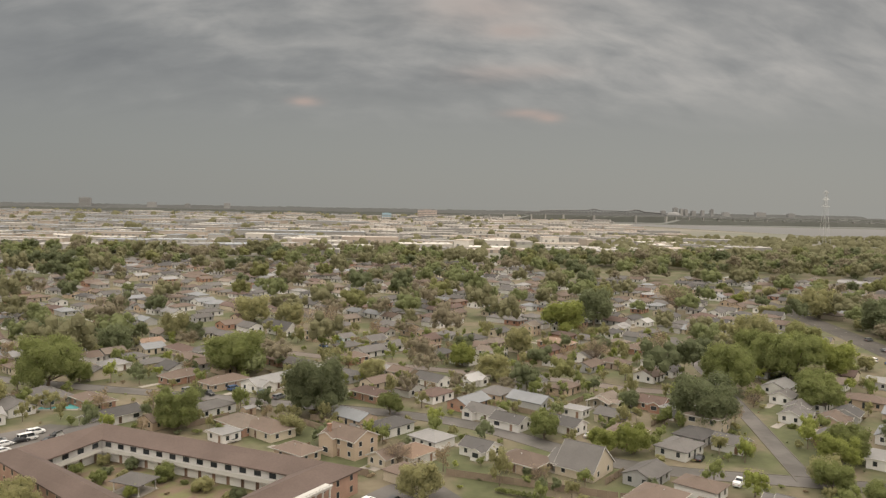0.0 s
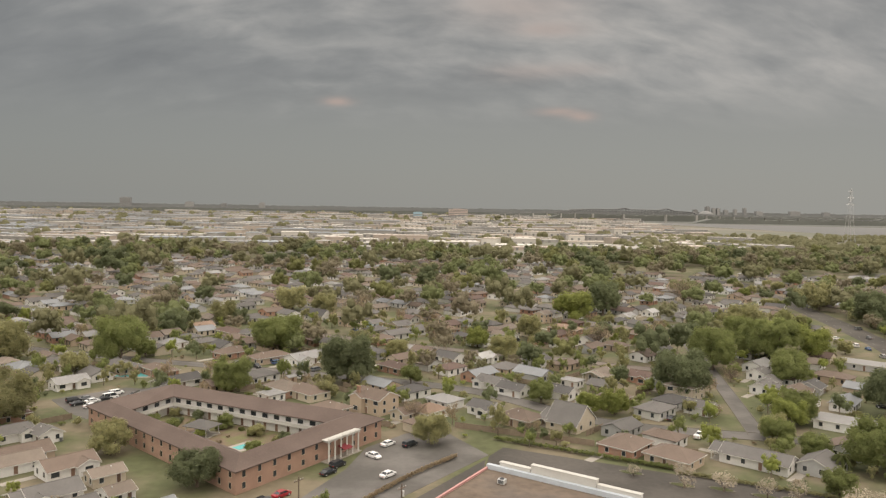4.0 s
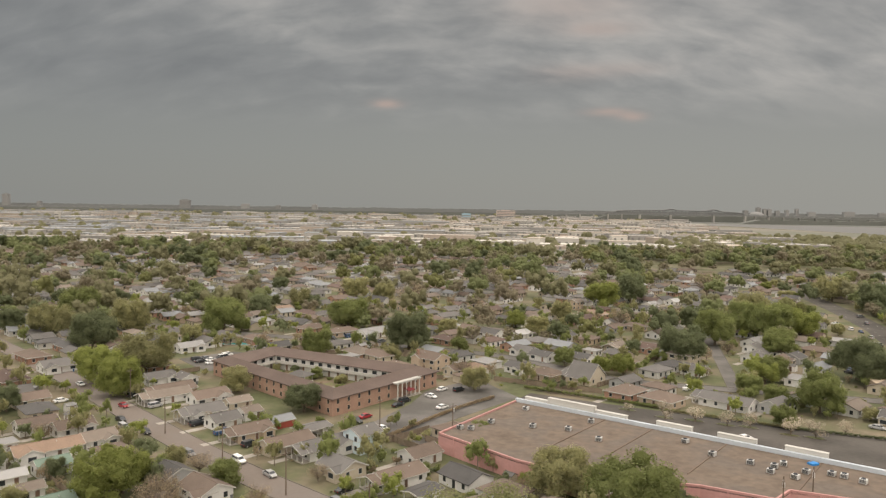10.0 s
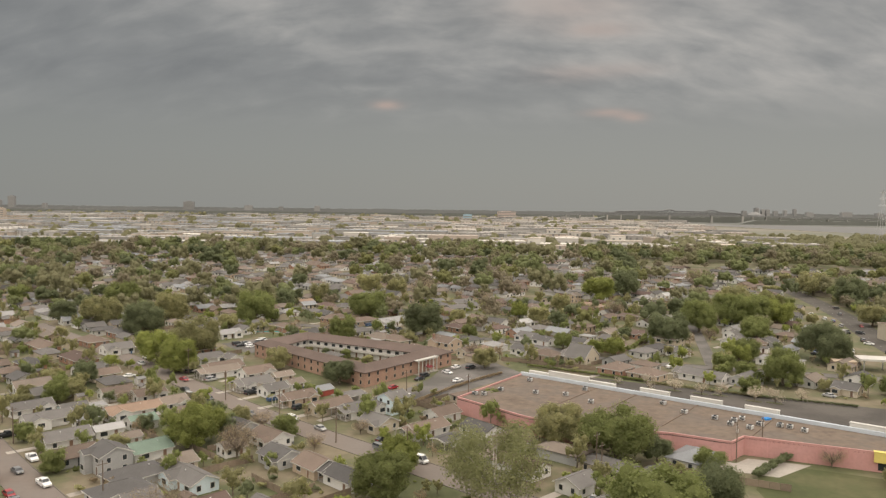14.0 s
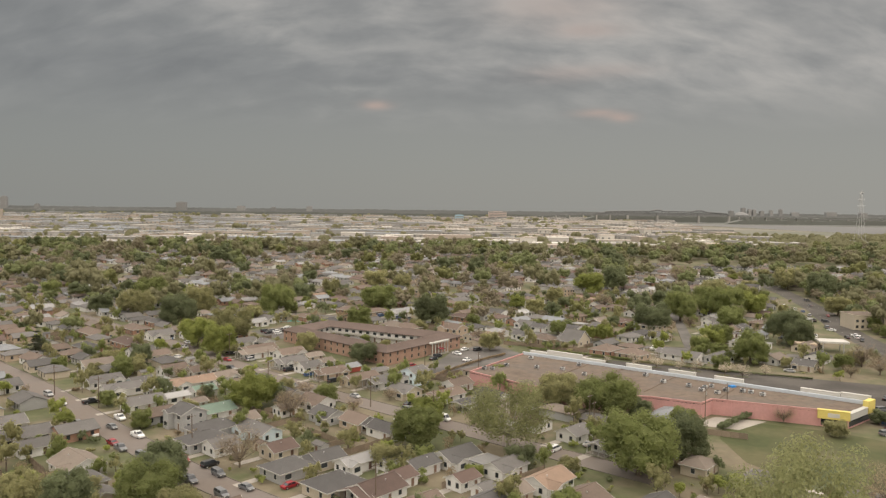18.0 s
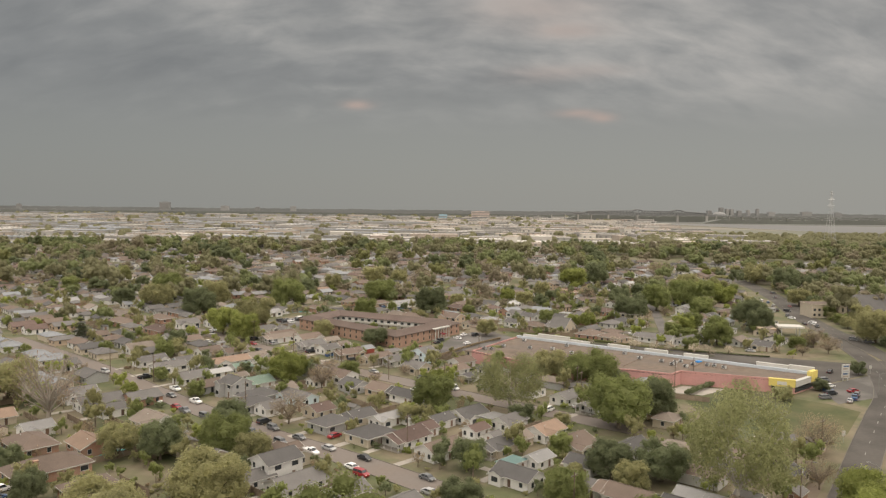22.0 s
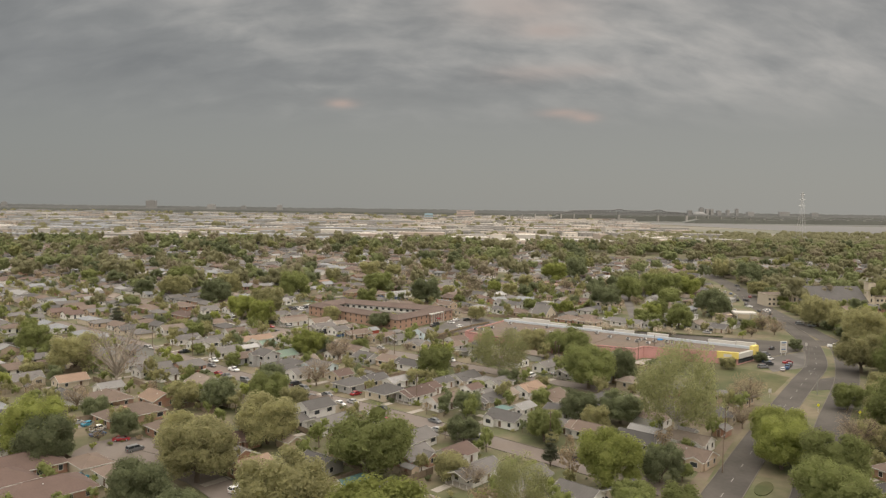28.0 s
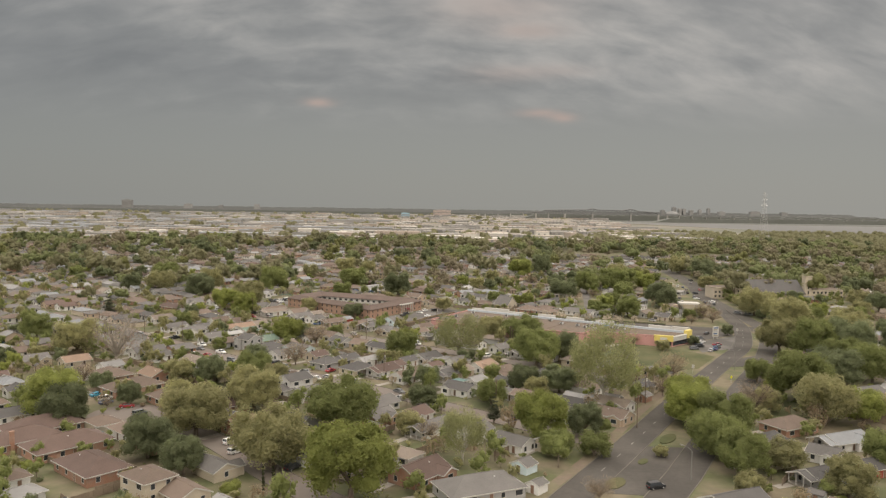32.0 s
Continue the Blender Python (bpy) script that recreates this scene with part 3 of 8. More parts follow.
def house(x, y, turn, w, d, storeys, wall, roof, style, full=True):
    rng = random.Random(int(x * 13 + y * 7))
    turn += rng.uniform(-2.5, 2.5)
    if not style.startswith(("shed", "carport")):
        w, d = w * 0.9, d * 0.88
    HOUSES.append((x, y, max(w, d) * 0.5))
    kinds = style.split(",")
    shed, flat, carport = kinds[0] == "shed", kinds[0] == "flat", kinds[0] == "carport"
    h = 2.2 if shed else 2.5 if carport else 2.5 * storeys + 0.1
    steep = {"steep": 0.85, "shed": 0.45, "carport": 0.22}.get(kinds[0], 0.46)
    what = "shed" if shed else "carport" if carport else "house"
    words = "%s %s with %s %s roof" % (WORD_WALL[wall], {1: "", 2: "two-storey"}[storeys] + " " + what, "a flat" if flat else "a" if len(kinds) > 1 else "a hipped" if kinds[0] == "hip" else "a gabled", WORD_ROOF[roof])
    if "porch" in kinds:
        words += " and a porch"
    if "chimney" in kinds:
        words += " and a chimney"
    th = thing(what, " ".join(words.split()), what, pose(x, y, 0, 0, 0, turn), "houses of the neighbourhood" if what == "house" else "")
    over = 0.3 if shed else 0.5
    if kinds[0] == "hip":
        ws, rs, ts = hip_solids(w, d, h, min(d, w) / 2 * 0.5, 0.55)
    elif flat:
        ws = Solid().box(-w / 2, w / 2, -d / 2, d / 2, 0, h)
        rs = Solid().box(-w / 2 - 0.4, w / 2 + 0.4, -d / 2 - 0.4, d / 2 + 0.4, h, h + 0.25)
        ts = Solid().box(-w / 2 - 0.44, w / 2 + 0.44, -d / 2 - 0.44, -d / 2 - 0.4, h - 0.05, h + 0.3).box(-w / 2 - 0.44, w / 2 + 0.44, d / 2 + 0.4, d / 2 + 0.44, h - 0.05, h + 0.3)
    else:
        ws, rs, ts = gable_solids(w, d, h, d / 2 * steep, over)
    if carport:
        for a in (-1, 0, 1):
            for b in (-1, 1):
                part("post", POST_MESH, None, th, at=pose(a * (w / 2 - 0.3), b * (d / 2 - 0.2), 0))
        part("back_wall", Solid().box(w / 2 - 3, w / 2, -d / 2 + 0.3, d / 2 - 0.3, 0, h - 0.02), WALL["white"], th)
    else:
        part("wall", ws, WALL[wall], th)
    part("roof", rs, ROOF[roof], th)
    part("trim", ts, TRIM, th)
    if carport:
        return th
    rows = [0.9] if storeys == 1 else [0.9, 3.4]
    if not shed:
        for z in rows:
            n = max(2, round(w / 4.2))
            for i in range(n):
                u = (i + 0.5) / n * w - w / 2 + rng.uniform(-0.4, 0.4)
                if z < 2 and i == n // 2:
                    part("door", DOOR_MESH, None, th, at=pose(u, -d / 2, 0.15, 0, 0, 180))
                else:
                    window(WIN_WIDE if rng.random() < 0.3 else WIN, th, pose(u, -d / 2, z, 0, 0, 180))
            for u in (-d / 4, d / 4) if full else (0.0,):
                window(WIN, th, pose(-w / 2, u, z, 0, 0, 90))
                if full and turn < 10:
                    window(WIN, th, pose(w / 2, u, z, 0, 0, -90))
        if full and not flat and rng.random() < 0.4:
            part("roof_vent", VENT_MESH, None, th, at=pose(rng.uniform(-w / 4, w / 4), -d / 6, h + d / 2 * steep * 0.66 + 0.1))
    else:
        part("door", DOOR_MESH, None, th, at=pose(-w / 2, 0, 0.05, 0, 0, 90))
    if "porch" in kinds:
        pd = 2.4
        part("porch_floor", Solid().box(-w / 2 - pd, -w / 2 - 0.002, -d / 2, d / 2, 0, 0.3), CONCRETE, th)
        _, pr, pt = gable_solids(pd + 0.6, d, 2.62, d / 2 * 0.36, 0.3)
        part("porch_roof", pr, ROOF[roof], th, at=pose(-w / 2 - pd / 2, 0, 0))
        part("porch_trim", pt, TRIM, th, at=pose(-w / 2 - pd / 2, 0, 0))
        for i in range(4):
            part("porch_post", POST_MESH, None, th, at=pose(-w / 2 - pd + 0.2, (i / 3 - 0.5) * (d - 0.4), 0.3))
    if kinds[0] == "gable" and not flat and rng.random() < 0.55 and w > 8:
        # a front wing whose ridge crosses the main one
        ww, wd = w * rng.uniform(0.32, 0.45), d / 2 + rng.uniform(1.2, 2.2)
        xw, xr, xt = gable_solids(wd, ww, h - 0.004, ww / 2 * steep, 0.4)
        u = rng.choice((-1, 1)) * (w / 2 - ww / 2 - 0.4)
        wm = pose(u, -wd / 2, 0, 0, 0, 90)
        wg = part("wing", xw, WALL[wall], th, at=wm)
        part("wing_roof", xr, ROOF[roof], wg)
        part("wing_trim", xt, TRIM, wg)
        window(WIN_WIDE, th, pose(u, -wd, 1.0, 0, 0, 180))
    if "chimney" in kinds:
        part("chimney", Solid().box(-0.5, 0.5, -0.4, 0.4, 0, h + d / 2 * steep + 1.0).box(-0.6, 0.6, -0.5, 0.5, h + d / 2 * steep + 1.0, h + d / 2 * steep + 1.2), WALL["brick"], th, at=pose(-w / 4, -d / 2 - 0.3, 0))
    if "dormer" in kinds:
        for u in (-w / 4, w / 4):
            dw, dr, dt = gable_solids(3.0, 1.6, 1.5, 0.5, 0.2)
            dm = part("dormer", dw, WALL["white"], th, at=pose(u, -d / 4, h + 0.5, 0, 0, 90))
            part("dormer_roof", dr, ROOF[roof], dm)
    if full and not shed:
        dv = Solid().box(-w / 2 - 8, -w / 2 - 0.3 - (2.5 if "porch" in kinds else 0), d / 2 - 2.6, d / 2 - 0.2, -0.05, 0.06)
        dr_ = solid_thing("driveway", dv, CONCRETE, "pale concrete driveway beside a house", "driveway", kind="structure", m=pose(x, y, 0, 0, 0, turn))
    return th


house(-108.6, 326.8, -45, 12.0, 9.3, 1, "brick", "redbrown", "hip")
house(-99.2, 307.7, 45, 11.5, 7.9, 1, "white", "gray", "gable")
house(-89.2, 307.2, -45, 7.7, 6.9, 1, "white", "gray", "gable")
house(-88.0, 289.7, 45, 15.4, 8.9, 1, "tan", "brown", "gable,porch")
house(-73.2, 281.8, 45, 13.4, 8.9, 1, "white", "brown", "gable")
house(-69.1, 263.6, 45, 12.5, 8.9, 1, "white", "gray", "gable,porch")
house(-60.6, 255.0, 45, 9.6, 7.9, 1, "white", "gray", "gable")
house(-61.9, 275.5, 45, 8.6, 5.9, 1, "cream", "tan", "gable")
house(-55.1, 264.0, 45, 6.7, 5.9, 1, "white", "tan", "gable")
house(-44.0, 255.8, 45, 7.7, 5.0, 1, "red", "metal", "shed")
house(-50.0, 244.6, 45, 12.5, 7.9, 1, "tan", "brown", "gable,porch")
house(-32.9, 247.7, 45, 9.6, 5.9, 1, "dark", "gray", "carport")
house(-37.6, 234.4, 45, 15.4, 7.9, 1, "cream", "brown", "gable")
house(-26.8, 232.3, 45, 16.3, 8.9, 1, "white", "gray", "gable,porch")
house(-17.1, 235.5, 45, 8.6, 7.9, 2, "paleblue", "gray", "gable")
house(-20.2, 216.5, -45, 10.6, 8.9, 1, "cream", "gray", "gable")
house(-6.0, 210.6, 45, 14.4, 7.9, 1, "white", "brown", "gable,porch")
house(-1.2, 226.7, 45, 10.6, 7.9, 1, "white", "brown", "gable")
house(0.3, 200.4, 45, 7.7, 5.0, 1, "white", "dark", "carport")
house(-43.0, 185.0, -45, 10.6, 8.9, 1, "gray", "dark", "gable")
house(-32.7, 178.4, -45, 10.6, 8.9, 1, "tan", "brown", "gable")
house(-23.7, 169.9, -45, 11.5, 7.9, 1, "white", "dark", "gable,porch")
house(-49.0, 200.7, -45, 11.5, 8.9, 1, "white", "brown", "gable")
house(-59.9, 210.2, -45, 9.6, 7.9, 1, "gray", "dark", "gable")
house(-180.0, 329.0, -45, 20.0, 10.3, 1, "brick", "brown", "hip")
house(-163.7, 342.1, -45, 16.0, 10.3, 1, "brick", "brown", "hip")
house(-151.7, 303.2, -45, 20.0, 10.3, 1, "brick", "redbrown", "hip")
house(-159.0, 363.6, -45, 16.0, 10.3, 1, "brick", "dark", "hip")
house(-145.2, 324.8, 45, 13.4, 9.9, 1, "white", "gray", "gable")
house(-165.4, 291.3, -45, 14.0, 9.3, 1, "brick", "dark", "hip")
house(-129.1, 275.2, 45, 11.5, 7.9, 1, "cream", "brown", "gable")
house(-146.0, 255.9, 45, 13.4, 8.9, 1, "white", "tan", "gable")
house(-112.4, 247.5, 45, 11.5, 7.9, 1, "white", "brown", "gable")
house(-101.1, 246.1, 45, 11.5, 7.9, 1, "white", "brown", "gable")
house(-117.3, 226.9, 45, 8.6, 6.9, 1, "paleblue", "gray", "gable")
house(-111.9, 229.0, 45, 7.7, 5.9, 1, "white", "pale", "flat")
house(-107.3, 215.0, 45, 7.7, 5.9, 1, "white", "pale", "flat")
house(-98.4, 226.3, 45, 18.2, 7.9, 1, "white", "orange", "gable")
house(-90.9, 214.3, 45, 8.6, 6.9, 1, "white", "green", "gable")
house(-89.6, 236.1, 45, 9.6, 7.9, 1, "white", "tan", "gable")
house(-97.2, 205.7, 45, 8.6, 5.0, 1, "white", "white", "gable")
house(-88.0, 198.6, 45, 5.8, 5.0, 1, "white", "tan", "gable")
house(-131.3, 227.9, 45, 13.4, 7.9, 1, "white", "gray", "gable")
house(-120.0, 215.9, 45, 14.4, 7.9, 1, "white", "gray", "gable")
house(-105.4, 197.7, 45, 13.4, 8.9, 1, "white", "gray", "gable")
house(-84.5, 178.1, -45, 9.6, 8.9, 2, "gray", "dark", "gable")
house(-79.2, 188.9, 45, 11.5, 8.9, 1, "white", "green", "gable")
house(-68.0, 179.0, 45, 8.6, 7.9, 1, "cream", "tan", "gable")
house(-74.7, 169.6, 45, 14.4, 9.9, 1, "gray", "dark", "hip")
house(-60.7, 168.2, -45, 14.4, 7.9, 1, "paleblue", "gray", "gable")
house(-87.2, 282.9, 45, 15.4, 7.9, 1, "white", "tan", "gable,porch")
house(34.8, 333.5, -45, 9.6, 7.9, 1, "white", "dark", "gable")
house(44.5, 321.9, -45, 12.5, 9.9, 1, "tan", "brown", "hip")
house(59.0, 318.5, -45, 11.5, 12.9, 1, "cream", "gray", "steep,porch")
house(68.9, 295.6, 45, 13.0, 11.3, 1, "brick", "brown", "hip")
house(79.0, 286.2, -45, 13.4, 10.9, 1, "tan", "brown", "hip")
house(106.8, 351.9, -45, 11.5, 11.9, 2, "cream", "tan", "hip")
house(105.4, 333.6, -45, 9.6, 7.9, 1, "white", "gray", "gable")
house(100.6, 284.5, -45, 19.2, 8.9, 1, "white", "gray", "gable,porch")
house(114.6, 279.9, 45, 11.5, 8.9, 1, "gray", "gray", "gable")
house(145.1, 368.0, 45, 8.6, 7.9, 1, "white", "gray", "gable")
house(157.1, 360.3, 45, 9.6, 8.9, 1, "gray", "dark", "gable")
house(143.6, 315.2, -45, 19.2, 10.9, 1, "white", "pale", "flat")
house(146.7, 265.8, -45, 9.6, 8.9, 1, "cream", "dark", "gable")
house(202.9, 399.1, -45, 23.0, 11.9, 1, "gray", "pale", "flat")
house(-137.1, 171.5, 45, 13.4, 8.9, 1, "white", "gray", "gable")
house(-125.7, 161.5, 45, 15.4, 8.9, 1, "white", "gray", "gable")
house(-117.8, 152.0, 45, 8.6, 6.9, 1, "white", "gray", "gable")
house(-99.5, 138.4, -45, 13.4, 10.9, 1, "white", "tan", "gable")
house(-110.1, 116.7, -45, 12.0, 9.3, 1, "brick", "orange", "gable")
house(-74.3, 159.1, 45, 13.4, 8.9, 1, "gray", "dark", "hip")
house(-68.0, 154.4, 45, 8.6, 7.9, 1, "white", "gray", "gable")
house(-51.7, 151.6, 45, 8.6, 7.9, 1, "cream", "redbrown", "gable")
house(-46.6, 136.9, 45, 11.5, 9.9, 1, "gray", "dark", "hip")
house(-38.4, 144.4, 45, 9.6, 7.9, 1, "cream", "dark", "gable,porch")
house(-33.6, 125.8, 45, 12.5, 10.9, 1, "cream", "dark", "hip")
house(-23.2, 122.9, 45, 12.5, 9.9, 1, "white", "redbrown", "gable,porch")
house(-14.0, 112.4, 45, 13.4, 8.9, 1, "white", "brown", "gable")
house(-18.4, 130.9, 45, 7.7, 6.9, 1, "white", "redbrown", "gable")
house(-13.4, 139.8, 45, 9.6, 6.9, 1, "white", "dark", "gable")
house(-30.0, 141.4, 45, 10.6, 5.9, 1, "white", "pale", "gable")
house(-21.9, 144.8, 45, 8.6, 6.9, 1, "white", "gray", "gable")
house(-57.7, 191.5, 45, 6.7, 5.9, 1, "white", "tan", "gable")
house(-4.2, 146.6, 45, 12.5, 8.9, 1, "white", "dark", "gable")
house(3.6, 142.0, 45, 7.7, 5.9, 1, "white", "pale", "flat")
house(8.0, 138.7, 45, 11.5, 7.9, 1, "white", "gray", "gable")
house(-2.8, 129.8, 45, 7.7, 5.9, 1, "white", "redbrown", "gable")
house(1.9, 124.3, 45, 4.8, 4.0, 1, "white", "gray", "shed")
house(1.5, 114.7, 45, 9.6, 7.9, 1, "cream", "dark", "gable,porch")
house(7.9, 120.9, 45, 9.6, 6.9, 1, "cream", "tan", "gable")
house(17.5, 128.9, 45, 12.5, 8.9, 1, "white", "orange", "gable")
house(23.3, 116.7, 45, 11.5, 10.9, 1, "cream", "brown", "gable")
house(31.3, 168.0, 45, 9.6, 7.9, 1, "white", "gray", "gable")
house(39.1, 158.0, 45, 9.6, 6.9, 1, "white", "gray", "gable,porch")
house(38.2, 111.9, 45, 13.4, 8.9, 1, "gray", "dark", "gable")
house(88.4, 117.4, -45, 13.4, 8.9, 1, "tan", "gray", "flat")
house(-149.5, 142.3, 45, 11.5, 8.9, 1, "cream", "orange", "gable")
house(-126.1, 116.6, -45, 16.0, 11.3, 1, "brick", "brown", "hip")
house(-112.8, 97.7, 45, 20.0, 12.4, 1, "brick", "brown", "hip,chimney")
house(-93.6, 81.0, -45, 19.0, 12.4, 1, "brick", "brown", "hip")
house(-55.5, 96.2, 45, 11.5, 8.9, 2, "white", "dark", "gable")
house(-59.7, 90.5, 45, 8.6, 6.9, 1, "white", "gray", "gable")
house(-49.3, 87.3, 45, 14.4, 8.9, 1, "white", "gray", "gable")
house(-36.6, 81.2, 45, 9.6, 7.9, 1, "white", "gray", "gable")
house(-24.9, 71.6, 45, 12.5, 8.9, 1, "white", "gray", "gable")
house(-74.8, 71.0, 45, 12.0, 8.2, 1, "brick", "redbrown", "gable")
house(4.7, 91.5, -45, 12.5, 8.9, 1, "white", "dark", "gable")
house(11.5, 103.9, 45, 8.6, 5.9, 1, "white", "pale", "gable")
house(4.2, 100.3, 45, 7.7, 5.0, 1, "white", "teal", "flat")
house(22.8, 99.7, -45, 8.6, 7.9, 1, "white", "dark", "gable")
house(21.7, 83.8, -45, 6.7, 5.9, 1, "white", "gray", "gable")
house(28.9, 77.2, -45, 12.5, 8.9, 1, "white", "brown", "gable,porch")
house(39.7, 69.1, -45, 13.4, 8.9, 1, "gray", "dark", "gable")
house(43.7, 78.1, -45, 7.7, 5.9, 1, "pale", "pale", "shed")
house(48.9, 72.9, -45, 8.6, 5.9, 1, "pale", "pale", "shed")
house(54.5, 68.7, -45, 12.5, 7.9, 1, "white", "tan", "gable")
house(56.1, 76.8, -45, 5.8, 5.0, 1, "gray", "gray", "shed")
house(68.5, 80.0, 45, 5.0, 4.1, 1, "brick", "gray", "shed")
house(-167.9, 143.5, 45, 15.4, 8.9, 1, "cream", "gray", "gable")
house(-123.8, 49.3, 45, 22.0, 13.4, 1, "brick", "redbrown", "hip")
house(-109.9, 32.3, 45, 22.0, 13.4, 1, "brick", "redbrown", "hip")
house(-72.8, 58.4, -45, 12.0, 9.3, 1, "brick", "gray", "gable,dormer")
house(-65.9, 48.6, 45, 10.0, 9.3, 1, "brick", "orange", "gable")
house(-59.7, 70.9, -45, 5.8, 5.0, 1, "tan", "tan", "shed")
house(-40.3, 37.8, 45, 7.7, 5.0, 1, "white", "teal", "shed")
house(-14.2, 57.9, 45, 11.5, 8.9, 1, "white", "redbrown", "gable")
house(-9.3, 45.2, 45, 13.4, 7.9, 1, "white", "gray", "gable,porch")
house(2.1, 39.8, 45, 13.4, 7.9, 1, "white", "gray", "gable")
house(12.9, 29.3, -45, 11.5, 7.9, 1, "white", "gray", "gable")
house(49.5, 55.5, -45, 12.5, 8.9, 1, "tan", "brown", "gable")
house(-124.6, 37.5, 45, 20.0, 12.4, 1, "brick", "redbrown", "hip,chimney")
house(-97.0, 14.3, -45, 20.0, 12.4, 1, "brick", "redbrown", "hip")
house(-78.8, -1.3, -45, 11.5, 8.9, 2, "cream", "brown", "hip")
house(-70.3, -4.3, -45, 12.5, 8.9, 1, "cream", "brown", "gable")
house(-15.0, 6.4, 45, 14.0, 11.3, 1, "brick", "redbrown", "gable")
house(-1.6, -4.3, 20, 21.1, 12.9, 1, "gray", "gray", "hip")
house(23.2, 28.8, 45, 9.6, 8.9, 1, "cream", "dark", "gable")
house(12.3, 11.3, 45, 4.8, 5.0, 1, "paleblue", "gray", "shed")
house(12.8, -2.8, 45, 4.0, 3.5, 1, "white", "gray", "shed")
house(101.2, 42.3, 20, 16.0, 11.3, 1, "brick", "brown", "hip")
house(109.1, 27.1, 20, 15.4, 8.9, 1, "white", "metal", "gable,porch")
house(80.5, 13.5, 20, 11.0, 8.2, 1, "cream", "redbrown", "hip")
house(86.7, 0.0, 20, 13.4, 7.9, 1, "gray", "dark", "gable,porch")
house(101.7, 4.9, 20, 8.6, 7.9, 1, "red", "dark", "gable")
house(154.0, 82.4, 20, 11.5, 7.9, 1, "white", "gray", "gable")
house(55.9, -16.5, 20, 15.3, 9.4, 1, "gray", "dark", "gable")
house(-98.5, 392.4, -45, 17.3, 9.9, 1, "tan", "gray", "hip")
house(-82.2, 386.0, -45, 16.0, 8.2, 1, "brick", "brown", "hip")
house(-70.2, 368.6, 45, 15.4, 7.9, 1, "white", "dark", "gable,porch")
house(-107.5, 366.5, 45, 12.5, 7.9, 1, "white", "pale", "gable")
house(-62.1, 419.9, 45, 16.0, 9.3, 1, "brick", "brown", "hip")
house(-45.5, 410.6, 45, 17.3, 8.9, 1, "tan", "brown", "hip")
house(-29.5, 410.2, 45, 21.1, 9.9, 1, "white", "pale", "gable")
house(-34.8, 349.2, -45, 7.7, 6.9, 1, "white", "pale", "flat")
house(-31.4, 358.7, -45, 14.0, 10.3, 1, "brick", "tan", "hip")
house(-23.3, 353.5, -45, 15.4, 9.9, 1, "cream", "brown", "hip")
house(-13.4, 332.6, -45, 11.5, 7.9, 1, "tan", "brown", "hip")
house(0.1, 336.8, -45, 13.4, 9.9, 2, "tan", "brown", "gable,chimney")
house(10.3, 328.3, 45, 10.6, 6.9, 1, "cream", "brown", "gable")
house(16.7, 329.5, 45, 10.6, 8.9, 1, "white", "orange", "hip")
house(-0.6, 451.9, 45, 12.0, 9.3, 1, "brick", "brown", "hip")
house(6.3, 392.2, -45, 14.0, 8.2, 1, "brick", "redbrown", "hip")
house(18.9, 423.5, -45, 11.5, 7.9, 1, "tan", "brown", "gable")
house(-108.1, 452.3, 45, 13.4, 8.9, 1, "white", "brown", "gable")
house(-92.8, 439.4, 45, 11.5, 8.9, 1, "white", "pale", "hip")
house(-132.8, 459.2, 45, 14.4, 7.9, 1, "cream", "pale", "gable")
house(-91.0, 484.7, 45, 11.5, 8.9, 1, "cream", "orange", "gable")
house(-73.4, 469.2, -45, 17.3, 8.9, 1, "cream", "redbrown", "hip")
house(-63.4, 466.9, 45, 12.5, 8.9, 1, "white", "gray", "hip")
house(-36.1, 520.4, -45, 15.4, 9.9, 1, "white", "dark", "steep")
house(-19.0, 501.9, -45, 7.7, 7.9, 2, "tan", "brown", "hip")
house(8.7, 492.6, 45, 11.5, 8.9, 1, "cream", "gray", "gable")
house(18.9, 479.9, 45, 11.5, 8.9, 1, "white", "gray", "hip")
house(28.3, 515.6, -45, 11.5, 7.9, 1, "tan", "brown", "gable")
house(32.2, 479.9, -45, 13.0, 8.2, 1, "brick", "orange", "hip")
house(-5.0, 498.8, 45, 8.6, 6.9, 1, "paleblue", "gray", "gable")
house(29.0, 411.2, -45, 13.4, 8.9, 1, "white", "dark", "gable")
house(63.7, 353.6, -45, 11.5, 7.9, 1, "white", "dark", "gable")
house(47.7, 357.5, -45, 11.5, 7.9, 1, "white", "dark", "gable")
house(41.5, 367.8, -45, 11.5, 7.9, 1, "white", "gray", "gable")
house(71.0, 368.8, -45, 7.7, 5.9, 1, "white", "pale", "flat")
house(84.6, 380.3, 45, 9.6, 8.9, 1, "cream", "tan", "gable,porch")
house(99.6, 376.4, -45, 10.0, 8.2, 1, "brick", "redbrown", "gable,porch")
house(78.1, 343.1, 45, 14.0, 10.3, 1, "brick", "brown", "hip")
house(139.6, 360.4, 45, 10.6, 7.9, 1, "white", "gray", "gable")
house(147.7, 353.5, 45, 10.6, 8.9, 1, "tan", "brown", "gable")
house(148.4, 382.6, 45, 8.6, 7.9, 1, "white", "gray", "gable")
house(43.1, 410.9, 45, 10.6, 7.9, 1, "white", "white", "gable")
house(64.5, 406.1, 45, 11.5, 8.9, 1, "white", "gray", "gable")
house(99.0, 452.6, 45, 11.5, 8.9, 1, "white", "gray", "gable")
house(94.1, 483.6, -45, 18.0, 9.3, 1, "brick", "orange", "hip")
house(59.9, 464.0, -45, 13.4, 7.9, 1, "white", "tan", "gable")
house(128.8, 471.0, 45, 15.0, 9.3, 1, "brick", "brown", "hip")
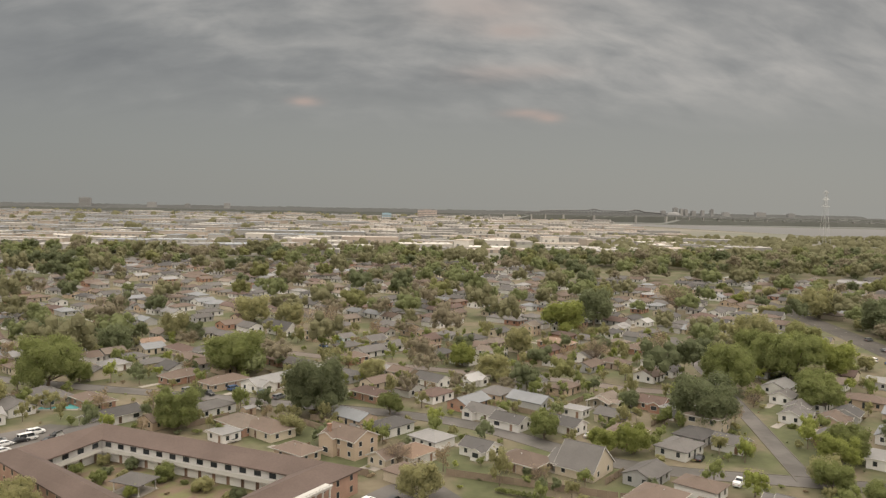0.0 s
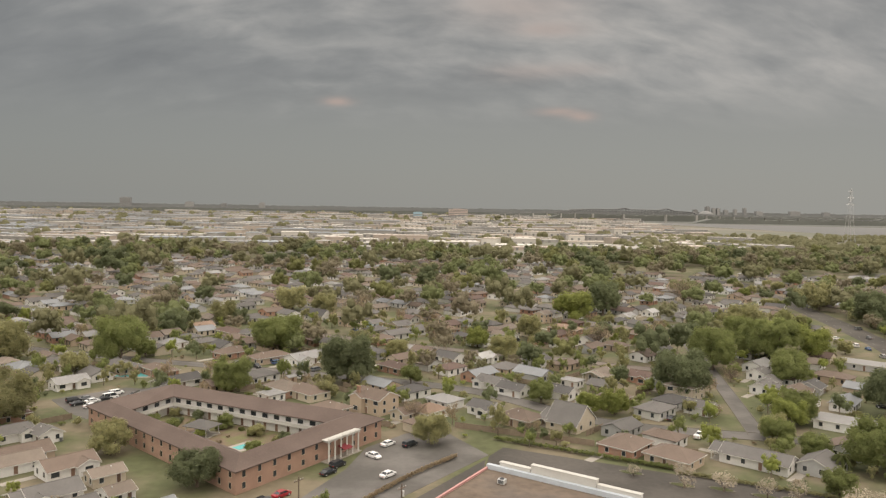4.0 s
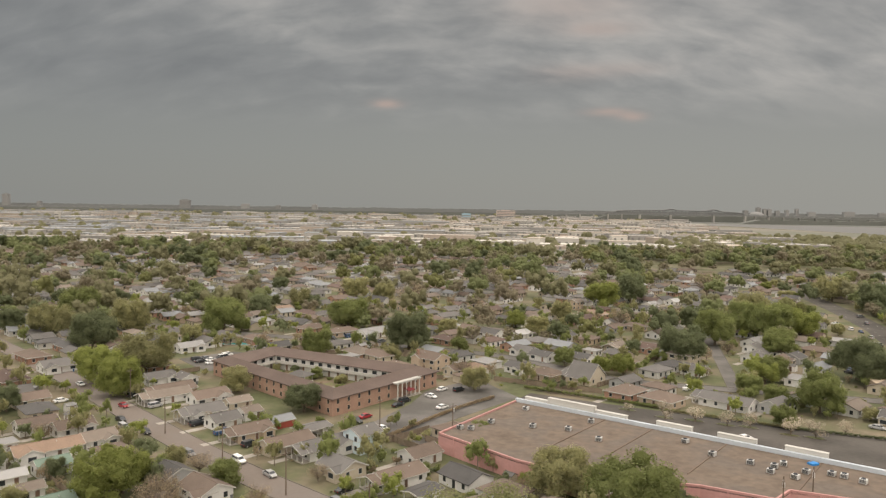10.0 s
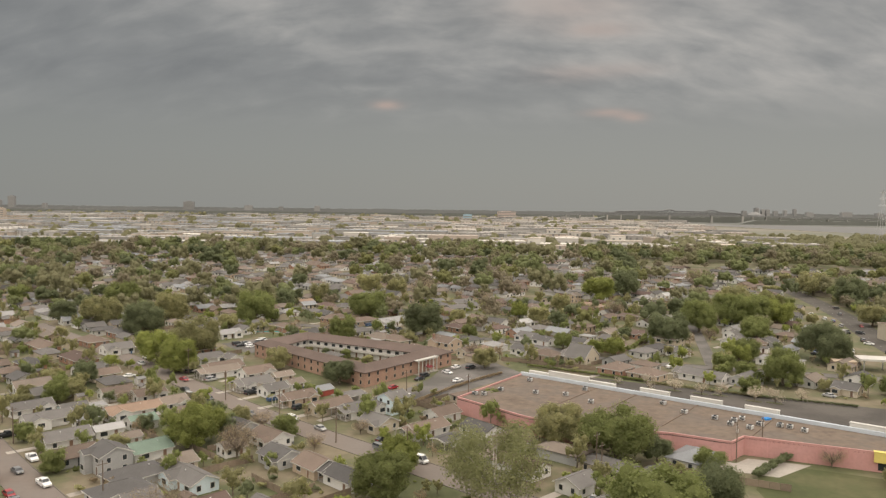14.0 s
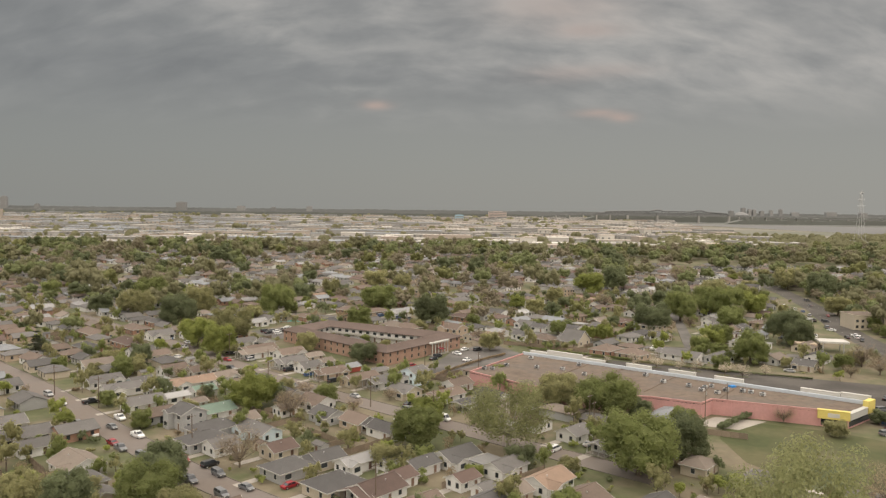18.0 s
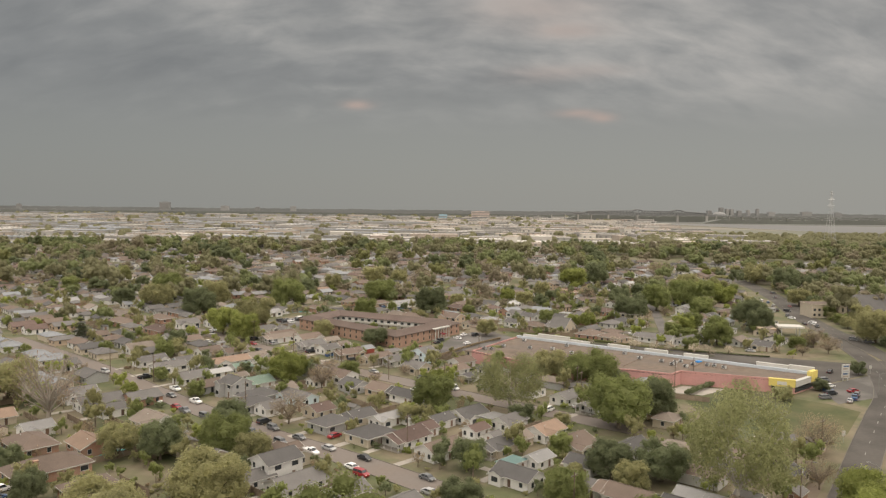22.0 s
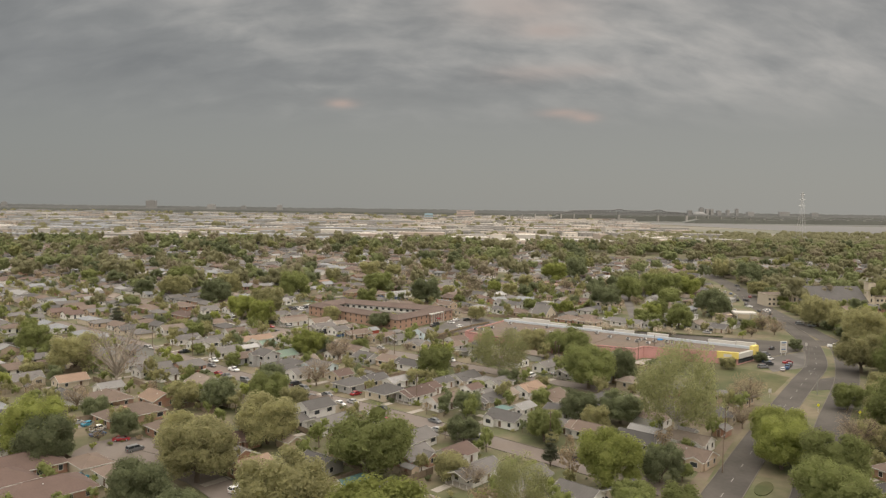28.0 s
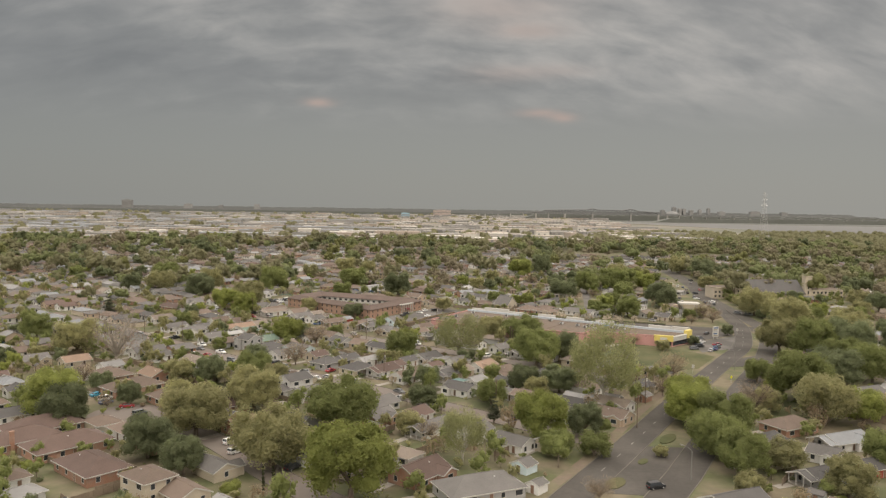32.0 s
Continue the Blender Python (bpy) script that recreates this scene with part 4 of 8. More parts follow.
house(125.2, 441.9, 45, 11.5, 8.9, 1, "white", "gray", "gable")
house(107.3, 438.8, -45, 12.5, 7.9, 1, "tan", "brown", "hip")
house(194.9, 489.6, 45, 13.4, 9.9, 2, "cream", "tan", "hip")
house(218.9, 508.1, 45, 8.6, 7.9, 1, "white", "gray", "gable")
house(89.0, 517.2, 45, 8.6, 7.9, 2, "tan", "tan", "gable")
house(159.9, 545.7, 45, 9.6, 7.9, 1, "white", "white", "gable")
house(140.1, 528.6, 45, 11.5, 7.9, 1, "white", "pale", "gable")


# ---- brick apartment court ----
def lerp2(a, b, t):
    return (a[0] + (b[0] - a[0]) * t, a[1] + (b[1] - a[1]) * t)


def apartment_court():
    outer = [(-29.7, 266.5), (2.4, 308.0), (-65.2, 345.0), (-83.4, 321.5)]
    cx, cy = sum(p[0] for p in outer) / 4, sum(p[1] for p in outer) / 4
    inner = [(-30.2, 277.6), (-11.4, 305.2), (-62.6, 334.2), (-71.2, 318.2)]
    th = thing("apartment_building", "two-storey brick apartment block with brown shingle roof round a courtyard", "apartment building", pose(cx, cy, 0))
    o, i_ = [(x - cx, y - cy) for x, y in outer], [(x - cx, y - cy) for x, y in inner]
    mid = [lerp2(a, b, 0.5) for a, b in zip(o, i_)]
    h, top = 5.9, 7.9

    def grow(q, away, k):
        return [(p[0] + (p[0] - m_[0]) * k, p[1] + (p[1] - m_[1]) * k) for p, m_ in zip(q, away)]

    eo, ei = grow(o, mid, 0.16), grow(i_, mid, 0.25)
    names = ("front_wing", "rear_wing", "short_wing", "side_wing")
    for k in range(4):
        n = (k + 1) % 4
        s = Solid()
        s.add([(*o[k], 0), (*o[n], 0), (*o[n], h), (*o[k], h), (*i_[k], 0), (*i_[n], 0), (*i_[n], h), (*i_[k], h)], [(0, 1, 2, 3)])
        s.add([(*i_[k], 0), (*i_[n], 0), (*i_[n], h), (*i_[k], h)], [(3, 2, 1, 0)], 1)
        part(names[k], s, (BRICK_APT, WALL["white"]), th)
        r = Solid()
        v = [(*eo[k], h - 0.25), (*eo[n], h - 0.25), (*mid[n], top), (*mid[k], top), (*ei[k], h - 0.25), (*ei[n], h - 0.25)]
        v += [(x, y, z - 0.3) for x, y, z in v]
        r.add(v, [(0, 1, 2, 3), (3, 2, 5, 4), (0, 6, 7, 1), (5, 11, 10, 4), (7, 6, 9, 8), (8, 9, 10, 11)])
        part("roof", r, ROOF_APT, th)
        # windows of both storeys outside, gallery and rails inside
        L = math.dist(o[k], o[n])
        ang = math.degrees(math.atan2(o[n][1] - o[k][1], o[n][0] - o[k][0]))
        cnt = int(L / 4.4)
        for j in range(cnt):
            p = lerp2(o[k], o[n], (j + 0.5) / cnt)
            for z in (1.0, 3.7):
                window(WIN_BRICK, th, pose(p[0], p[1], z, 0, 0, ang + 180))
        Li = math.dist(i_[k], i_[n])
        ai = math.degrees(math.atan2(i_[n][1] - i_[k][1], i_[n][0] - i_[k][0]))
        g = part("gallery", Solid().box(1.5, Li - 1.5, 0.0, 1.5, 2.7, 2.85), CONCRETE, th, at=pose(i_[k][0], i_[k][1], 0, 0, 0, ai))
        part("railing", Solid().box(1.5, Li - 1.5, 1.42, 1.5, 2.85, 3.75), TRIM, g, "white solid balcony railing")
        ci = int(Li / 4.0)
        for j in range(ci):
            p = lerp2(i_[k], i_[n], (j + 0.5) / ci)
            window(WIN_WIDE, th, pose(p[0], p[1], 3.6, 0, 0, ai))
            part("door", DOOR_MESH, None, th, at=pose(p[0], p[1], 0.1, 0, 0, ai))
    # white columned portico on the front
    d = Vector((o[1][0] - o[0][0], o[1][1] - o[0][1])).normalized()
    nrm = Vector((d.y, -d.x))
    base = Vector(o[0]) + d * 28.4
    ang = math.degrees(math.atan2(d.y, d.x))
    fr = pose(base.x, base.y, 0, 0, 0, ang)
    pr = part("portico", Solid().box(-0.3, 12.3, -2.2, 0.8, 5.3, 5.7).box(-0.5, 12.5, -2.4, 0.6, 5.7, 5.85), TRIM, th, "white flat-topped portico", at=fr)
    part("railing", Solid().box(-0.4, 12.4, -2.35, -2.27, 6.25, 6.33).box(-0.4, 12.4, -2.35, -2.27, 5.85, 5.93), TRIM, pr)
    for j in range(13):
        part("baluster", Solid().box(j * 1.04 - 0.25, j * 1.04 - 0.13, -2.35, -2.27, 5.85, 6.33), TRIM, pr)
    for j in range(6):
        s = Solid().tube([(0, 0, 0.1), (0, 0, 2.5), (0, 0, 5.1)], [0.24, 0.23, 0.19], 12).box(-0.3, 0.3, -0.3, 0.3, 0, 0.12).box(-0.28, 0.28, -0.28, 0.28, 5.1, 5.3)
        part("column", s, TRIM, pr, at=pose(0.4 + j * 2.3, -1.9, 0))
    part("porch_floor", Solid().box(-0.6, 12.6, -2.6, 0, 0, 0.2), CONCRETE, pr)
    part("awning", Solid().add([(4.6, -3.6, 2.6), (7.8, -3.6, 2.6), (7.8, -1.2, 3.2), (4.6, -1.2, 3.2), (4.6, -3.6, 2.45), (7.8, -3.6, 2.45), (7.8, -1.2, 3.05), (4.6, -1.2, 3.05)], [(0, 1, 2, 3), (7, 6, 5, 4), (4, 5, 1, 0), (5, 6, 2, 1), (7, 4, 0, 3)]), mat("awning_cloth", (0.16, 0.03, 0.035), 0.8), pr, "dark red entrance awning")
    slab("courtyard", [lerp2(p, (cx, cy), 0.0) for p in inner], mat("courtyard_earth", (0.165, 0.12, 0.085), 0.95, 0.0, 0.8, 0.2, 0.25, second=(0.13, 0.13, 0.06)), "brown earth and paving of the courtyard", 0.04)


apartment_court()


def gazebo(x, y, turn):
    """open garden pavilion: paved base, white posts, hipped shingle roof."""
    th = thing("gazebo", "white posted garden pavilion with a gray hipped roof", "gazebo", pose(x, y, 0, 0, 0, turn))
    part("base", Solid().box(-4.0, 4.0, -3.2, 3.2, -0.05, 0.2), CONCRETE, th)
    for px, py in ((-3.5, -2.7), (0, -2.7), (3.5, -2.7), (-3.5, 2.7), (0, 2.7), (3.5, 2.7)):
        part("post", Solid().tube([(px, py, 0.2), (px, py, 1.5), (px, py, 2.6)], [0.16, 0.14, 0.12], 8).box(px - 0.2, px + 0.2, py - 0.2, py + 0.2, 0.2, 0.4), TRIM, th)
    part("beam", Solid().box(-3.7, 3.7, -2.9, -2.5, 2.6, 2.9).box(-3.7, 3.7, 2.5, 2.9, 2.6, 2.9).box(-3.7, -3.3, -2.5, 2.5, 2.6, 2.9).box(3.3, 3.7, -2.5, 2.5, 2.6, 2.9), TRIM, th)
    v = [(-4.3, -3.5, 2.85), (4.3, -3.5, 2.85), (4.3, 3.5, 2.85), (-4.3, 3.5, 2.85), (-1.0, 0, 4.5), (1.0, 0, 4.5)]
    part("roof", Solid().add(v + [(a, b, 2.7) for a, b, c in v[:4]], [(0, 1, 5, 4), (2, 3, 4, 5), (1, 2, 5), (3, 0, 4), (0, 6, 7, 1), (1, 7, 8, 2), (2, 8, 9, 3), (3, 9, 6, 0), (9, 8, 7, 6)]), ROOF["gray"], th)


gazebo(-48.3, 312.0, -27)


# ---- long pink store ----
STORE = [(3.6, 234.6), (22.8, 213.5), (35.8, 203.5), (62.3, 198.1), (76.3, 190.6), (81.6, 195.9), (110.8, 183.6), (118.3, 180.1), (131.3, 190.8), (28.0, 270.1)]


def store():
    th = thing("store_building", "long single-storey store with pink walls and a brown flat roof", "store", pose(0, 0, 0))
    h = 5.2
    n = len(STORE)
    for k in range(n):
        a, b = STORE[k], STORE[(k + 1) % n]
        L, ang = math.dist(a, b), math.degrees(math.atan2(b[1] - a[1], b[0] - a[0]))
        rear = k in (8,)
        bright = k in (6, 7)
        s = Solid().box(0, L, 0, 0.35, 0, h if not bright else 4.2, 0)
        w = part("wall", s, PINK if not rear else WALL["pale"], th, at=pose(a[0], a[1], 0, 0, 0, ang))
        if not rear and not bright:
            part("coping", Solid().box(-0.05, L + 0.05, -0.05, 0.4, h, h + 0.12), PINK, w)
            for j in range(1, int(L / 6)):
                part("pilaster", Solid().box(-0.15, 0.15, -0.08, 0.0, 0, h - 0.02), PINK, w, at=pose(j * 6.0, 0, 0))
    part("roof", Solid().prism(STORE, 4.5, 4.8), FLAT_ROOF, th)
    # seams of the roof run across it
    back0, back1 = Vector(STORE[9]), Vector(STORE[8])
    dirb = (back1 - back0).normalized()
    nrm = Vector((-dirb.y, dirb.x))
    angb = math.degrees(math.atan2(dirb.y, dirb.x))
    for u in (31.0, 45.5, 66.0, 89.0):
        depth = 41 - u * 0.17
        p = back0 + dirb * u - nrm * depth
        part("roof_seam", Solid().box(-0.14, 0.14, 0, depth - 1, 4.8, 5.0), WOOD_POLE, th, at=pose(p.x, p.y, 0, 0, 0, angb))
    # parapet band and raised white sign panels along the rear
    bm_ = pose(back0.x, back0.y, 0, 0, 0, angb)
    L = (back1 - back0).length
    par = part("parapet", Solid().box(0, L, -0.5, 0.5, 4.6, 5.9).box(0, L, 0.2, 1.6, 3.4, 5.5), mat("parapet_metal", (0.46, 0.5, 0.54), 0.5, 0.05, 1.0, 0.2, 0.12), th, "pale blue-gray metal parapet", at=bm_)
    for a, b, top in ((3.0, 11.0, 6.6), (11.2, 27.0, 7.6), (27.2, 37.0, 6.6), (46.0, 56.0, 6.9), (63.0, 73.0, 6.9), (80.0, 90.0, 6.9), (109.0, 121.0, 7.0), (121.3, 130.0, 7.4)):
        part("sign_panel", Solid().box(a, b, 0.5, 1.75, 3.2, top).box(a - 0.1, b + 0.1, 0.45, 1.8, top, top + 0.15), TRIM, par, "raised white sign panel")
    # bright yellow corner with a pale canopy along the end
    for p, q, z0, z1, m_, word in ((STORE[6], STORE[7], 2.7, 5.3, YELLOW, "bright yellow corner fascia"), (STORE[7], STORE[8], 2.9, 4.9, WALL["pale"], "pale sloping canopy at the end wall")):
        Lq, ang = math.dist(p, q), math.degrees(math.atan2(q[1] - p[1], q[0] - p[0]))
        f = part("corner_fascia", Solid().box(-0.4, Lq + 0.4, -0.9, 0.5, z0, z1).box(-0.5, Lq + 0.5, -1.0, 0.6, z1, z1 + 0.2), m_, th, word, at=pose(p[0], p[1], 0, 0, 0, ang))
        part("shop_window", Solid().box(0.6, Lq - 0.6, -0.06, 0.0, 0.5, 2.5), GLASS, f)
        if m_ is YELLOW:
            part("sign_panel", Solid().box(Lq * 0.3, Lq * 0.7, -0.98, -0.9, 3.3, 4.6), TRIM, f, "white sign board")
        else:
            part("end_panel", Solid().box(Lq - 4.5, Lq + 0.6, -1.1, 0.7, 2.9, 6.9), YELLOW, f, "tall yellow end panel")
    # rooftop units
    cabinet = Solid().box(-0.8, 0.8, -0.7, 0.7, 0.15, 1.15).mesh("cabinet", STEEL)
    curb = Solid().box(-0.9, 0.9, -0.8, 0.8, 0, 0.15).mesh("curb", WOOD_POLE)
    fan = Solid().tube([(0, 0, 1.15), (0, 0, 1.32)], [0.52, 0.5], 12).mesh("fan_cowl", GLASS)
    coil = Solid()
    for i in range(6):
        coil.box(-0.65, 0.65, -0.73, -0.7, 0.27 + i * 0.14, 0.35 + i * 0.14)
    coil = coil.mesh("grille", GLASS)
    for x, y in ((30.0, 259.8), (18.6, 245.4), (30.0, 241.8), (47.4, 247.2), (39.6, 239.4), (46.2, 230.4), (69.0, 229.8), (9.6, 239.4), (12.6, 238.8), (84.6, 211.2), (87.6, 213.0), (90.6, 207.6), (82.2, 207.6), (96.0, 206.4), (98.2, 205.0), (79.8, 213.6), (86.4, 204.0), (72.6, 219.6), (100.8, 201.6)):
        u = thing("rooftop_unit", "galvanised air conditioning unit on the flat roof", "air conditioner", pose(x, y, 4.8, 0, 0, angb + SPOTS.uniform(-15, 15)), "rooftop units")
        for nm, me in (("cabinet", cabinet), ("curb", curb), ("fan_cowl", fan), ("grille", coil)):
            part(nm, me, None, u)
    blue = Solid().box(-1.1, 1.1, -0.8, 0.8, 0, 0.5).add([(-1.1, -0.8, 0.5), (1.1, -0.8, 0.5), (1.1, 0.8, 0.5), (-1.1, 0.8, 0.5), (0, 0, 0.8)], [(0, 1, 4), (1, 2, 4), (2, 3, 4), (3, 0, 4)])
    solid_thing("tarpaulin", blue, mat("blue_tarp", (0.03, 0.2, 0.5), 0.5), "bright blue tarpaulin bundle on the roof", "tarpaulin", m=pose(95.4, 214.2, 4.8, 0, 0, 20))


store()


# ---- trees ----
def leaf_cloud(rng, lobes, leaves, size, flat=0.85, core=0.8, droop=0.0, spread=0.62, low=-0.35):
    """a crown of unit radius: lobes round a middle, each a shell of small leaf clumps over a darker core."""
    v, f = [], []
    centres = [(0.0, 0.0, 0.1, 0.62)]
    for k in range(lobes):
        a, z = k * 2.399 + rng.uniform(-0.3, 0.3), rng.uniform(low, 0.75)
        r = spread * math.sqrt(max(0.05, 1 - z * z * 0.8)) * rng.uniform(0.75, 1.1)
        centres.append((r * math.cos(a), r * math.sin(a), z * flat * 0.8, rng.uniform(0.2, 0.42) * (1.0 if lobes < 30 else 0.8)))
    nr = np.random.RandomState(rng.randrange(1 << 30))
    for cx, cy, cz, cr in centres:
        if core < 0:
            k, r = len(v), -cr * core
            v += [(cx + x * r, cy + y * r, cz + z * r * flat) for x, y, z in ((0, 0, -1), (1, 0, 0), (0, 1, 0), (-1, 0, 0), (0, -1, 0), (0, 0, 1))]
            f += [(k + a, k + 1 + b, k + 1 + (b + 1) % 4)[::1 if a else -1] for a in (0, 5) for b in range(4)]
        elif core:
            k, r = len(v), cr * core
            ring = [(0, 0, -1)] + [(math.cos(a * 1.2566 + b) * c, math.sin(a * 1.2566 + b) * c, z) for z, c, b in ((-0.45, 0.89, 0.0), (0.45, 0.89, 0.63)) for a in range(5)] + [(0, 0, 1)]
            v += [(cx + x * r * rng.uniform(0.8, 1.1), cy + y * r * rng.uniform(0.8, 1.1), cz + z * r * flat) for x, y, z in ring]
            f += [tuple(k + i for i in t) for t in [(0, 2, 1), (0, 3, 2), (0, 4, 3), (0, 5, 4), (0, 1, 5)]]
            for a in range(5):
                b = (a + 1) % 5
                f += [(k + 1 + a, k + 1 + b, k + 6 + a), (k + 1 + b, k + 6 + b, k + 6 + a), (k + 6 + a, k + 6 + b, k + 11)]
        n = int(leaves * cr / 0.4)
        dirs = nr.normal(size=(n, 3))
        dirs /= np.linalg.norm(dirs, axis=1)[:, None]
        p = np.array((cx, cy, cz)) + dirs * (1, 1, flat) * (cr * nr.uniform(0.72, 1.12, (n, 1)))
        p[:, 2] -= droop * abs(dirs[:, 0] * dirs[:, 1])
        out = dirs + (0, 0, 0.35) + nr.normal(size=(n, 3)) * 0.45
        out /= np.linalg.norm(out, axis=1)[:, None]
        e1 = np.cross(out, nr.normal(size=(n, 3)))
        e1 /= np.linalg.norm(e1, axis=1)[:, None]
        e2 = np.cross(out, e1)
        q = size * nr.uniform(0.6, 1.3, (n, 1))
        quads = np.stack([p + e1 * q, p + e2 * q * 0.7 + out * q * 0.2, p - e1 * q, p - e2 * q * 0.7 + out * q * 0.2], axis=1)
        k = len(v)
        v += [tuple(c) for c in quads.reshape(-1, 3).tolist()]
        f += [(k + 4 * a, k + 4 * a + 1, k + 4 * a + 2, k + 4 * a + 3) for a in range(n)]
    return v, f


def trunk_solid(rng, height, crown, limbs, thick):
    s = Solid()
    s.tube([(0, 0, -0.15), (0.02, 0, height * 0.5), (0.03, 0.03, height * 1.05)], [thick * 1.35, thick, thick * 0.75], 7)
    for k in range(limbs):
        a, up = k * 2.4 + rng.uniform(-0.4, 0.4), rng.uniform(0.25, 0.95)
        r = crown * rng.uniform(0.5, 0.85)
        b = height * rng.uniform(0.75, 1.0)
        mid_ = (r * 0.4 * math.cos(a), r * 0.4 * math.sin(a), b + up * crown * 0.45)
        s.tube([(0.02, 0, b), mid_, (r * math.cos(a), r * math.sin(a), b + up * crown * 1.15)], [thick * 0.5, thick * 0.32, thick * 0.1], 5, cap=False)
    return s


KIND = dict(
    D=("oak_tree", "dark green broadleaf tree with a dense crown"), G=("broadleaf_tree", "green broadleaf tree with a full crown"), Y=("broadleaf_tree", "bright yellow-green broadleaf tree in new leaf"),
    O=("broadleaf_tree", "olive brown tree in thin spring leaf"), B=("budding_tree", "brownish gray tree with bare twigs and buds"), W=("pecan_tree", "large pale green tree with pale spreading limbs"),
    T=("bare_tree", "tall bare tree with pale gray branches"), C=("conifer_tree", "dark green cone-shaped conifer"), F=("flowering_tree", "small tree covered in white blossom"),
    P=("palm_tree", "palm tree with a shaggy trunk"), K=("cypress_tree", "slim dark upright cypress"))
TREES = {}


def tree_proto(kind, variant, fine):
    key = (kind, variant, fine)
    if key in TREES:
        return TREES[key]
    rng = random.Random(sum(ord(c) for c in kind) * 31 + variant * 7 + fine)
    hgt = 0.36
    tr = trunk_solid(rng, hgt, 1.0, 6 if fine else 3, 0.06)
    bark = BARK
    if kind == "W":
        v, f = leaf_cloud(rng, 44, 420 if fine else 60, 0.024 if fine else 0.07, 1.1, 0.0, spread=0.74)
        tr, bark = trunk_solid(rng, 0.45, 0.95, 26, 0.04), PALE_BARK
    elif kind in "BT":
        v, f = leaf_cloud(rng, 20, (150 if kind == "B" else 40) if fine else 40, 0.024 if fine else 0.055, 1.0, 0.0, spread=0.72)
        tr, bark = Solid(), (TWIG_BARK if kind == "T" else BARK)
        tr.tube([(0, 0, -0.1), (0, 0, 0.5)], [0.05, 0.04], 6)
        for k in range(34 if fine else 9):
            a, up, r = k * 2.4, rng.uniform(0.3, 1.0), rng.uniform(0.45, 0.95)
            b = rng.uniform(0.25, 0.5)
            m_ = Vector((r * 0.4 * math.cos(a), r * 0.4 * math.sin(a), b + up * 0.55))
            e = Vector((r * math.cos(a), r * math.sin(a), b + up * 1.25))
            tr.tube([(0, 0, b), m_, e], [0.022, 0.014, 0.004], 4, cap=False)
            for q in range(5 if fine else 0):
                w_ = m_.lerp(e, rng.uniform(0.2, 0.8))
                tr.tube([w_, w_ + Vector((rng.uniform(-0.25, 0.25), rng.uniform(-0.25, 0.25), rng.uniform(0.1, 0.35)))], [0.009, 0.003], 3, cap=False)
    elif kind == "C":
        v, f = [], []
        for lev in range(7):
            w, g = leaf_cloud(rng, 5, 34 if fine else 12, 0.085, 0.6, 0.7, spread=0.55)
            k, sc = len(v), 0.95 - lev * 0.125
            v += [(x * sc, y * sc, z * sc * 0.6 + lev * 0.34 - 0.35) for x, y, z in w]
            f += [tuple(i + k for i in t) for t in g]
    elif kind == "K":
        v, f = [], []
        for lev in range(7):
            w, g = leaf_cloud(rng, 3, 20, 0.2, 1.2, 0.9, spread=0.3)
            k, sc = len(v), 0.75 - abs(lev - 2) * 0.08
            v += [(x * sc, y * sc, z * sc + lev * 0.95 - 0.2) for x, y, z in w]
            f += [tuple(i + k for i in t) for t in g]
    elif kind == "P":
        v, f = [], []
        for k in range(34):
            a, up = k * 2.4, rng.uniform(-0.6, 0.9)
            for j in range(5):
                t0, t1 = j / 5, (j + 1) / 5
                pts = [(t * math.cos(a), t * math.sin(a), 1.4 + up * t - 0.9 * t * t) for t in (t0, t1)]
                w0, w1 = 0.16 * (1 - t0 * 0.7), 0.16 * (1 - t1 * 0.7)
                q = len(v)
                v += [(pts[0][0] - math.sin(a) * w0, pts[0][1] + math.cos(a) * w0, pts[0][2] - 0.05), (pts[0][0] + math.sin(a) * w0, pts[0][1] - math.cos(a) * w0, pts[0][2] - 0.05),
                      (pts[1][0] + math.sin(a) * w1, pts[1][1] - math.cos(a) * w1, pts[1][2] - 0.05), (pts[1][0] - math.sin(a) * w1, pts[1][1] + math.cos(a) * w1, pts[1][2] - 0.05)]
                f.append((q, q + 1, q + 2, q + 3))
        tr = Solid().tube([(0, 0, -0.1), (0.02, 0, 0.8), (0, 0, 2.2)], [0.16, 0.12, 0.14], 7)
    elif kind == "F":
        v, f = leaf_cloud(rng, 9, 60, 0.06, 0.9, 0.0, spread=0.6)
    elif kind == "O":
        v, f = leaf_cloud(rng, (20, 26, 36, 48)[fine], (34, 150, 300, 460)[fine], (0.1, 0.057, 0.04, 0.031)[fine], 1.05, (0.72, 0.7, 0.66, 0.62)[fine], spread=0.7, low=-0.55)
    else:
        v, f = leaf_cloud(rng, (20, 26, 36, 48)[fine], (34, 150, 300, 460)[fine], (0.1, 0.057, 0.04, 0.031)[fine], 1.05, (0.8, 0.78, 0.75, 0.72)[fine], spread=0.7, low=-0.55)
    v = [(x, y, z + (hgt + 0.6 if kind != "P" else 0.8)) for x, y, z in v] if kind != "K" else [(x, y, z + 0.9) for x, y, z in v]
    TREES[key] = (tr.mesh("trunk", bark), mesh_of("crown", v, f, [LEAF[kind]]))
    return TREES[key]


BUSH = {}


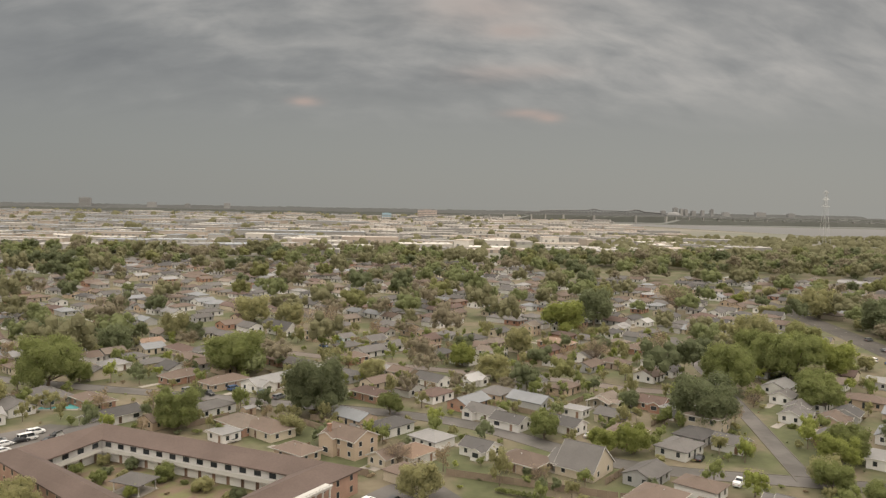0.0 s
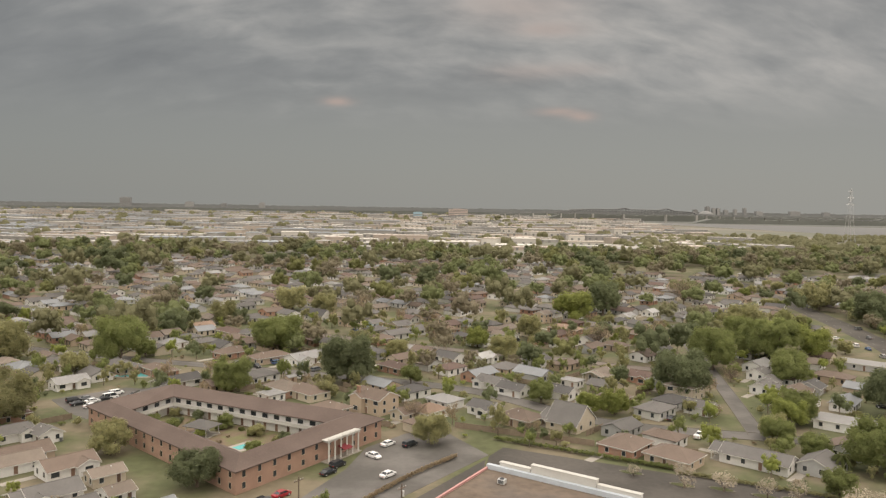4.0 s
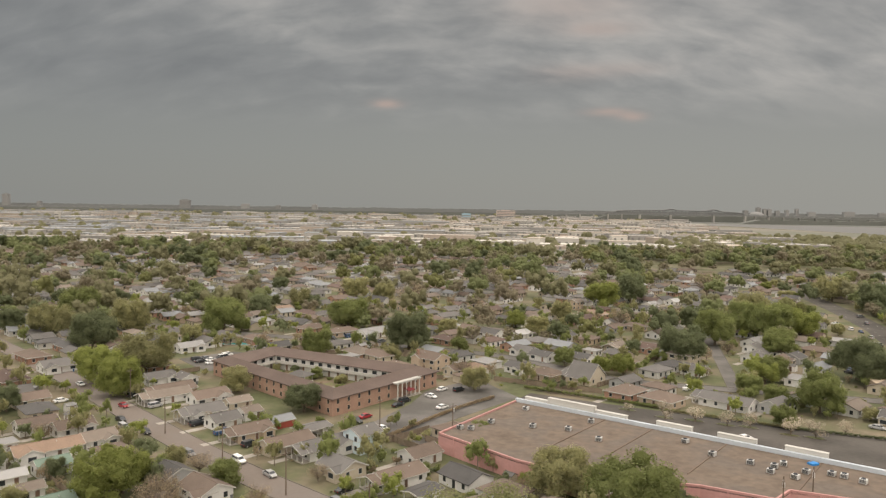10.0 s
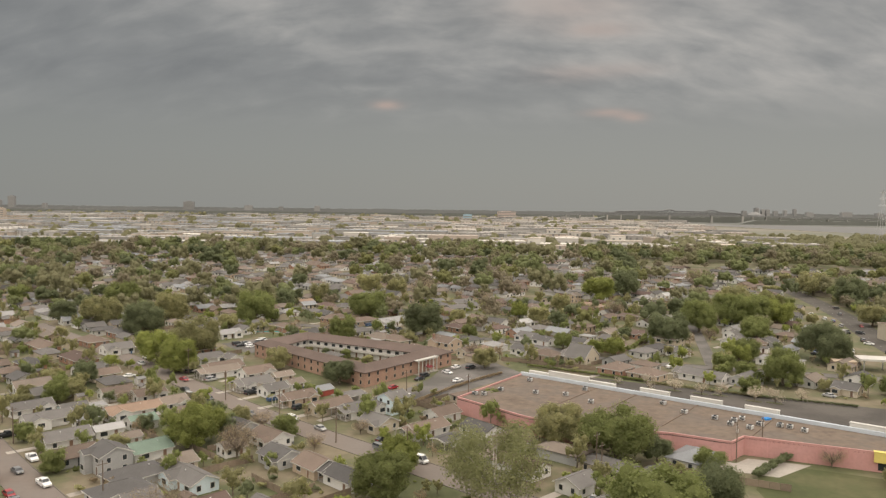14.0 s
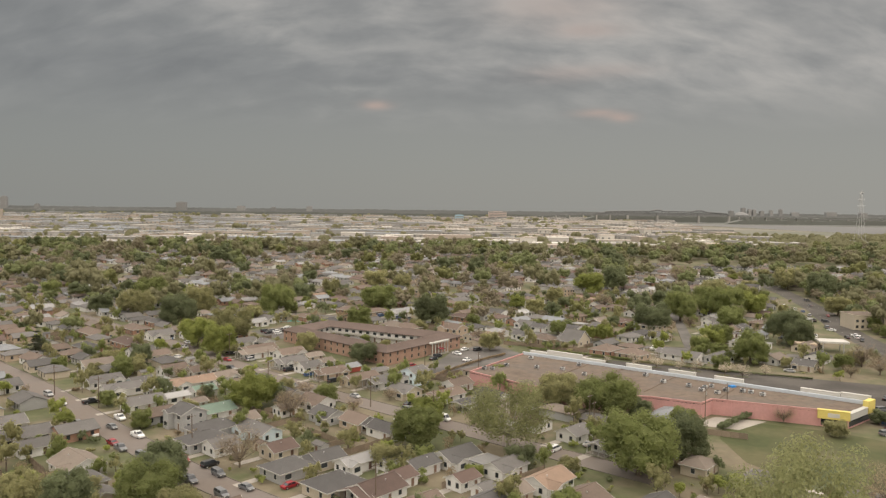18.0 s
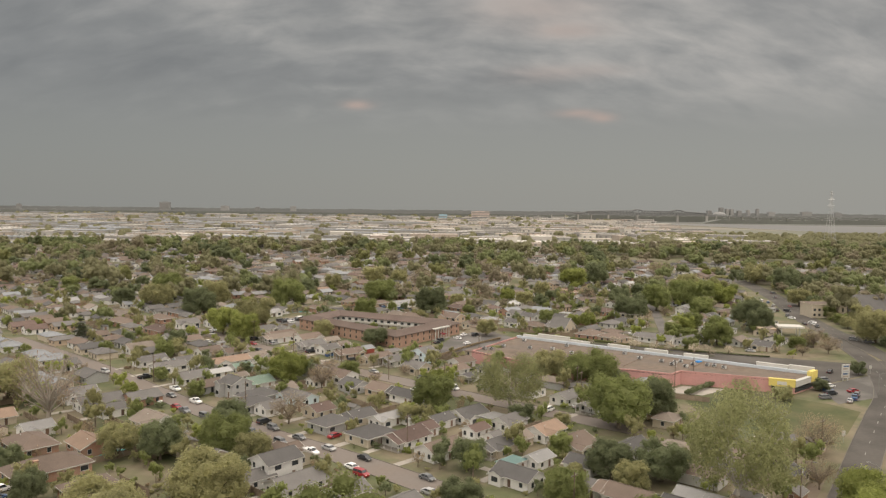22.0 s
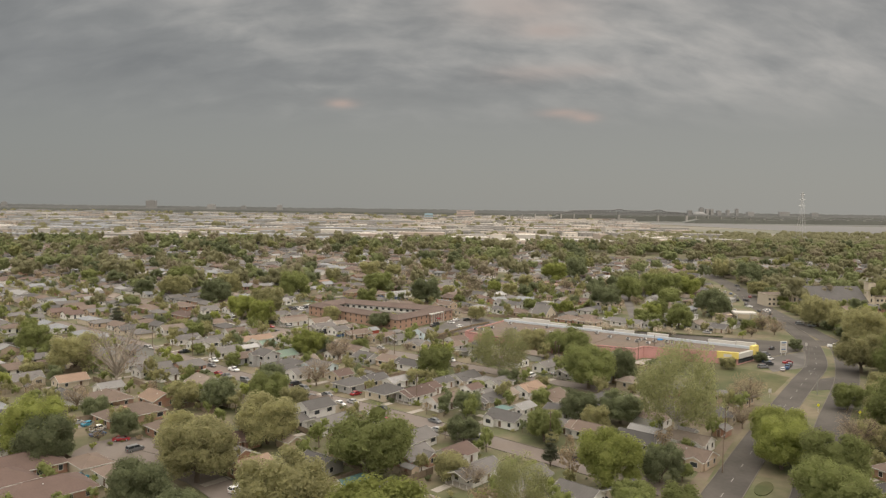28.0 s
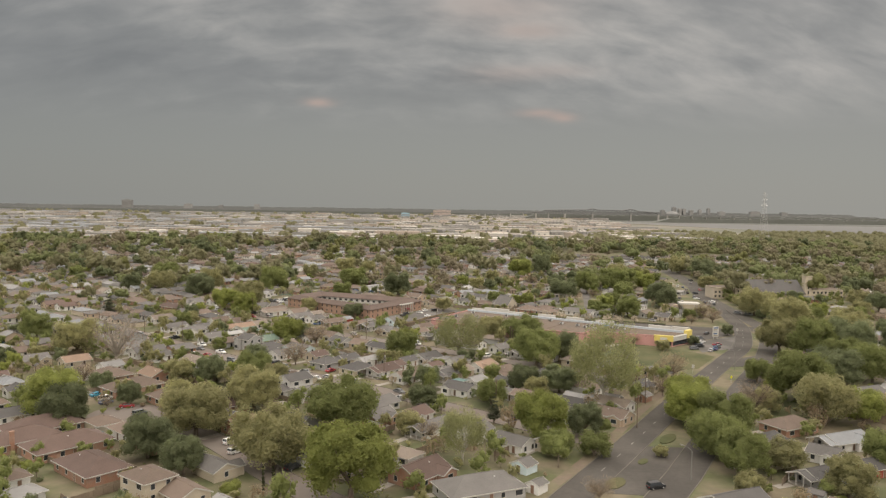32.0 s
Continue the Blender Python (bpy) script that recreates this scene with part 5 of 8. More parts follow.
def bush(kind, x, y, r):
    """a low rounded shrub, one mesh."""
    key = kind, TREE_RNG.randrange(3)
    if key not in BUSH:
        v, f = leaf_cloud(random.Random(ord(kind) + key[1]), 6, 40, 0.1, 0.8, 0.8, low=-0.1)
        low = min(c for _, _, c in v)
        BUSH[key] = mesh_of("bush", [(a, b, max(c - low - 0.3, -0.06)) for a, b, c in v], f, [LEAF[kind]])
    PLANTED.append((x, y, r))
    m = pose(x, y, 0, 0, 0, TREE_RNG.uniform(0, 360)) @ Matrix.Diagonal((r, r * TREE_RNG.uniform(0.8, 1.2), r * TREE_RNG.uniform(0.8, 1.2), 1))
    solid_thing("bush", BUSH[key], None, "rounded %s garden bush in a yard" % dict(D="dark green", G="green", Y="yellow-green", O="olive", B="brownish")[kind], "bush", "garden bushes", m=m)


PLANTED = []
TREE_RNG = random.Random(11)


def tree(kind, x, y, r, fine=True, tall=0.85):
    name, label = KIND[kind]
    PLANTED.append((x, y, r))
    trunk, crown = tree_proto(kind, TREE_RNG.randrange(3), (1 if r < 4.5 else 2 if r < 7.5 else 3) if y < 430 else 1)
    m = pose(x, y, 0, 0, 0, TREE_RNG.uniform(0, 360)) @ Matrix.Diagonal((r * TREE_RNG.uniform(0.92, 1.08), r * TREE_RNG.uniform(0.92, 1.08), r * tall * TREE_RNG.uniform(0.9, 1.1), 1))
    th = thing(name, label, "tree", m, "trees of the neighbourhood")
    part("trunk", trunk, None, th)
    part("crown", crown, None, th)
    return th


tree("Y", -126.7, 65.3, 9.8)
tree("D", -120.1, 57.0, 8.0)
tree("B", -134.1, 110.3, 5.1)
tree("D", -86.6, 25.7, 7.6)
tree("D", -74.0, 12.2, 6.4)
tree("O", -78.5, 43.9, 9.8)
tree("O", -66.2, 73.6, 9.0)
tree("D", -74.0, 126.0, 7.4)
tree("O", -53.1, 17.3, 11.2)
tree("G", -36.2, 46.1, 11.8)
tree("Y", -31.9, -4.9, 11.0)
tree("O", -100.2, 110.9, 6.0)
tree("D", -88.4, 109.0, 6.5)
tree("D", -6.9, 100.8, 5.7)
tree("T", -132.5, 141.0, 12.0, tall=1.15)
tree("O", -157.6, 166.0, 10.7)
tree("G", -190.6, 204.5, 8.3)
tree("Y", -59.7, -2.7, 2.4)
tree("C", -182.0, 280.0, 5.3, tall=1)
tree("G", 13.2, 81.4, 4.9)
tree("C", 10.9, 53.3, 4.0, tall=1)
tree("W", -3.0, 17.5, 6.7, tall=1.2)
tree("Y", 21.7, 36.8, 9.1)
tree("D", 36.4, 41.0, 6.4)
tree("G", 34.0, 22.1, 4.4)
tree("B", 26.3, -9.3, 4.1)
tree("W", 51.6, 72.2, 12.6, tall=1.3)
tree("G", 42.0, 138.2, 11.3)
tree("D", 57.1, 149.5, 8.0)
tree("D", 28.6, 93.7, 6.7)
tree("D", 40.9, 92.4, 7.7)
tree("B", 92.2, 114.2, 7.0)
tree("G", 124.6, 76.0, 12.0)
tree("D", 151.2, 98.3, 10.8)
tree("G", 124.0, 107.1, 5.9)
tree("B", 101.9, 64.0, 7.1)
tree("O", 117.7, 50.6, 10.0)
tree("Y", 129.9, 48.7, 7.1)
tree("O", 81.4, 8.7, 6.1)
tree("O", 87.2, -10.2, 6.9)
tree("O", 164.8, 165.4, 11.4)
tree("G", 173.8, 152.1, 12.0)
tree("O", 212.0, 186.5, 12.0)
tree("G", 171.4, 106.0, 10.1)
tree("O", 205.4, 228.1, 11.8)
tree("O", 213.3, 285.7, 10.4)
tree("O", 215.6, 262.1, 10.0)
tree("G", -72.5, 112.7, 7.9)
tree("O", -63.1, 105.3, 5.6)
tree("O", -88.2, 114.9, 5.1)
tree("O", -84.2, 59.2, 8.6)
tree("D", -108.2, 79.3, 4.6)
tree("B", -59.9, 142.4, 6.4)
tree("B", -57.8, 197.2, 4.4)
tree("Y", -68.5, 201.9, 7.3)
tree("G", -97.5, 175.6, 3.7)
tree("Y", -121.7, 177.8, 3.1)
tree("G", -118.3, 200.4, 3.5)
tree("G", -129.5, 241.0, 5.2)
tree("O", -22.3, 143.4, 3.9)
tree("D", -10.2, 74.0, 5.5)
tree("G", 13.3, 74.6, 5.9)
tree("Y", -11.6, 177.9, 5.7)
tree("Y", 71.9, 50.1, 8.1)
tree("G", 77.1, 34.6, 9.9)
tree("G", 68.2, 21.0, 8.4)
tree("G", 68.6, 5.6, 8.0)
tree("O", 106.2, 65.0, 5.5)
tree("W", 10.8, 157.1, 12.7, tall=0.8)
tree("G", 45.2, 189.3, 9.4)
tree("B", 77.9, 86.7, 4.9)
tree("B", 72.3, 98.8, 3.8)
tree("Y", 77.5, 63.2, 8.1)
tree("O", 110.6, 172.6, 3.4)
tree("D", 131.3, 185.2, 3.0)
tree("D", 161.6, 212.4, 3.7)
tree("D", 168.1, 317.3, 8.4)
tree("B", 173.9, 271.9, 6.1)
tree("B", 173.0, 256.7, 6.0)
tree("G", 128.5, 278.2, 8.2)
tree("G", 114.3, 301.2, 5.4)
tree("Y", -69.7, 194.7, 7.4)
tree("Y", -120.6, 305.7, 9.6)
tree("Y", -105.3, 288.9, 8.4)
tree("D", -39.6, 271.9, 6.3)
tree("O", -67.9, 295.3, 6.1)
tree("G", -50.2, 360.3, 7.9)
tree("D", -11.0, 374.1, 10.8)
tree("G", -44.5, 428.1, 11.6)
tree("G", -104.5, 407.8, 12.0)
tree("G", -98.0, 419.1, 4.7)
tree("O", -184.5, 397.3, 12.0)
tree("G", -194.1, 446.8, 12.0)
tree("D", -148.6, 363.5, 10.7)
tree("O", -150.8, 410.1, 11.0)
tree("O", -109.2, 319.5, 12.0)
tree("O", -112.4, 382.9, 5.8)
tree("D", -208.1, 404.5, 7.4)
tree("G", -275.3, 481.3, 8.0)
tree("O", -127.7, 247.9, 4.6)
tree("O", -143.7, 265.6, 3.9)
tree("D", -88.1, 210.6, 3.0)
tree("B", -55.4, 188.5, 5.6)
tree("B", -55.2, 215.5, 3.7)
tree("B", -25.2, 211.3, 2.8)
tree("B", -36.1, 195.7, 3.0)
tree("G", -15.0, 160.2, 7.4)
tree("O", -62.7, 218.9, 3.4)
tree("O", 31.7, 201.4, 8.4)
tree("O", 16.2, 302.8, 5.5)
tree("B", 12.5, 325.6, 4.2)
tree("Y", 68.4, 332.4, 4.9)
tree("D", 107.0, 355.1, 12.0)
tree("G", 135.6, 397.2, 10.6)
tree("G", 162.5, 425.8, 11.5)
tree("G", 168.1, 408.5, 12.0)
tree("Y", 183.1, 411.6, 10.5)
tree("G", 154.7, 371.5, 7.3)
tree("Y", 127.3, 318.7, 6.2)
tree("O", 115.8, 306.7, 4.8)
tree("G", 109.3, 262.2, 4.2)
tree("D", 167.3, 328.0, 10.0)
tree("Y", 105.2, 518.6, 12.0)
tree("D", 131.4, 548.2, 12.0)
tree("B", 200.6, 598.4, 12.0)
tree("O", 180.4, 465.1, 12.0)
tree("O", 281.4, 573.8, 12.0)
tree("D", 278.6, 513.5, 12.0)
tree("O", 244.9, 426.5, 8.8)
tree("B", 101.1, 186.5, 3.8)
tree("O", -34.0, 536.1, 8.7)
tree("O", -84.6, 506.3, 7.4)
tree("G", 55.1, 345.5, 5.3)
tree("Y", 76.3, 331.3, 5.4)
tree("D", 91.7, 378.5, 3.7)
tree("G", 132.1, 322.6, 6.0)
tree("G", 12.0, 372.7, 4.1)
tree("O", -16.9, 353.2, 4.1)
tree("O", 7.2, 418.7, 5.2)
tree("B", 16.2, 313.9, 3.8)
tree("B", 46.1, 311.8, 3.0)
tree("D", 44.5, 316.1, 1.8)
tree("B", 134.5, 376.7, 4.2)
tree("O", 52.9, 417.8, 6.9)
tree("O", 72.1, 464.9, 7.3)
tree("D", -125.7, 485.5, 8.7)
tree("D", -101.5, 471.5, 8.3)
tree("B", -16.9, 519.3, 10.5)
tree("O", -55.1, 556.6, 9.8)
tree("G", -43.8, 436.6, 9.6)
tree("O", -31.7, 452.0, 4.4)
tree("D", -75.5, 505.3, 4.9)
tree("Y", 176.3, 421.6, 11.3)
tree("B", 125.7, 443.6, 7.8)
tree("B", 101.2, 445.9, 6.7)
tree("G", 160.2, 382.6, 7.3)
tree("Y", 44.2, 443.1, 6.0)
tree("F", 65.4, 277.3, 2.1)
tree("F", 75.2, 269.0, 3.5)
tree("F", 83.7, 266.5, 3.5)
tree("F", 92.2, 262.1, 3.3)
tree("F", 98.5, 260.3, 3.1)
tree("F", 107.8, 253.5, 3.7)
tree("F", 114.2, 251.3, 3.7)
tree("P", 119.1, 277.8, 2.7)
tree("K", -52.7, 0.4, 1.05)
tree("K", -50.4, 1.0, 1.1)
tree("D", 190.4, 151.1, 11.7)

tree("D", 202.5, 471.9, 5)
tree("G", 225.5, 490.1, 5)
tree("O", 181.6, 351.1, 5.5)
tree("O", 173.3, 276.3, 4.5)
tree("B", 164.2, 271.8, 3)
tree("F", 125.2, 255.7, 3)
tree("O", 280.3, 450.8, 5)
tree("O", 249.2, 373.8, 6)
tree("B", 245.3, 349.3, 6)
tree("O", 291.5, 487.5, 4)
tree("O", 242.5, 348.6, 7)
tree("O", 251.9, 339.2, 6)
tree("D", 276.4, 348.7, 6)
tree("O", 172.0, 478.3, 5)
tree("G", 194.3, 496.9, 5)
tree("O", 252.7, 584.2, 5)
tree("Y", 260.3, 637.4, 5)
tree("O", 281.3, 595.2, 5)
tree("O", 212.3, 430.4, 4)
tree("G", 207.3, 237.4, 6)
tree("G", 183.6, 180.5, 7)
tree("O", 224.7, 255.9, 6)
tree("B", 174.5, 278.2, 3.5)
tree("G", 161.6, 264.1, 4.5)
tree("B", 158.2, 251.8, 3.5)



# ---- cars ----
def car_parts(kind):
    L, W, H = dict(sedan=(4.7, 1.8, 1.42), suv=(4.8, 1.92, 1.75), pickup=(5.6, 1.98, 1.82), van=(5.2, 2.0, 2.1))[kind]
    x, y = L / 2, W / 2
    belt = 0.95 if kind == "sedan" else 1.1
    prof = dict(sedan=(-0.34, -0.2, 0.14, 0.3), suv=(-0.49, -0.44, 0.16, 0.27), pickup=(-0.1, -0.06, 0.14, 0.24), van=(-0.49, -0.46, 0.24, 0.36))[kind]
    body = Solid()
    sec = [(-x, 0.42, belt - 0.18, 0.86), (-x + 0.12, 0.26, belt - 0.04, 0.96), (-x + 0.9, 0.22, belt, 1.0), (0, 0.2, belt + 0.02, 1.0), (x - 1.15, 0.22, belt - 0.03, 1.0), (x - 0.25, 0.26, belt - 0.16, 0.94), (x, 0.4, belt - 0.3, 0.82)]
    v, f = [], []
    for px, z0, z1, k in sec:
        v += [(px, -y * k * 0.94, z0), (px, -y * k, (z0 + z1) * 0.55), (px, -y * k * 0.93, z1), (px, y * k * 0.93, z1), (px, y * k, (z0 + z1) * 0.55), (px, y * k * 0.94, z0)]
    for i in range(len(sec) - 1):
        f += [(i * 6 + j, i * 6 + (j + 1) % 6, i * 6 + 6 + (j + 1) % 6, i * 6 + 6 + j)[::-1] for j in range(6)]
    f += [tuple(range(6)), tuple(range(len(v) - 1, len(v) - 7, -1))]
    body.add(v, f)
    b0, t0, t1, b1 = (p * L for p in prof)
    yb, yt = y * 0.92, y * 0.74
    body.add([(t0, -yt, H), (t1, -yt, H), (t1, yt, H), (t0, yt, H), (t0 - 0.05, -yt - 0.03, H - 0.07), (t1 + 0.08, -yt - 0.03, H - 0.07), (t1 + 0.08, yt + 0.03, H - 0.07), (t0 - 0.05, yt + 0.03, H - 0.07)],
             [(0, 1, 2, 3), (4, 5, 1, 0), (5, 6, 2, 1), (6, 7, 3, 2), (7, 4, 0, 3)])
    for px, tx in ((b0, t0), (b1, t1), ((b0 + b1) / 2, (t0 + t1) / 2)):
        for s in (-1, 1):
            body.tube([(px, s * yb, belt - 0.02), (tx, s * yt, H - 0.04)], [0.06, 0.05], 4, cap=False)
    if kind == "pickup":
        for s in (-1, 1):
            body.box(-x + 0.15, b0 - 0.05, s * (y - 0.12) - 0.07, s * (y - 0.12) + 0.07, belt - 0.05, belt + 0.14)
        body.box(-x + 0.06, -x + 0.16, -y + 0.1, y - 0.1, belt - 0.1, belt + 0.12)
    e = 0.02
    ws = Solid().add([(b1 - e, -yb, belt), (b1 - e, yb, belt), (t1, yt, H - 0.06), (t1, -yt, H - 0.06), (b1 - 0.06, 0, belt), (t1 - 0.06, 0, H - 0.1)], [(0, 1, 2, 3), (0, 3, 5, 4), (1, 4, 5, 2)])
    rw = Solid().add([(b0 + e, -yb, belt), (b0 + e, yb, belt), (t0, yt, H - 0.06), (t0, -yt, H - 0.06), (b0 + 0.06, 0, belt), (t0 + 0.06, 0, H - 0.1)], [(3, 2, 1, 0), (4, 5, 3, 0), (2, 5, 4, 1)])
    sides = [Solid().add([(b0, s * yb, belt), (b1, s * yb, belt), (t1, s * yt, H - 0.06), (t0, s * yt, H - 0.06), ((b0 + b1) / 2, s * (yb - 0.08), belt), ((t0 + t1) / 2, s * (yt - 0.06), H - 0.08)],
                         [(0, 1, 2, 3) if s < 0 else (3, 2, 1, 0), (4, 5, 2, 1), (0, 3, 5, 4)]) for s in (-1, 1)]
    wheel = Solid().tube([(0, -0.12, 0), (0, -0.11, 0), (0, 0.11, 0), (0, 0.12, 0)], [0.28, 0.34, 0.34, 0.28], 12).tube([(0, -0.125, 0), (0, 0.125, 0)], [0.19, 0.19], 8, 1)
    lamp = Solid().box(-0.05, 0.05, -0.2, 0.2, -0.07, 0.07)
    return dict(dim=(x, y, belt), body=body, wind=ws.mesh("windscreen", GLASS), rear=rw.mesh("rear_window", GLASS), side=[q.mesh("side_window", GLASS) for q in sides],
                wheel=wheel.mesh("wheel", RUBBER, STEEL), head=lamp.mesh("headlight", LAMP_GLASS), tail=lamp.mesh("tail_light", TAIL_GLASS), bodies={})


CARS = {k: car_parts(k) for k in ("sedan", "suv", "pickup", "van")}
WORD_CAR = dict(sedan="sedan", suv="sport utility car", pickup="pickup truck", van="van")


def car(kind, colour, px, py, turn):
    c = CARS[kind]
    if colour not in c["bodies"]:
        c["bodies"][colour] = c["body"].mesh("body", CAR_PAINT[colour])
    th = thing("car" if kind != "pickup" else "pickup_truck", "%s %s parked on the asphalt" % ({"gray": "dark gray", "teal": "bright blue"}.get(colour, colour), WORD_CAR[kind]), "car", pose(px, py, 0.04, 0, 0, turn + SPOTS.uniform(-3, 3)), "parked cars")
    x, y, belt = c["dim"]
    part("body", c["bodies"][colour], None, th)
    part("windscreen", c["wind"], None, th)
    part("rear_window", c["rear"], None, th)
    for q in c["side"]:
        part("side_window", q, None, th)
    for sx in (-0.31, 0.32):
        for s in (-1, 1):
            part("wheel", c["wheel"], None, th, at=pose(sx * 2 * x, s * (y - 0.1), 0.34))
    for s in (-1, 1):
        part("headlight", c["head"], None, th, at=pose(x - 0.02, s * (y - 0.42), belt - 0.36))
        part("tail_light", c["tail"], None, th, at=pose(-x + 0.01, s * (y - 0.38), belt - 0.3))


car("sedan", "red", -98.4, 274.3, -45)
car("sedan", "black", -92.8, 259.0, -45)
car("sedan", "black", -80.7, 247.1, -45)
car("suv", "gray", -62.0, 228.3, -45)
car("suv", "black", -68.5, 255.4, 50)
car("pickup", "blue", -58.6, 247.6, 50)
car("suv", "white", -47.6, 223.8, -45)
car("sedan", "silver", -37.5, 214.3, -45)
car("suv", "black", -48.2, 236.9, 50)
car("sedan", "black", -18.1, 204.7, 50)
car("suv", "gray", -18.2, 196.5, -45)
car("van", "white", -6.9, 186.8, -45)
car("sedan", "white", -20.4, 183.9, -45)
car("pickup", "white", -107.8, 185.0, -45)
car("pickup", "white", -95.6, 167.4, -45)
car("sedan", "white", -125.3, 301.9, -45)
car("sedan", "white", -127.6, 313.5, -45)
car("sedan", "white", -121.1, 279.3, 50)
car("suv", "silver", -88.2, 274.8, 50)
car("suv", "black", -100.2, 287.3, 50)
car("suv", "black", -8.1, 285.1, 50)
car("sedan", "white", -13.2, 253.5, -45)
car("sedan", "red", -19.3, 265.7, 50)
car("sedan", "black", -10.0, 279.7, 50)
car("sedan", "white", 4.4, 301.7, 50)
car("sedan", "white", 4.6, 277.9, 50)
car("pickup", "white", 94.5, 307.8, 50)
car("sedan", "silver", 137.8, 261.2, -45)
car("sedan", "black", 170.5, 338.8, -45)
car("sedan", "silver", 184.6, 337.4, 50)
car("sedan", "teal", 167.9, 320.2, 50)
car("suv", "black", 223.0, 398.2, -45)
car("sedan", "white", 210.1, 366.7, -45)
car("suv", "silver", -144.0, 213.2, -45)
car("sedan", "white", -133.8, 201.8, -45)
car("pickup", "black", -125.2, 203.9, 50)
car("sedan", "gray", -118.2, 179.3, -45)
car("sedan", "white", -115.6, 171.7, -45)
car("pickup", "white", -109.0, 168.4, -45)
car("sedan", "gray", -106.4, 175.5, -45)
car("pickup", "gray", -95.8, 155.7, -45)
car("sedan", "red", -100.0, 160.5, -45)
car("suv", "gray", -87.5, 149.3, -45)
car("sedan", "white", -81.5, 143.7, -45)
car("sedan", "gray", -77.1, 140.0, -45)
car("suv", "red", -75.7, 146.5, -45)
car("suv", "black", -67.7, 143.1, 50)
car("pickup", "gray", -69.3, 132.0, -45)
car("suv", "gray", -63.7, 136.4, -45)
car("suv", "gray", -59.1, 122.8, -45)
car("sedan", "gray", -54.5, 127.3, -45)
car("sedan", "red", -44.4, 128.7, 50)
car("pickup", "white", -49.3, 114.1, -45)
car("sedan", "silver", -44.8, 117.4, -45)
car("sedan", "red", -14.0, 114.1, 50)
car("suv", "white", 23.8, 157.4, 50)
car("sedan", "silver", 34.2, 162.0, 50)
car("sedan", "black", 151.6, 216.4, 50)
car("suv", "blue", 133.2, 185.1, -45)
car("sedan", "black", 177.2, 315.2, 50)
car("sedan", "white", 214.2, 349.6, -45)
car("sedan", "silver", -127.5, 93.4, 50)
car("sedan", "teal", -123.2, 92.1, 50)
car("sedan", "blue", -116.5, 81.7, 50)
car("suv", "white", -118.4, 86.9, 50)
car("sedan", "red", -108.1, 76.9, 15)
car("sedan", "black", -34.3, 109.1, -45)
car("sedan", "white", -37.1, 102.1, -45)
car("suv", "red", -34.4, 97.0, -45)
car("sedan", "gray", -17.8, 94.2, -45)
car("sedan", "silver", -17.3, 84.5, -45)
car("sedan", "red", 142.5, 183.5, 15)
car("sedan", "silver", 133.0, 169.1, 58)
car("suv", "gray", 209.8, 285.4, -45)
car("suv", "white", -113.7, 53.2, 50)
car("suv", "teal", -107.4, 45.7, 50)
car("suv", "gray", -101.3, 67.9, 50)
car("suv", "white", -67.1, 37.4, 50)
car("van", "silver", -6.3, 75.7, -45)
car("suv", "black", 19.1, 59.0, 50)
car("suv", "gray", 206.1, 292.4, -45)
car("pickup", "white", 185.6, 221.6, -45)
car("suv", "black", 131.9, 179.6, 15)
car("suv", "gray", 140.9, 200.9, 15)
car("suv", "white", -64.2, 28.9, 50)
car("suv", "black", -47.3, 15.2, 50)
car("suv", "black", 42.5, -2.2, 15)
car("sedan", "gray", 133.6, 130.8, 58)
car("sedan", "white", 137.7, 191.3, 15)
car("suv", "gray", 126.7, 173.8, 15)
car("sedan", "white", 83.6, 0.4, 15)
car("van", "white", -87.9, 351.3, 50)
car("sedan", "white", -90.1, 340.7, 50)
car("sedan", "black", -81.2, 349.7, 50)
car("pickup", "black", -48.9, 399.4, -45)
car("suv", "gray", -56.6, 404.2, 50)
car("suv", "blue", -41.6, 406.0, 50)
car("suv", "blue", -30.3, 398.8, 50)
car("suv", "gray", -24.6, 393.6, 50)
car("sedan", "white", -28.9, 380.1, -45)
car("pickup", "black", -8.9, 382.2, 50)
car("suv", "black", 10.4, 301.0, 50)
car("sedan", "blue", -14.2, 484.8, -45)
car("suv", "black", 9.5, 486.1, 50)
car("sedan", "white", 68.9, 347.0, 50)
car("sedan", "black", 92.6, 325.7, 50)
car("suv", "white", 133.7, 342.3, 50)
car("suv", "black", 137.9, 339.1, 50)
car("suv", "black", 64.6, 457.9, 50)
car("sedan", "white", 230.4, 468.8, 15)
car("suv", "gray", 260.7, 498.2, 15)
car("suv", "silver", -88.5, 250.9, -45)
car("pickup", "black", -21.9, 260.8, -45)
car("sedan", "white", 0.7, 291.8, -45)
car("sedan", "black", -95.3, 343.3, 50)
car("sedan", "white", -74.0, 369.1, -45)
car("sedan", "white", 92.4, 249.0, 15)
car("sedan", "black", 206.2, 343.4, 76)
car("suv", "white", 211.2, 343.5, 76)
car("sedan", "gray", 192.8, 296.0, 76)
car("pickup", "blue", 136.8, 172.9, 58)
car("suv", "gray", 140.4, 177.5, 58)
car("suv", "black", 169.5, 329.4, 58)
car("sedan", "white", 166.3, 315.1, 58)
car("suv", "gray", 175.4, 329.6, 58)
car("sedan", "blue", 173.2, 344.7, 58)
car("pickup", "black", 183.9, 342.5, 58)
car("suv", "white", 228.7, 448.9, 76)
car("sedan", "gray", 249.4, 470.9, 76)
car("suv", "silver", 225.1, 422.4, 76)
car("sedan", "red", 236.1, 421.4, -110)
car("pickup", "black", 217.0, 400.1, 76)
car("sedan", "gray", 192.5, 366.8, 58)
car("suv", "blue", 190.7, 358.2, 58)
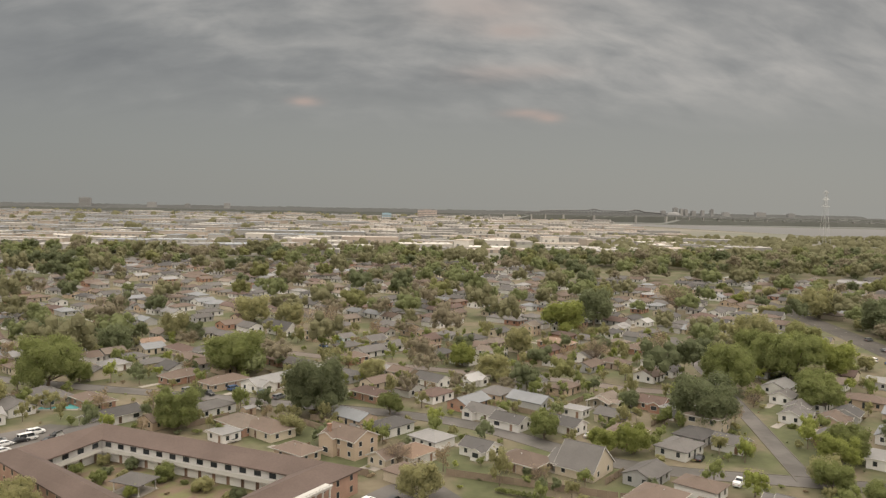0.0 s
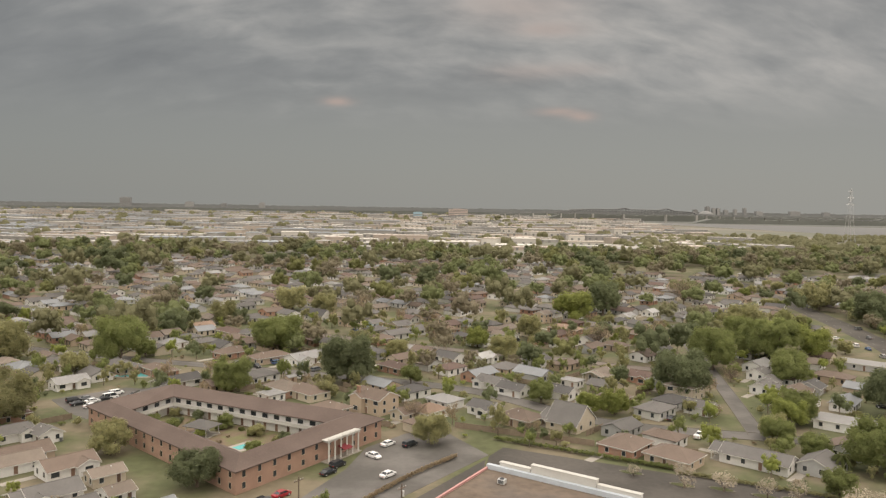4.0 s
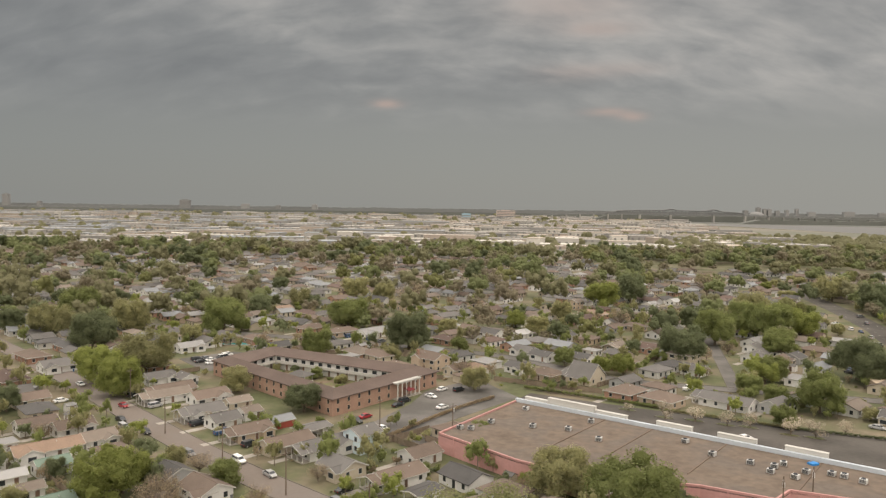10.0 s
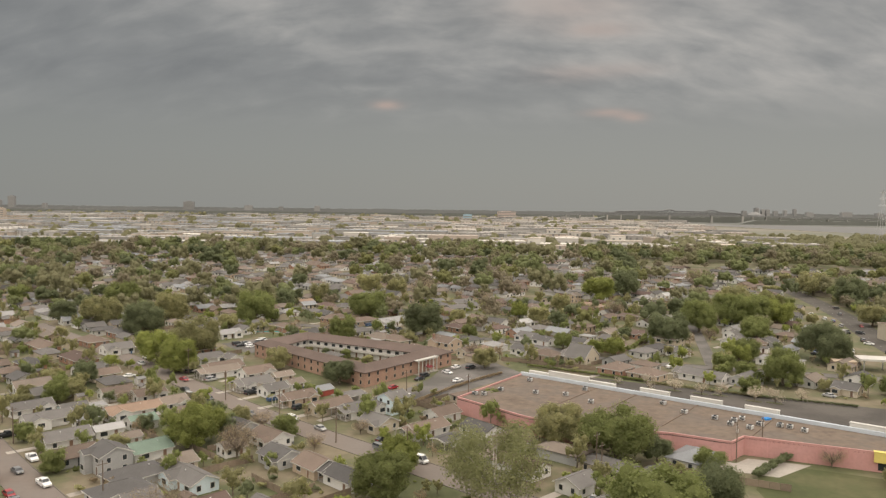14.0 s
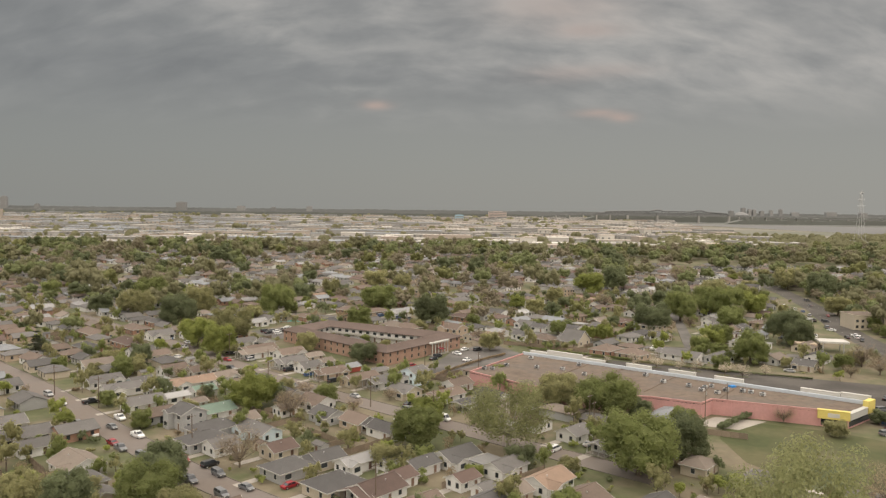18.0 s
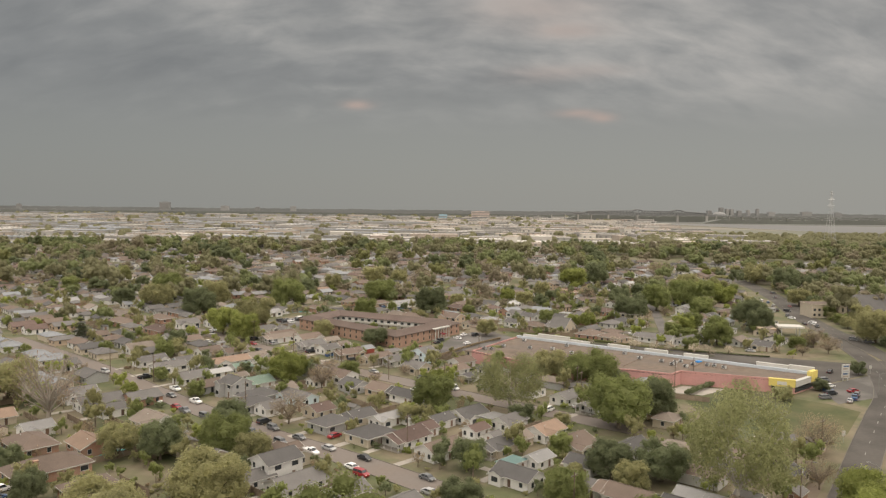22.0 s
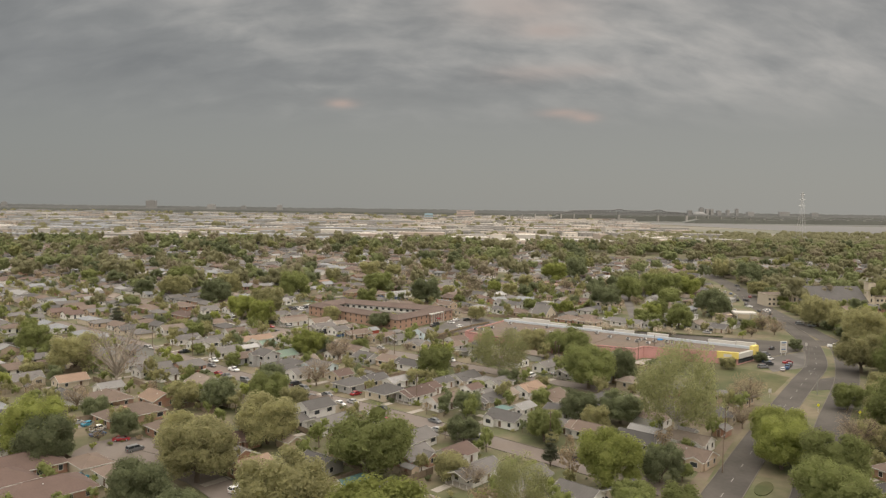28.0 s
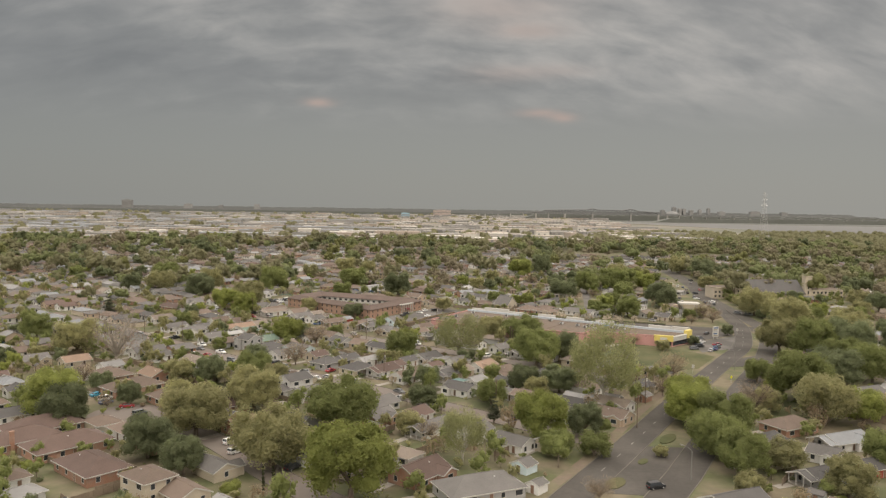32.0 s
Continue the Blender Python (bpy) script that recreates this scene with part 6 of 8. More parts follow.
car("sedan", "black", 189.6, 350.0, 58)
car("pickup", "white", 190.2, 344.8, 58)
car("suv", "gray", 197.6, 367.2, 58)
car("suv", "red", 310.9, 719.2, 76)
car("sedan", "black", 299.7, 663.2, 76)
car("suv", "gray", 212.1, 375.9, 76)
car("sedan", "blue", 230.0, 441.1, 76)
car("suv", "black", 209.0, 334.4, -110)
for kind_, colour_, x_, y_ in (("suv", "black", -98.0, 347.0), ("sedan", "gray", -95.0, 349.6), ("sedan", "white", -91.9, 346.6), ("sedan", "black", -89.0, 349.6), ("suv", "white", -88.0, 357.0), ("sedan", "black", -80.8, 354.6)):
    car(kind_, colour_, x_, y_, 40)


# ---- the rest of the suburb ----
FILL = random.Random(23)


def line_gap(px, py, pts):
    best = 1e9
    for a, b in zip(pts, pts[1:]):
        ax, ay, bx, by = *a, *b
        t = max(0, min(1, ((px - ax) * (bx - ax) + (py - ay) * (by - ay)) / ((bx - ax) ** 2 + (by - ay) ** 2)))
        best = min(best, math.hypot(px - ax - t * (bx - ax), py - ay - t * (by - ay)))
    return best


OPEN = [(188, 300, 17), (190, 330, 21), (197, 362, 20), (207, 398, 20), (217, 432, 18), (230, 472, 17), (244, 520, 15), (168, 330, 12), (-41, 302, 48), (-91, 349, 16), (18, 278, 31), (66, 234, 43), (102, 198, 36), (96, 156, 27), (66, 270, 31), (114, 234, 36), (150, 216, 28), (150, 182, 24), (122, 168, 22), (92, 150, 28), (168, 258, 16)]
ROADS = [(p, w) for p, w in STREETS.values()] + [(MAIN_LEFT, 13.5), (MAIN_RIGHT, 13.5), (MAIN_FAR, 15)]


def free_for(px, py, r, trees_too=False):
    if any(math.hypot(px - a, py - b) < c for a, b, c in OPEN):
        return False
    if any(line_gap(px, py, p) < w / 2 + r for p, w in ROADS):
        return False
    if any(abs(px - a) < 30 and math.hypot(px - a, py - b) < c + r for a, b, c in HOUSES):
        return False
    return True


def in_sight(px, py, margin=25):
    return any(abs((px - ex) - (py - ey) * lean) < (py - ey) * 0.6 + margin for ex, ey, lean in ((-27, -182, 0.088), (0, 0, 0.0), (5, 132, 0.096))) and py > -70


ROOF_MIX = ["gray", "gray", "gray", "brown", "brown", "brown", "dark", "dark", "redbrown", "tan", "gray", "pale", "metal"]
WALL_MIX = ["white", "white", "white", "white", "gray", "cream", "tan", "brick", "pale", "cream"]


FAR_SOLIDS = {}


def far_house(px, py, turn, w, d, wall, roof, hip):
    """a distant house: walls, roof and its dark openings; those far off are joined by roof colour."""
    HOUSES.append((px, py, max(w, d) * 0.5))
    ws, rs, ts = (hip_solids if hip else gable_solids)(w, d, 2.6, d / 2 * 0.42, 0.5)
    s = Solid()
    s.add(ws.v, ws.f, 0)
    s.add(rs.v, rs.f, 1)
    for i in range(3):
        u = (i - 1) * w / 3.2
        s.box(u - 0.5, u + 0.5, -d / 2 - 0.04, -d / 2 + 0.05, 0.9 if i != 1 else 0.1, 2.2, 2)
    for u in (-d / 4, d / 4):
        s.box(-w / 2 - 0.04, -w / 2 + 0.05, u - 0.5, u + 0.5, 0.9, 2.2, 2)
    m = pose(px, py, 0, 0, 0, turn)
    big = FAR_SOLIDS.setdefault((wall, roof), Solid())
    k = len(big.v)
    big.v += [tuple(m @ Vector(p)) for p in s.v]
    big.f += [tuple(i + k for i in q) for q in s.f]
    big.m += s.m


def fill_houses():
    for i in range(-72, 83):
        for j in range(-13, 77):
            u, v = i * 14.2 + FILL.uniform(-1.5, 1.5), j * 19.5 + (4.0 if j % 2 else 0) + FILL.uniform(-1.5, 1.5)
            px, py = (u + v) * 0.7071, (v - u) * 0.7071
            if not in_sight(px, py) or py > 960 or py < -70:
                continue
            limit = 960 if px < 170 else 800
            if py > limit or FILL.random() < (0.1 if py < 500 else 0.22):
                continue
            if px > 72 + (py + 60) * 0.35 and py < 620 and FILL.random() < 0.6:
                continue
            w, d = FILL.uniform(9, 13.5), FILL.uniform(7, 9)
            if not free_for(px, py, w * 0.48 + 0.6):
                continue
            turn = FILL.choice((-45, 45, 45, 135)) + FILL.uniform(-4, 4)
            hip = FILL.random() < 0.4
            wall, roof = FILL.choice(WALL_MIX), FILL.choice(ROOF_MIX)
            if py < 150:
                house(px, py, turn, w, d, 1, wall, roof, "hip" if hip else "gable", full=False)
            else:
                far_house(px, py, turn, w, d, wall, roof, hip)


fill_houses()
for (wall, roof), big in FAR_SOLIDS.items():
    solid_thing("distant_houses", big, (WALL[wall], ROOF[roof], GLASS), "distant %s houses with %s roofs among trees" % (WORD_WALL[wall], WORD_ROOF[roof]), "houses", kind="stuff")


def fill_trees():
    count = 0
    kinds = "DDGGGOOOOBBYG"
    lows = {}
    for k in "DGYOB":
        for q in range(3):
            r_ = random.Random(q + ord(k))
            lows[k, q] = leaf_cloud(r_, 17, 30, 0.062, 0.9, 0.8 if k != "B" else 0.6, spread=0.74)
    bulk = {k: ([], []) for k in "DGYOB"}
    for i in range(15000):
        py = FILL.uniform(-50, 1060) if i % 3 else FILL.uniform(400, 1060)
        px = FILL.uniform(-780, 820)
        if not in_sight(px, py, 15):
            continue
        side = px > 90 + (py + 40) * 0.36
        n = noise.noise(Vector((px * 0.011, py * 0.011, 3.0))) + 0.5 * noise.noise(Vector((px * 0.03, py * 0.03, 9.0)))
        if py < 400:
            dense = 0.24 if px > -130 else 0.32
            if 10 < px < 200 and 300 < py < 400:
                dense = 0.5
        else:
            dense = 0.27 if py < 850 else 0.75
        if side:
            dense = 0.7
        if px < -0.3 * py - 40 and py > 420:
            dense = 0.7
        if FILL.random() > dense * (0.62 + 1.9 * n):
            continue
        r = 4.6 + 5.4 * FILL.random() ** 1.4 if side or py > 400 else (2.2 + 4.6 * FILL.random() ** 1.6) * 0.9
        if any(abs(px - a) < 20 and math.hypot(px - a, py - b) < (c + r) * 0.56 for a, b, c in PLANTED):
            continue
        if any(math.hypot(px - a, py - b) < c + r * 0.5 for a, b, c in OPEN) or any(line_gap(px, py, p) < w / 2 + r * 0.45 for p, w in ROADS):
            continue
        if any(abs(px - a) < 14 and math.hypot(px - a, py - b) < c * 0.7 + r * 0.5 for a, b, c in HOUSES):
            continue
        k = FILL.choice(kinds)
        if py < 330 and count < 190:
            tree(k, px, py, r, fine=py < 280)
            count += 1
        else:
            PLANTED.append((px, py, r))
            v, f = lows[k, FILL.randrange(3)]
            V, F_ = bulk[k]
            a, o = FILL.uniform(0, 6.28), len(V)
            c_, s_, hz = math.cos(a) * r, math.sin(a) * r, FILL.uniform(0.95, 1.25)
            V.extend((px + x * c_ - y * s_, py + x * s_ + y * c_, (z + 1.1) * r * hz) for x, y, z in v)
            F_.extend(tuple(t + o for t in q) for q in f)
    for k, (V, F_) in bulk.items():
        if V:
            solid_thing("distant_trees", mesh_of("distant_trees", V, F_, [HAZED_LEAF[k]]), None, "distant %s trees among the roofs" % dict(D="dark green", G="green", Y="yellow-green", O="olive", B="brownish")[k], "trees", kind="stuff")


fill_trees()


def avenue_trees():
    for pts, wide, side, kinds, step, y0, y1 in ((MAIN_RIGHT, 8.8, -1, "GODGO", 8.0, 60, 300), (MAIN_FAR, 14.5, -1, "GOOD", 13.0, 300, 720), (MAIN_FAR, 14.5, 1, "OGGO", 15.0, 560, 720)):
        last = None
        for x, y in offsets(smooth_line(pts, 3.0), side * (wide / 2 + 7.0)):
            if not y0 < y < y1 or (last and math.dist(last, (x, y)) < step):
                continue
            last = (x, y)
            r = FILL.uniform(3.6, 5.6)
            if any(math.hypot(x - a, y - b) < (c + r) * 0.6 for a, b, c in PLANTED) or any(math.hypot(x - a, y - b) < c * 0.7 + r * 0.4 for a, b, c in HOUSES) or min(line_gap(x, y, p) - w / 2 for p, w in ROADS) < 2.0:
                continue
            tree(FILL.choice(kinds), x + FILL.uniform(-1.5, 1.5), y + FILL.uniform(-1.5, 1.5), r)


avenue_trees()


def yard_trees():
    """slender young trees and tall shrubs that crowd the back yards, too many to count."""
    kinds = "DGGGOOOBY"
    shapes = {}
    for k in set(kinds):
        for q in range(3):
            shapes[k, q] = leaf_cloud(random.Random(ord(k) * 5 + q), 9, 34, 0.085, 1.0, 0.72 if k != "B" else 0.3, spread=0.66, low=-0.6)
    bulk = {k: ([], [], []) for k in "DGOBY"}
    made = 0
    for i in range(16000):
        px, py = FILL.uniform(-330, 330), FILL.uniform(-40, 520)
        r = 1.5 + 2.3 * FILL.random() ** 1.7
        if made >= 1500 or not in_sight(px, py, 0) or any(math.hypot(px - a, py - b) < c for a, b, c in OPEN) or any(line_gap(px, py, p) < w / 2 + r * 0.7 + 0.5 for p, w in ROADS):
            continue
        if any(abs(px - a) < 14 and math.hypot(px - a, py - b) < c * 0.8 + r * 0.45 for a, b, c in HOUSES) or any(abs(px - a) < 12 and math.hypot(px - a, py - b) < (c + r) * 0.6 for a, b, c in PLANTED):
            continue
        made += 1
        PLANTED.append((px, py, r * 0.8))
        k = FILL.choice(kinds)
        v, f = shapes[k, FILL.randrange(3)]
        V, F_, M = bulk[k]
        a, o, hz = FILL.uniform(0, 6.28), len(V), r * FILL.uniform(0.9, 1.4)
        c_, s_ = math.cos(a) * r, math.sin(a) * r
        V.extend((px + x * c_ - y * s_, py + x * s_ + y * c_, (z + 1.15) * hz) for x, y, z in v)
        F_.extend(tuple(t + o for t in q) for q in f)
        M.extend([0] * len(f))
        st = Solid().tube([(px, py, -0.1), (px, py, hz * 0.9)], [r * 0.06, r * 0.035], 5)
        o = len(V)
        V.extend(st.v)
        F_.extend(tuple(t + o for t in q) for q in st.f)
        M.extend([1] * len(st.f))
    for k, (V, F_, M) in bulk.items():
        solid_thing("yard_trees", mesh_of("yard_trees", V, F_, [LEAF[k], BARK], M), None, "small %s trees crowding the back yards" % dict(D="dark green", G="green", Y="yellow-green", O="olive", B="brownish")[k], "trees", kind="stuff")


yard_trees()


def fill_bushes():
    made = 0
    for i in range(4000):
        px, py = FILL.uniform(-190, 150), FILL.uniform(-10, 380)
        r = FILL.uniform(0.7, 1.9)
        if made >= 70 or not in_sight(px, py, 0) or any(math.hypot(px - a, py - b) < c for a, b, c in OPEN) or any(line_gap(px, py, p) < w / 2 + r + 0.5 for p, w in ROADS):
            continue
        near = min(math.hypot(px - a, py - b) - c for a, b, c in HOUSES)
        if near < 0.6 + r * 0.6 or near > 7 or any(math.hypot(px - a, py - b) < (c + r) * 0.6 for a, b, c in PLANTED):
            continue
        bush(FILL.choice("DGGOOBY"), px, py, r)
        made += 1


fill_bushes()

for k_, x_, y_, r_ in (("G", -44.0, 317.2, 2.4), ("O", -37.5, 295.5, 1.9), ("G", -29.8, 298.6, 1.8), ("O", -26.5, 307.0, 2.1), ("G", -34.5, 311.5, 1.9), ("D", -58.0, 323.0, 2.3), ("O", -53.5, 321.0, 2.1),
                       ("B", -62.0, 318.0, 1.5), ("O", -54.0, 306.5, 1.1), ("B", -42.0, 304.5, 1.0), ("D", -22.0, 303.5, 1.4), ("B", -40.5, 309.5, 0.9), ("G", -38.0, 315.5, 1.4), ("B", -60.0, 312.5, 1.2), ("G", -46.5, 297.0, 1.2), ("O", -31.0, 288.0, 1.6), ("G", -26.0, 292.0, 1.5), ("D", -35.5, 287.5, 1.3), ("B", -21.0, 298.5, 1.2)):
    bush(k_, x_, y_, r_)


def fill_shrubs():
    """low planting and clumps along fences and behind the houses, too many to count."""
    kinds = "DGOOBY"
    shapes = {k: leaf_cloud(random.Random(ord(k) * 3), 4, 12, 0.17, 0.8, -0.85, low=0.0) for k in kinds}
    bulk = {k: ([], []) for k in kinds}
    made = 0
    for i in range(9000):
        px, py = FILL.uniform(-260, 200), FILL.uniform(-40, 480)
        r = 0.5 + 1.5 * FILL.random() ** 2
        if made >= 1500 or not in_sight(px, py, 0) or any(math.hypot(px - a, py - b) < c for a, b, c in OPEN) or any(line_gap(px, py, p) < w / 2 + r + 1.0 for p, w in ROADS):
            continue
        near = min(math.hypot(px - a, py - b) - c for a, b, c in HOUSES)
        if near < 0.4 + r * 0.5 or near > 12:
            continue
        made += 1
        k = FILL.choice(kinds)
        v, f = shapes[k]
        V, F_ = bulk[k]
        a, o, hz = FILL.uniform(0, 6.28), len(V), r * FILL.uniform(0.7, 1.3)
        c_, s_ = math.cos(a) * r, math.sin(a) * r
        V.extend((px + x * c_ - y * s_, py + x * s_ + y * c_, (z + 0.55) * hz) for x, y, z in v)
        F_.extend(tuple(t + o for t in q) for q in f)
    for k, (V, F_) in bulk.items():
        solid_thing("garden_shrubs", mesh_of("garden_shrubs", V, F_, [LEAF[k]]), None, "low %s shrubs in the back yards" % dict(D="dark green", G="green", Y="yellow-green", O="olive", B="brownish")[k], "shrubs", kind="stuff")


fill_shrubs()


# ---- industrial belt, river and horizon ----
# gray-blue (index 5) also carries cloud shade on the left-hand blocks
PALE = [mat("warehouse_%d" % i, c, 0.7, 0.2, 0.2, 0.02, 0.15, bump=0.0) for i, c in enumerate([(0.5, 0.475, 0.43), (0.38, 0.36, 0.33), (0.3, 0.29, 0.27), (0.4, 0.345, 0.29), (0.2, 0.195, 0.185), (0.27, 0.288, 0.303), (0.46, 0.4, 0.35)])]
INDUSTRIAL = mat("industrial_ground", (0.21, 0.19, 0.16), 0.95, 0.0, 0.02, 0.004, 0.35, second=(0.13, 0.132, 0.1), bump=0.0)
# dark woods, lightened: the gray of distance haze is in their colour
FAR_WOOD = mat("hazed_dark_woods", (0.125, 0.13, 0.117), 0.95, 0.0, 0.02, 0.004, 0.2, bump=0.0)
RIVER = mat("river_water", (0.085, 0.084, 0.078), 0.5, 0.0, 0.01, 0.002, 0.1, bump=0.0, spec=0.4)
slab("industrial_ground", [(-1700, 1040), (260, 1040), (420, 960), (1000, 1150), (1150, 1700), (820, 2500), (700, 3500), (-2700, 3500)], INDUSTRIAL, "pale dusty ground of the industrial belt", 0.1, "ground")


FAR_SHEDS = Solid()


def warehouse(px, py, w, d, h, k, turn):
    s = Solid().box(-w / 2, w / 2, -d / 2, d / 2, 0, h, 0)
    s.box(-w / 2 - 0.5, w / 2 + 0.5, -d / 2 - 0.5, d / 2 + 0.5, h, h + 0.8, 1)
    for i in range(int(w / 12)):
        u = -w / 2 + 6 + i * 12
        s.box(u - 2, u + 2, -d / 2 - 0.2, -d / 2, 0, 4, 2)
        s.box(u - 1.5, u + 1.5, -2, 2, h + 0.8, h + 1.8, 0)
    if py > 1500:
        m, k0 = pose(px, py, 0, 0, 0, turn), len(FAR_SHEDS.v)
        FAR_SHEDS.v += [tuple(m @ Vector(p)) for p in s.v]
        FAR_SHEDS.f += [tuple(i + k0 for i in q) for q in s.f]
        FAR_SHEDS.m += [((k + 1) % 4 if k not in (4, 5) else 2, k, 4)[i] for i in s.m]
        return
    solid_thing("warehouse", s, (PALE[(k + 1) % 4 if k not in (4, 5) else 2], PALE[k], PALE[4]), "long low pale warehouse with a flat roof", "warehouse", "warehouses", m=pose(px, py, 0, 0, 0, turn))


def industry():
    r = random.Random(77)
    y_ = 1075.0
    while y_ < 3450:
        half = y_ * 0.6
        x_ = -half - 60
        deep = r.uniform(26, 46) * (1 + (y_ - 1000) / 4000)
        while x_ < min(half * 0.7, 480 + (y_ - 1000) * 0.2):
            w = (16 + 85 * r.random() ** 2.0) * (1 + (y_ - 900) / 3500)
            # left blocks: real gray roofs, with cloud shade also put into the colour
            gray = noise.noise(Vector((x_ * 0.0016, y_ * 0.0016, 5.0))) * 0.35 - x_ / y_ > 0.12
            if gray and r.random() < 0.3:
                w *= 2.2
            if r.random() < 0.72 and x_ > -2100:
                k = r.choice((1, 2, 4, 5, 5, 5, 2, 0) if gray else (0, 0, 1, 3, 3, 0, 1, 2, 6, 4))
                warehouse(x_ + w / 2, y_ + r.uniform(-12, 12), w * 0.9, deep * r.uniform(0.5, 0.95), 4 + 6 * r.random() ** 2, k, r.choice((-9, -9, -9, 4, 14, -24)) + r.uniform(-4, 4))
            x_ += w + r.choice((3, 6, 10, 18, 34))
        y_ += deep + r.uniform(14, 34)
    V, F_ = [], []
    for k in range(430):
        py = 1060 + 2500 * r.random() ** 1.5
        px = r.uniform(-0.65, 0.6) * py
        if py > 1600 and px > 0.28 * py:
            continue
        for q in range(r.randrange(1, 4)):
            o, rad = len(V), r.uniform(3.5, 7.5) * (1 + py / 5000)
            cx, cy = px + r.uniform(-14, 14), py + r.uniform(-6, 6)
            ring = [(math.cos(a) * rad * r.uniform(0.8, 1.1), math.sin(a) * rad * r.uniform(0.8, 1.1)) for a in np.linspace(0, 6.283, 7)[:-1]]
            V += [(cx + a, cy + b, 0.3) for a, b in ring] + [(cx + a * 0.95, cy + b * 0.95, rad * 0.7) for a, b in ring] + [(cx + a * 0.5, cy + b * 0.5, rad * r.uniform(1.0, 1.35)) for a, b in ring]
            F_ += [(o + lev * 6 + i, o + lev * 6 + (i + 1) % 6, o + lev * 6 + 6 + (i + 1) % 6, o + lev * 6 + 6 + i) for lev in (0, 1) for i in range(6)] + [tuple(o + 12 + i for i in range(6))]
    for k in range(2100):
        py = r.uniform(860, 1700)
        px = py * r.uniform(0.3, 0.9)
        if noise.noise(Vector((px * 0.008, py * 0.008, 7.0))) < -0.12:
            continue
        if px - 330 < (1000 - py) * 0.3 and py < 1000:
            continue
        o, rad = len(V), r.uniform(4, 9)
        ring = [(math.cos(a) * rad * r.uniform(0.8, 1.1), math.sin(a) * rad * r.uniform(0.8, 1.1)) for a in np.linspace(0, 6.283, 7)[:-1]]
        V += [(px + a, py + b, 0.3) for a, b in ring] + [(px + a * 0.95, py + b * 0.95, rad * 0.7) for a, b in ring] + [(px + a * 0.5, py + b * 0.5, rad * r.uniform(1.0, 1.3)) for a, b in ring]
        F_ += [(o + lev * 6 + i, o + lev * 6 + (i + 1) % 6, o + lev * 6 + 6 + (i + 1) % 6, o + lev * 6 + 6 + i) for lev in (0, 1) for i in range(6)] + [tuple(o + 12 + i for i in range(6))]
    solid_thing("scattered_trees", mesh_of("scattered_trees", V, F_, [HAZED_LEAF["O"]]), None, "olive scattered trees between the warehouses", "trees", kind="stuff")


industry()
solid_thing("distant_warehouses", FAR_SHEDS, tuple(PALE), "distant pale warehouses towards the horizon", "warehouses", kind="stuff")
slab("river", [(740, 2830), (1460, 2560), (3300, 2250), (3300, 1450), (1500, 1700), (1080, 1880), (900, 2450)], RIVER, "wide gray brown river", 0.16, "water")
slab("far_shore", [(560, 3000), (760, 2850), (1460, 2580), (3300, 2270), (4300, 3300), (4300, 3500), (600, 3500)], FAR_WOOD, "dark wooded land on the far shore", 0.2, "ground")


def wood_belt(name, y_, x0, x1, base, top, material, label, seed):
    r = random.Random(seed)
    n = int((x1 - x0) / 14)
    V, F_ = [], []
    for i in range(n + 1):
        px = x0 + (x1 - x0) * i / n
        z = (top * (0.86 + 0.14 * r.random()) + 2.0 * noise.noise(Vector((px * 0.004, seed, 0)))) * min(1.0, i / 5, (n - i) / 5)
        V += [(px, y_, base), (px, y_, z), (px, y_ + 60, z * 0.9), (px, y_ + 60, base)]
    for i in range(n):
        a, b = i * 4, i * 4 + 4
        F_ += [(a, b, b + 1, a + 1), (a + 1, b + 1, b + 2, a + 2), (a + 2, b + 2, b + 3, a + 3)]
    solid_thing(name, mesh_of(name, V, F_, [material]), None, label, "woods", kind="stuff")


# base colour carries the haze over the farthest woods and plain
HAZE_WOOD = mat("haze_tinted_woods", (0.16, 0.165, 0.16), 0.95, 0.0, 0.01, 0.003, 0.12, bump=0.0)
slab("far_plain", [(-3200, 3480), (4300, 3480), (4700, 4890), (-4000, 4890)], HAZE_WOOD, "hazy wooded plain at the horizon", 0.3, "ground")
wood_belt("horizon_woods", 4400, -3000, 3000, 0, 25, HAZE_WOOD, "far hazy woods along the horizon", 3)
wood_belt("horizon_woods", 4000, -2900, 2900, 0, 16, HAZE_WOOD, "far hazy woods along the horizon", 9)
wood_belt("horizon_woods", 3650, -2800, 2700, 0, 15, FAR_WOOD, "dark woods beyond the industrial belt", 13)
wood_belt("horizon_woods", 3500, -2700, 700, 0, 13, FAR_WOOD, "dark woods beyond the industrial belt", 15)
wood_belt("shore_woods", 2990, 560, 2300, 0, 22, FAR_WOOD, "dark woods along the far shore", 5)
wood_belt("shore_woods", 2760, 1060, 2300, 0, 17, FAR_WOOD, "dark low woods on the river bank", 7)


def far_block(name, px, py, w, d, h, label, c, category="building"):
    s = Solid().box(-w / 2, w / 2, -d / 2, d / 2, 0, h).box(-w / 4, w / 4, -d / 4, d / 4, h, h * 1.06)
    for i in range(int(h / 7)):
        s.box(-w / 2 + 1, w / 2 - 1, -d / 2 - 0.4, -d / 2, 3 + i * 7, 6 + i * 7, 1)
    solid_thing(name, s, (c, PALE[4]), label, category, m=pose(px, py, 0))


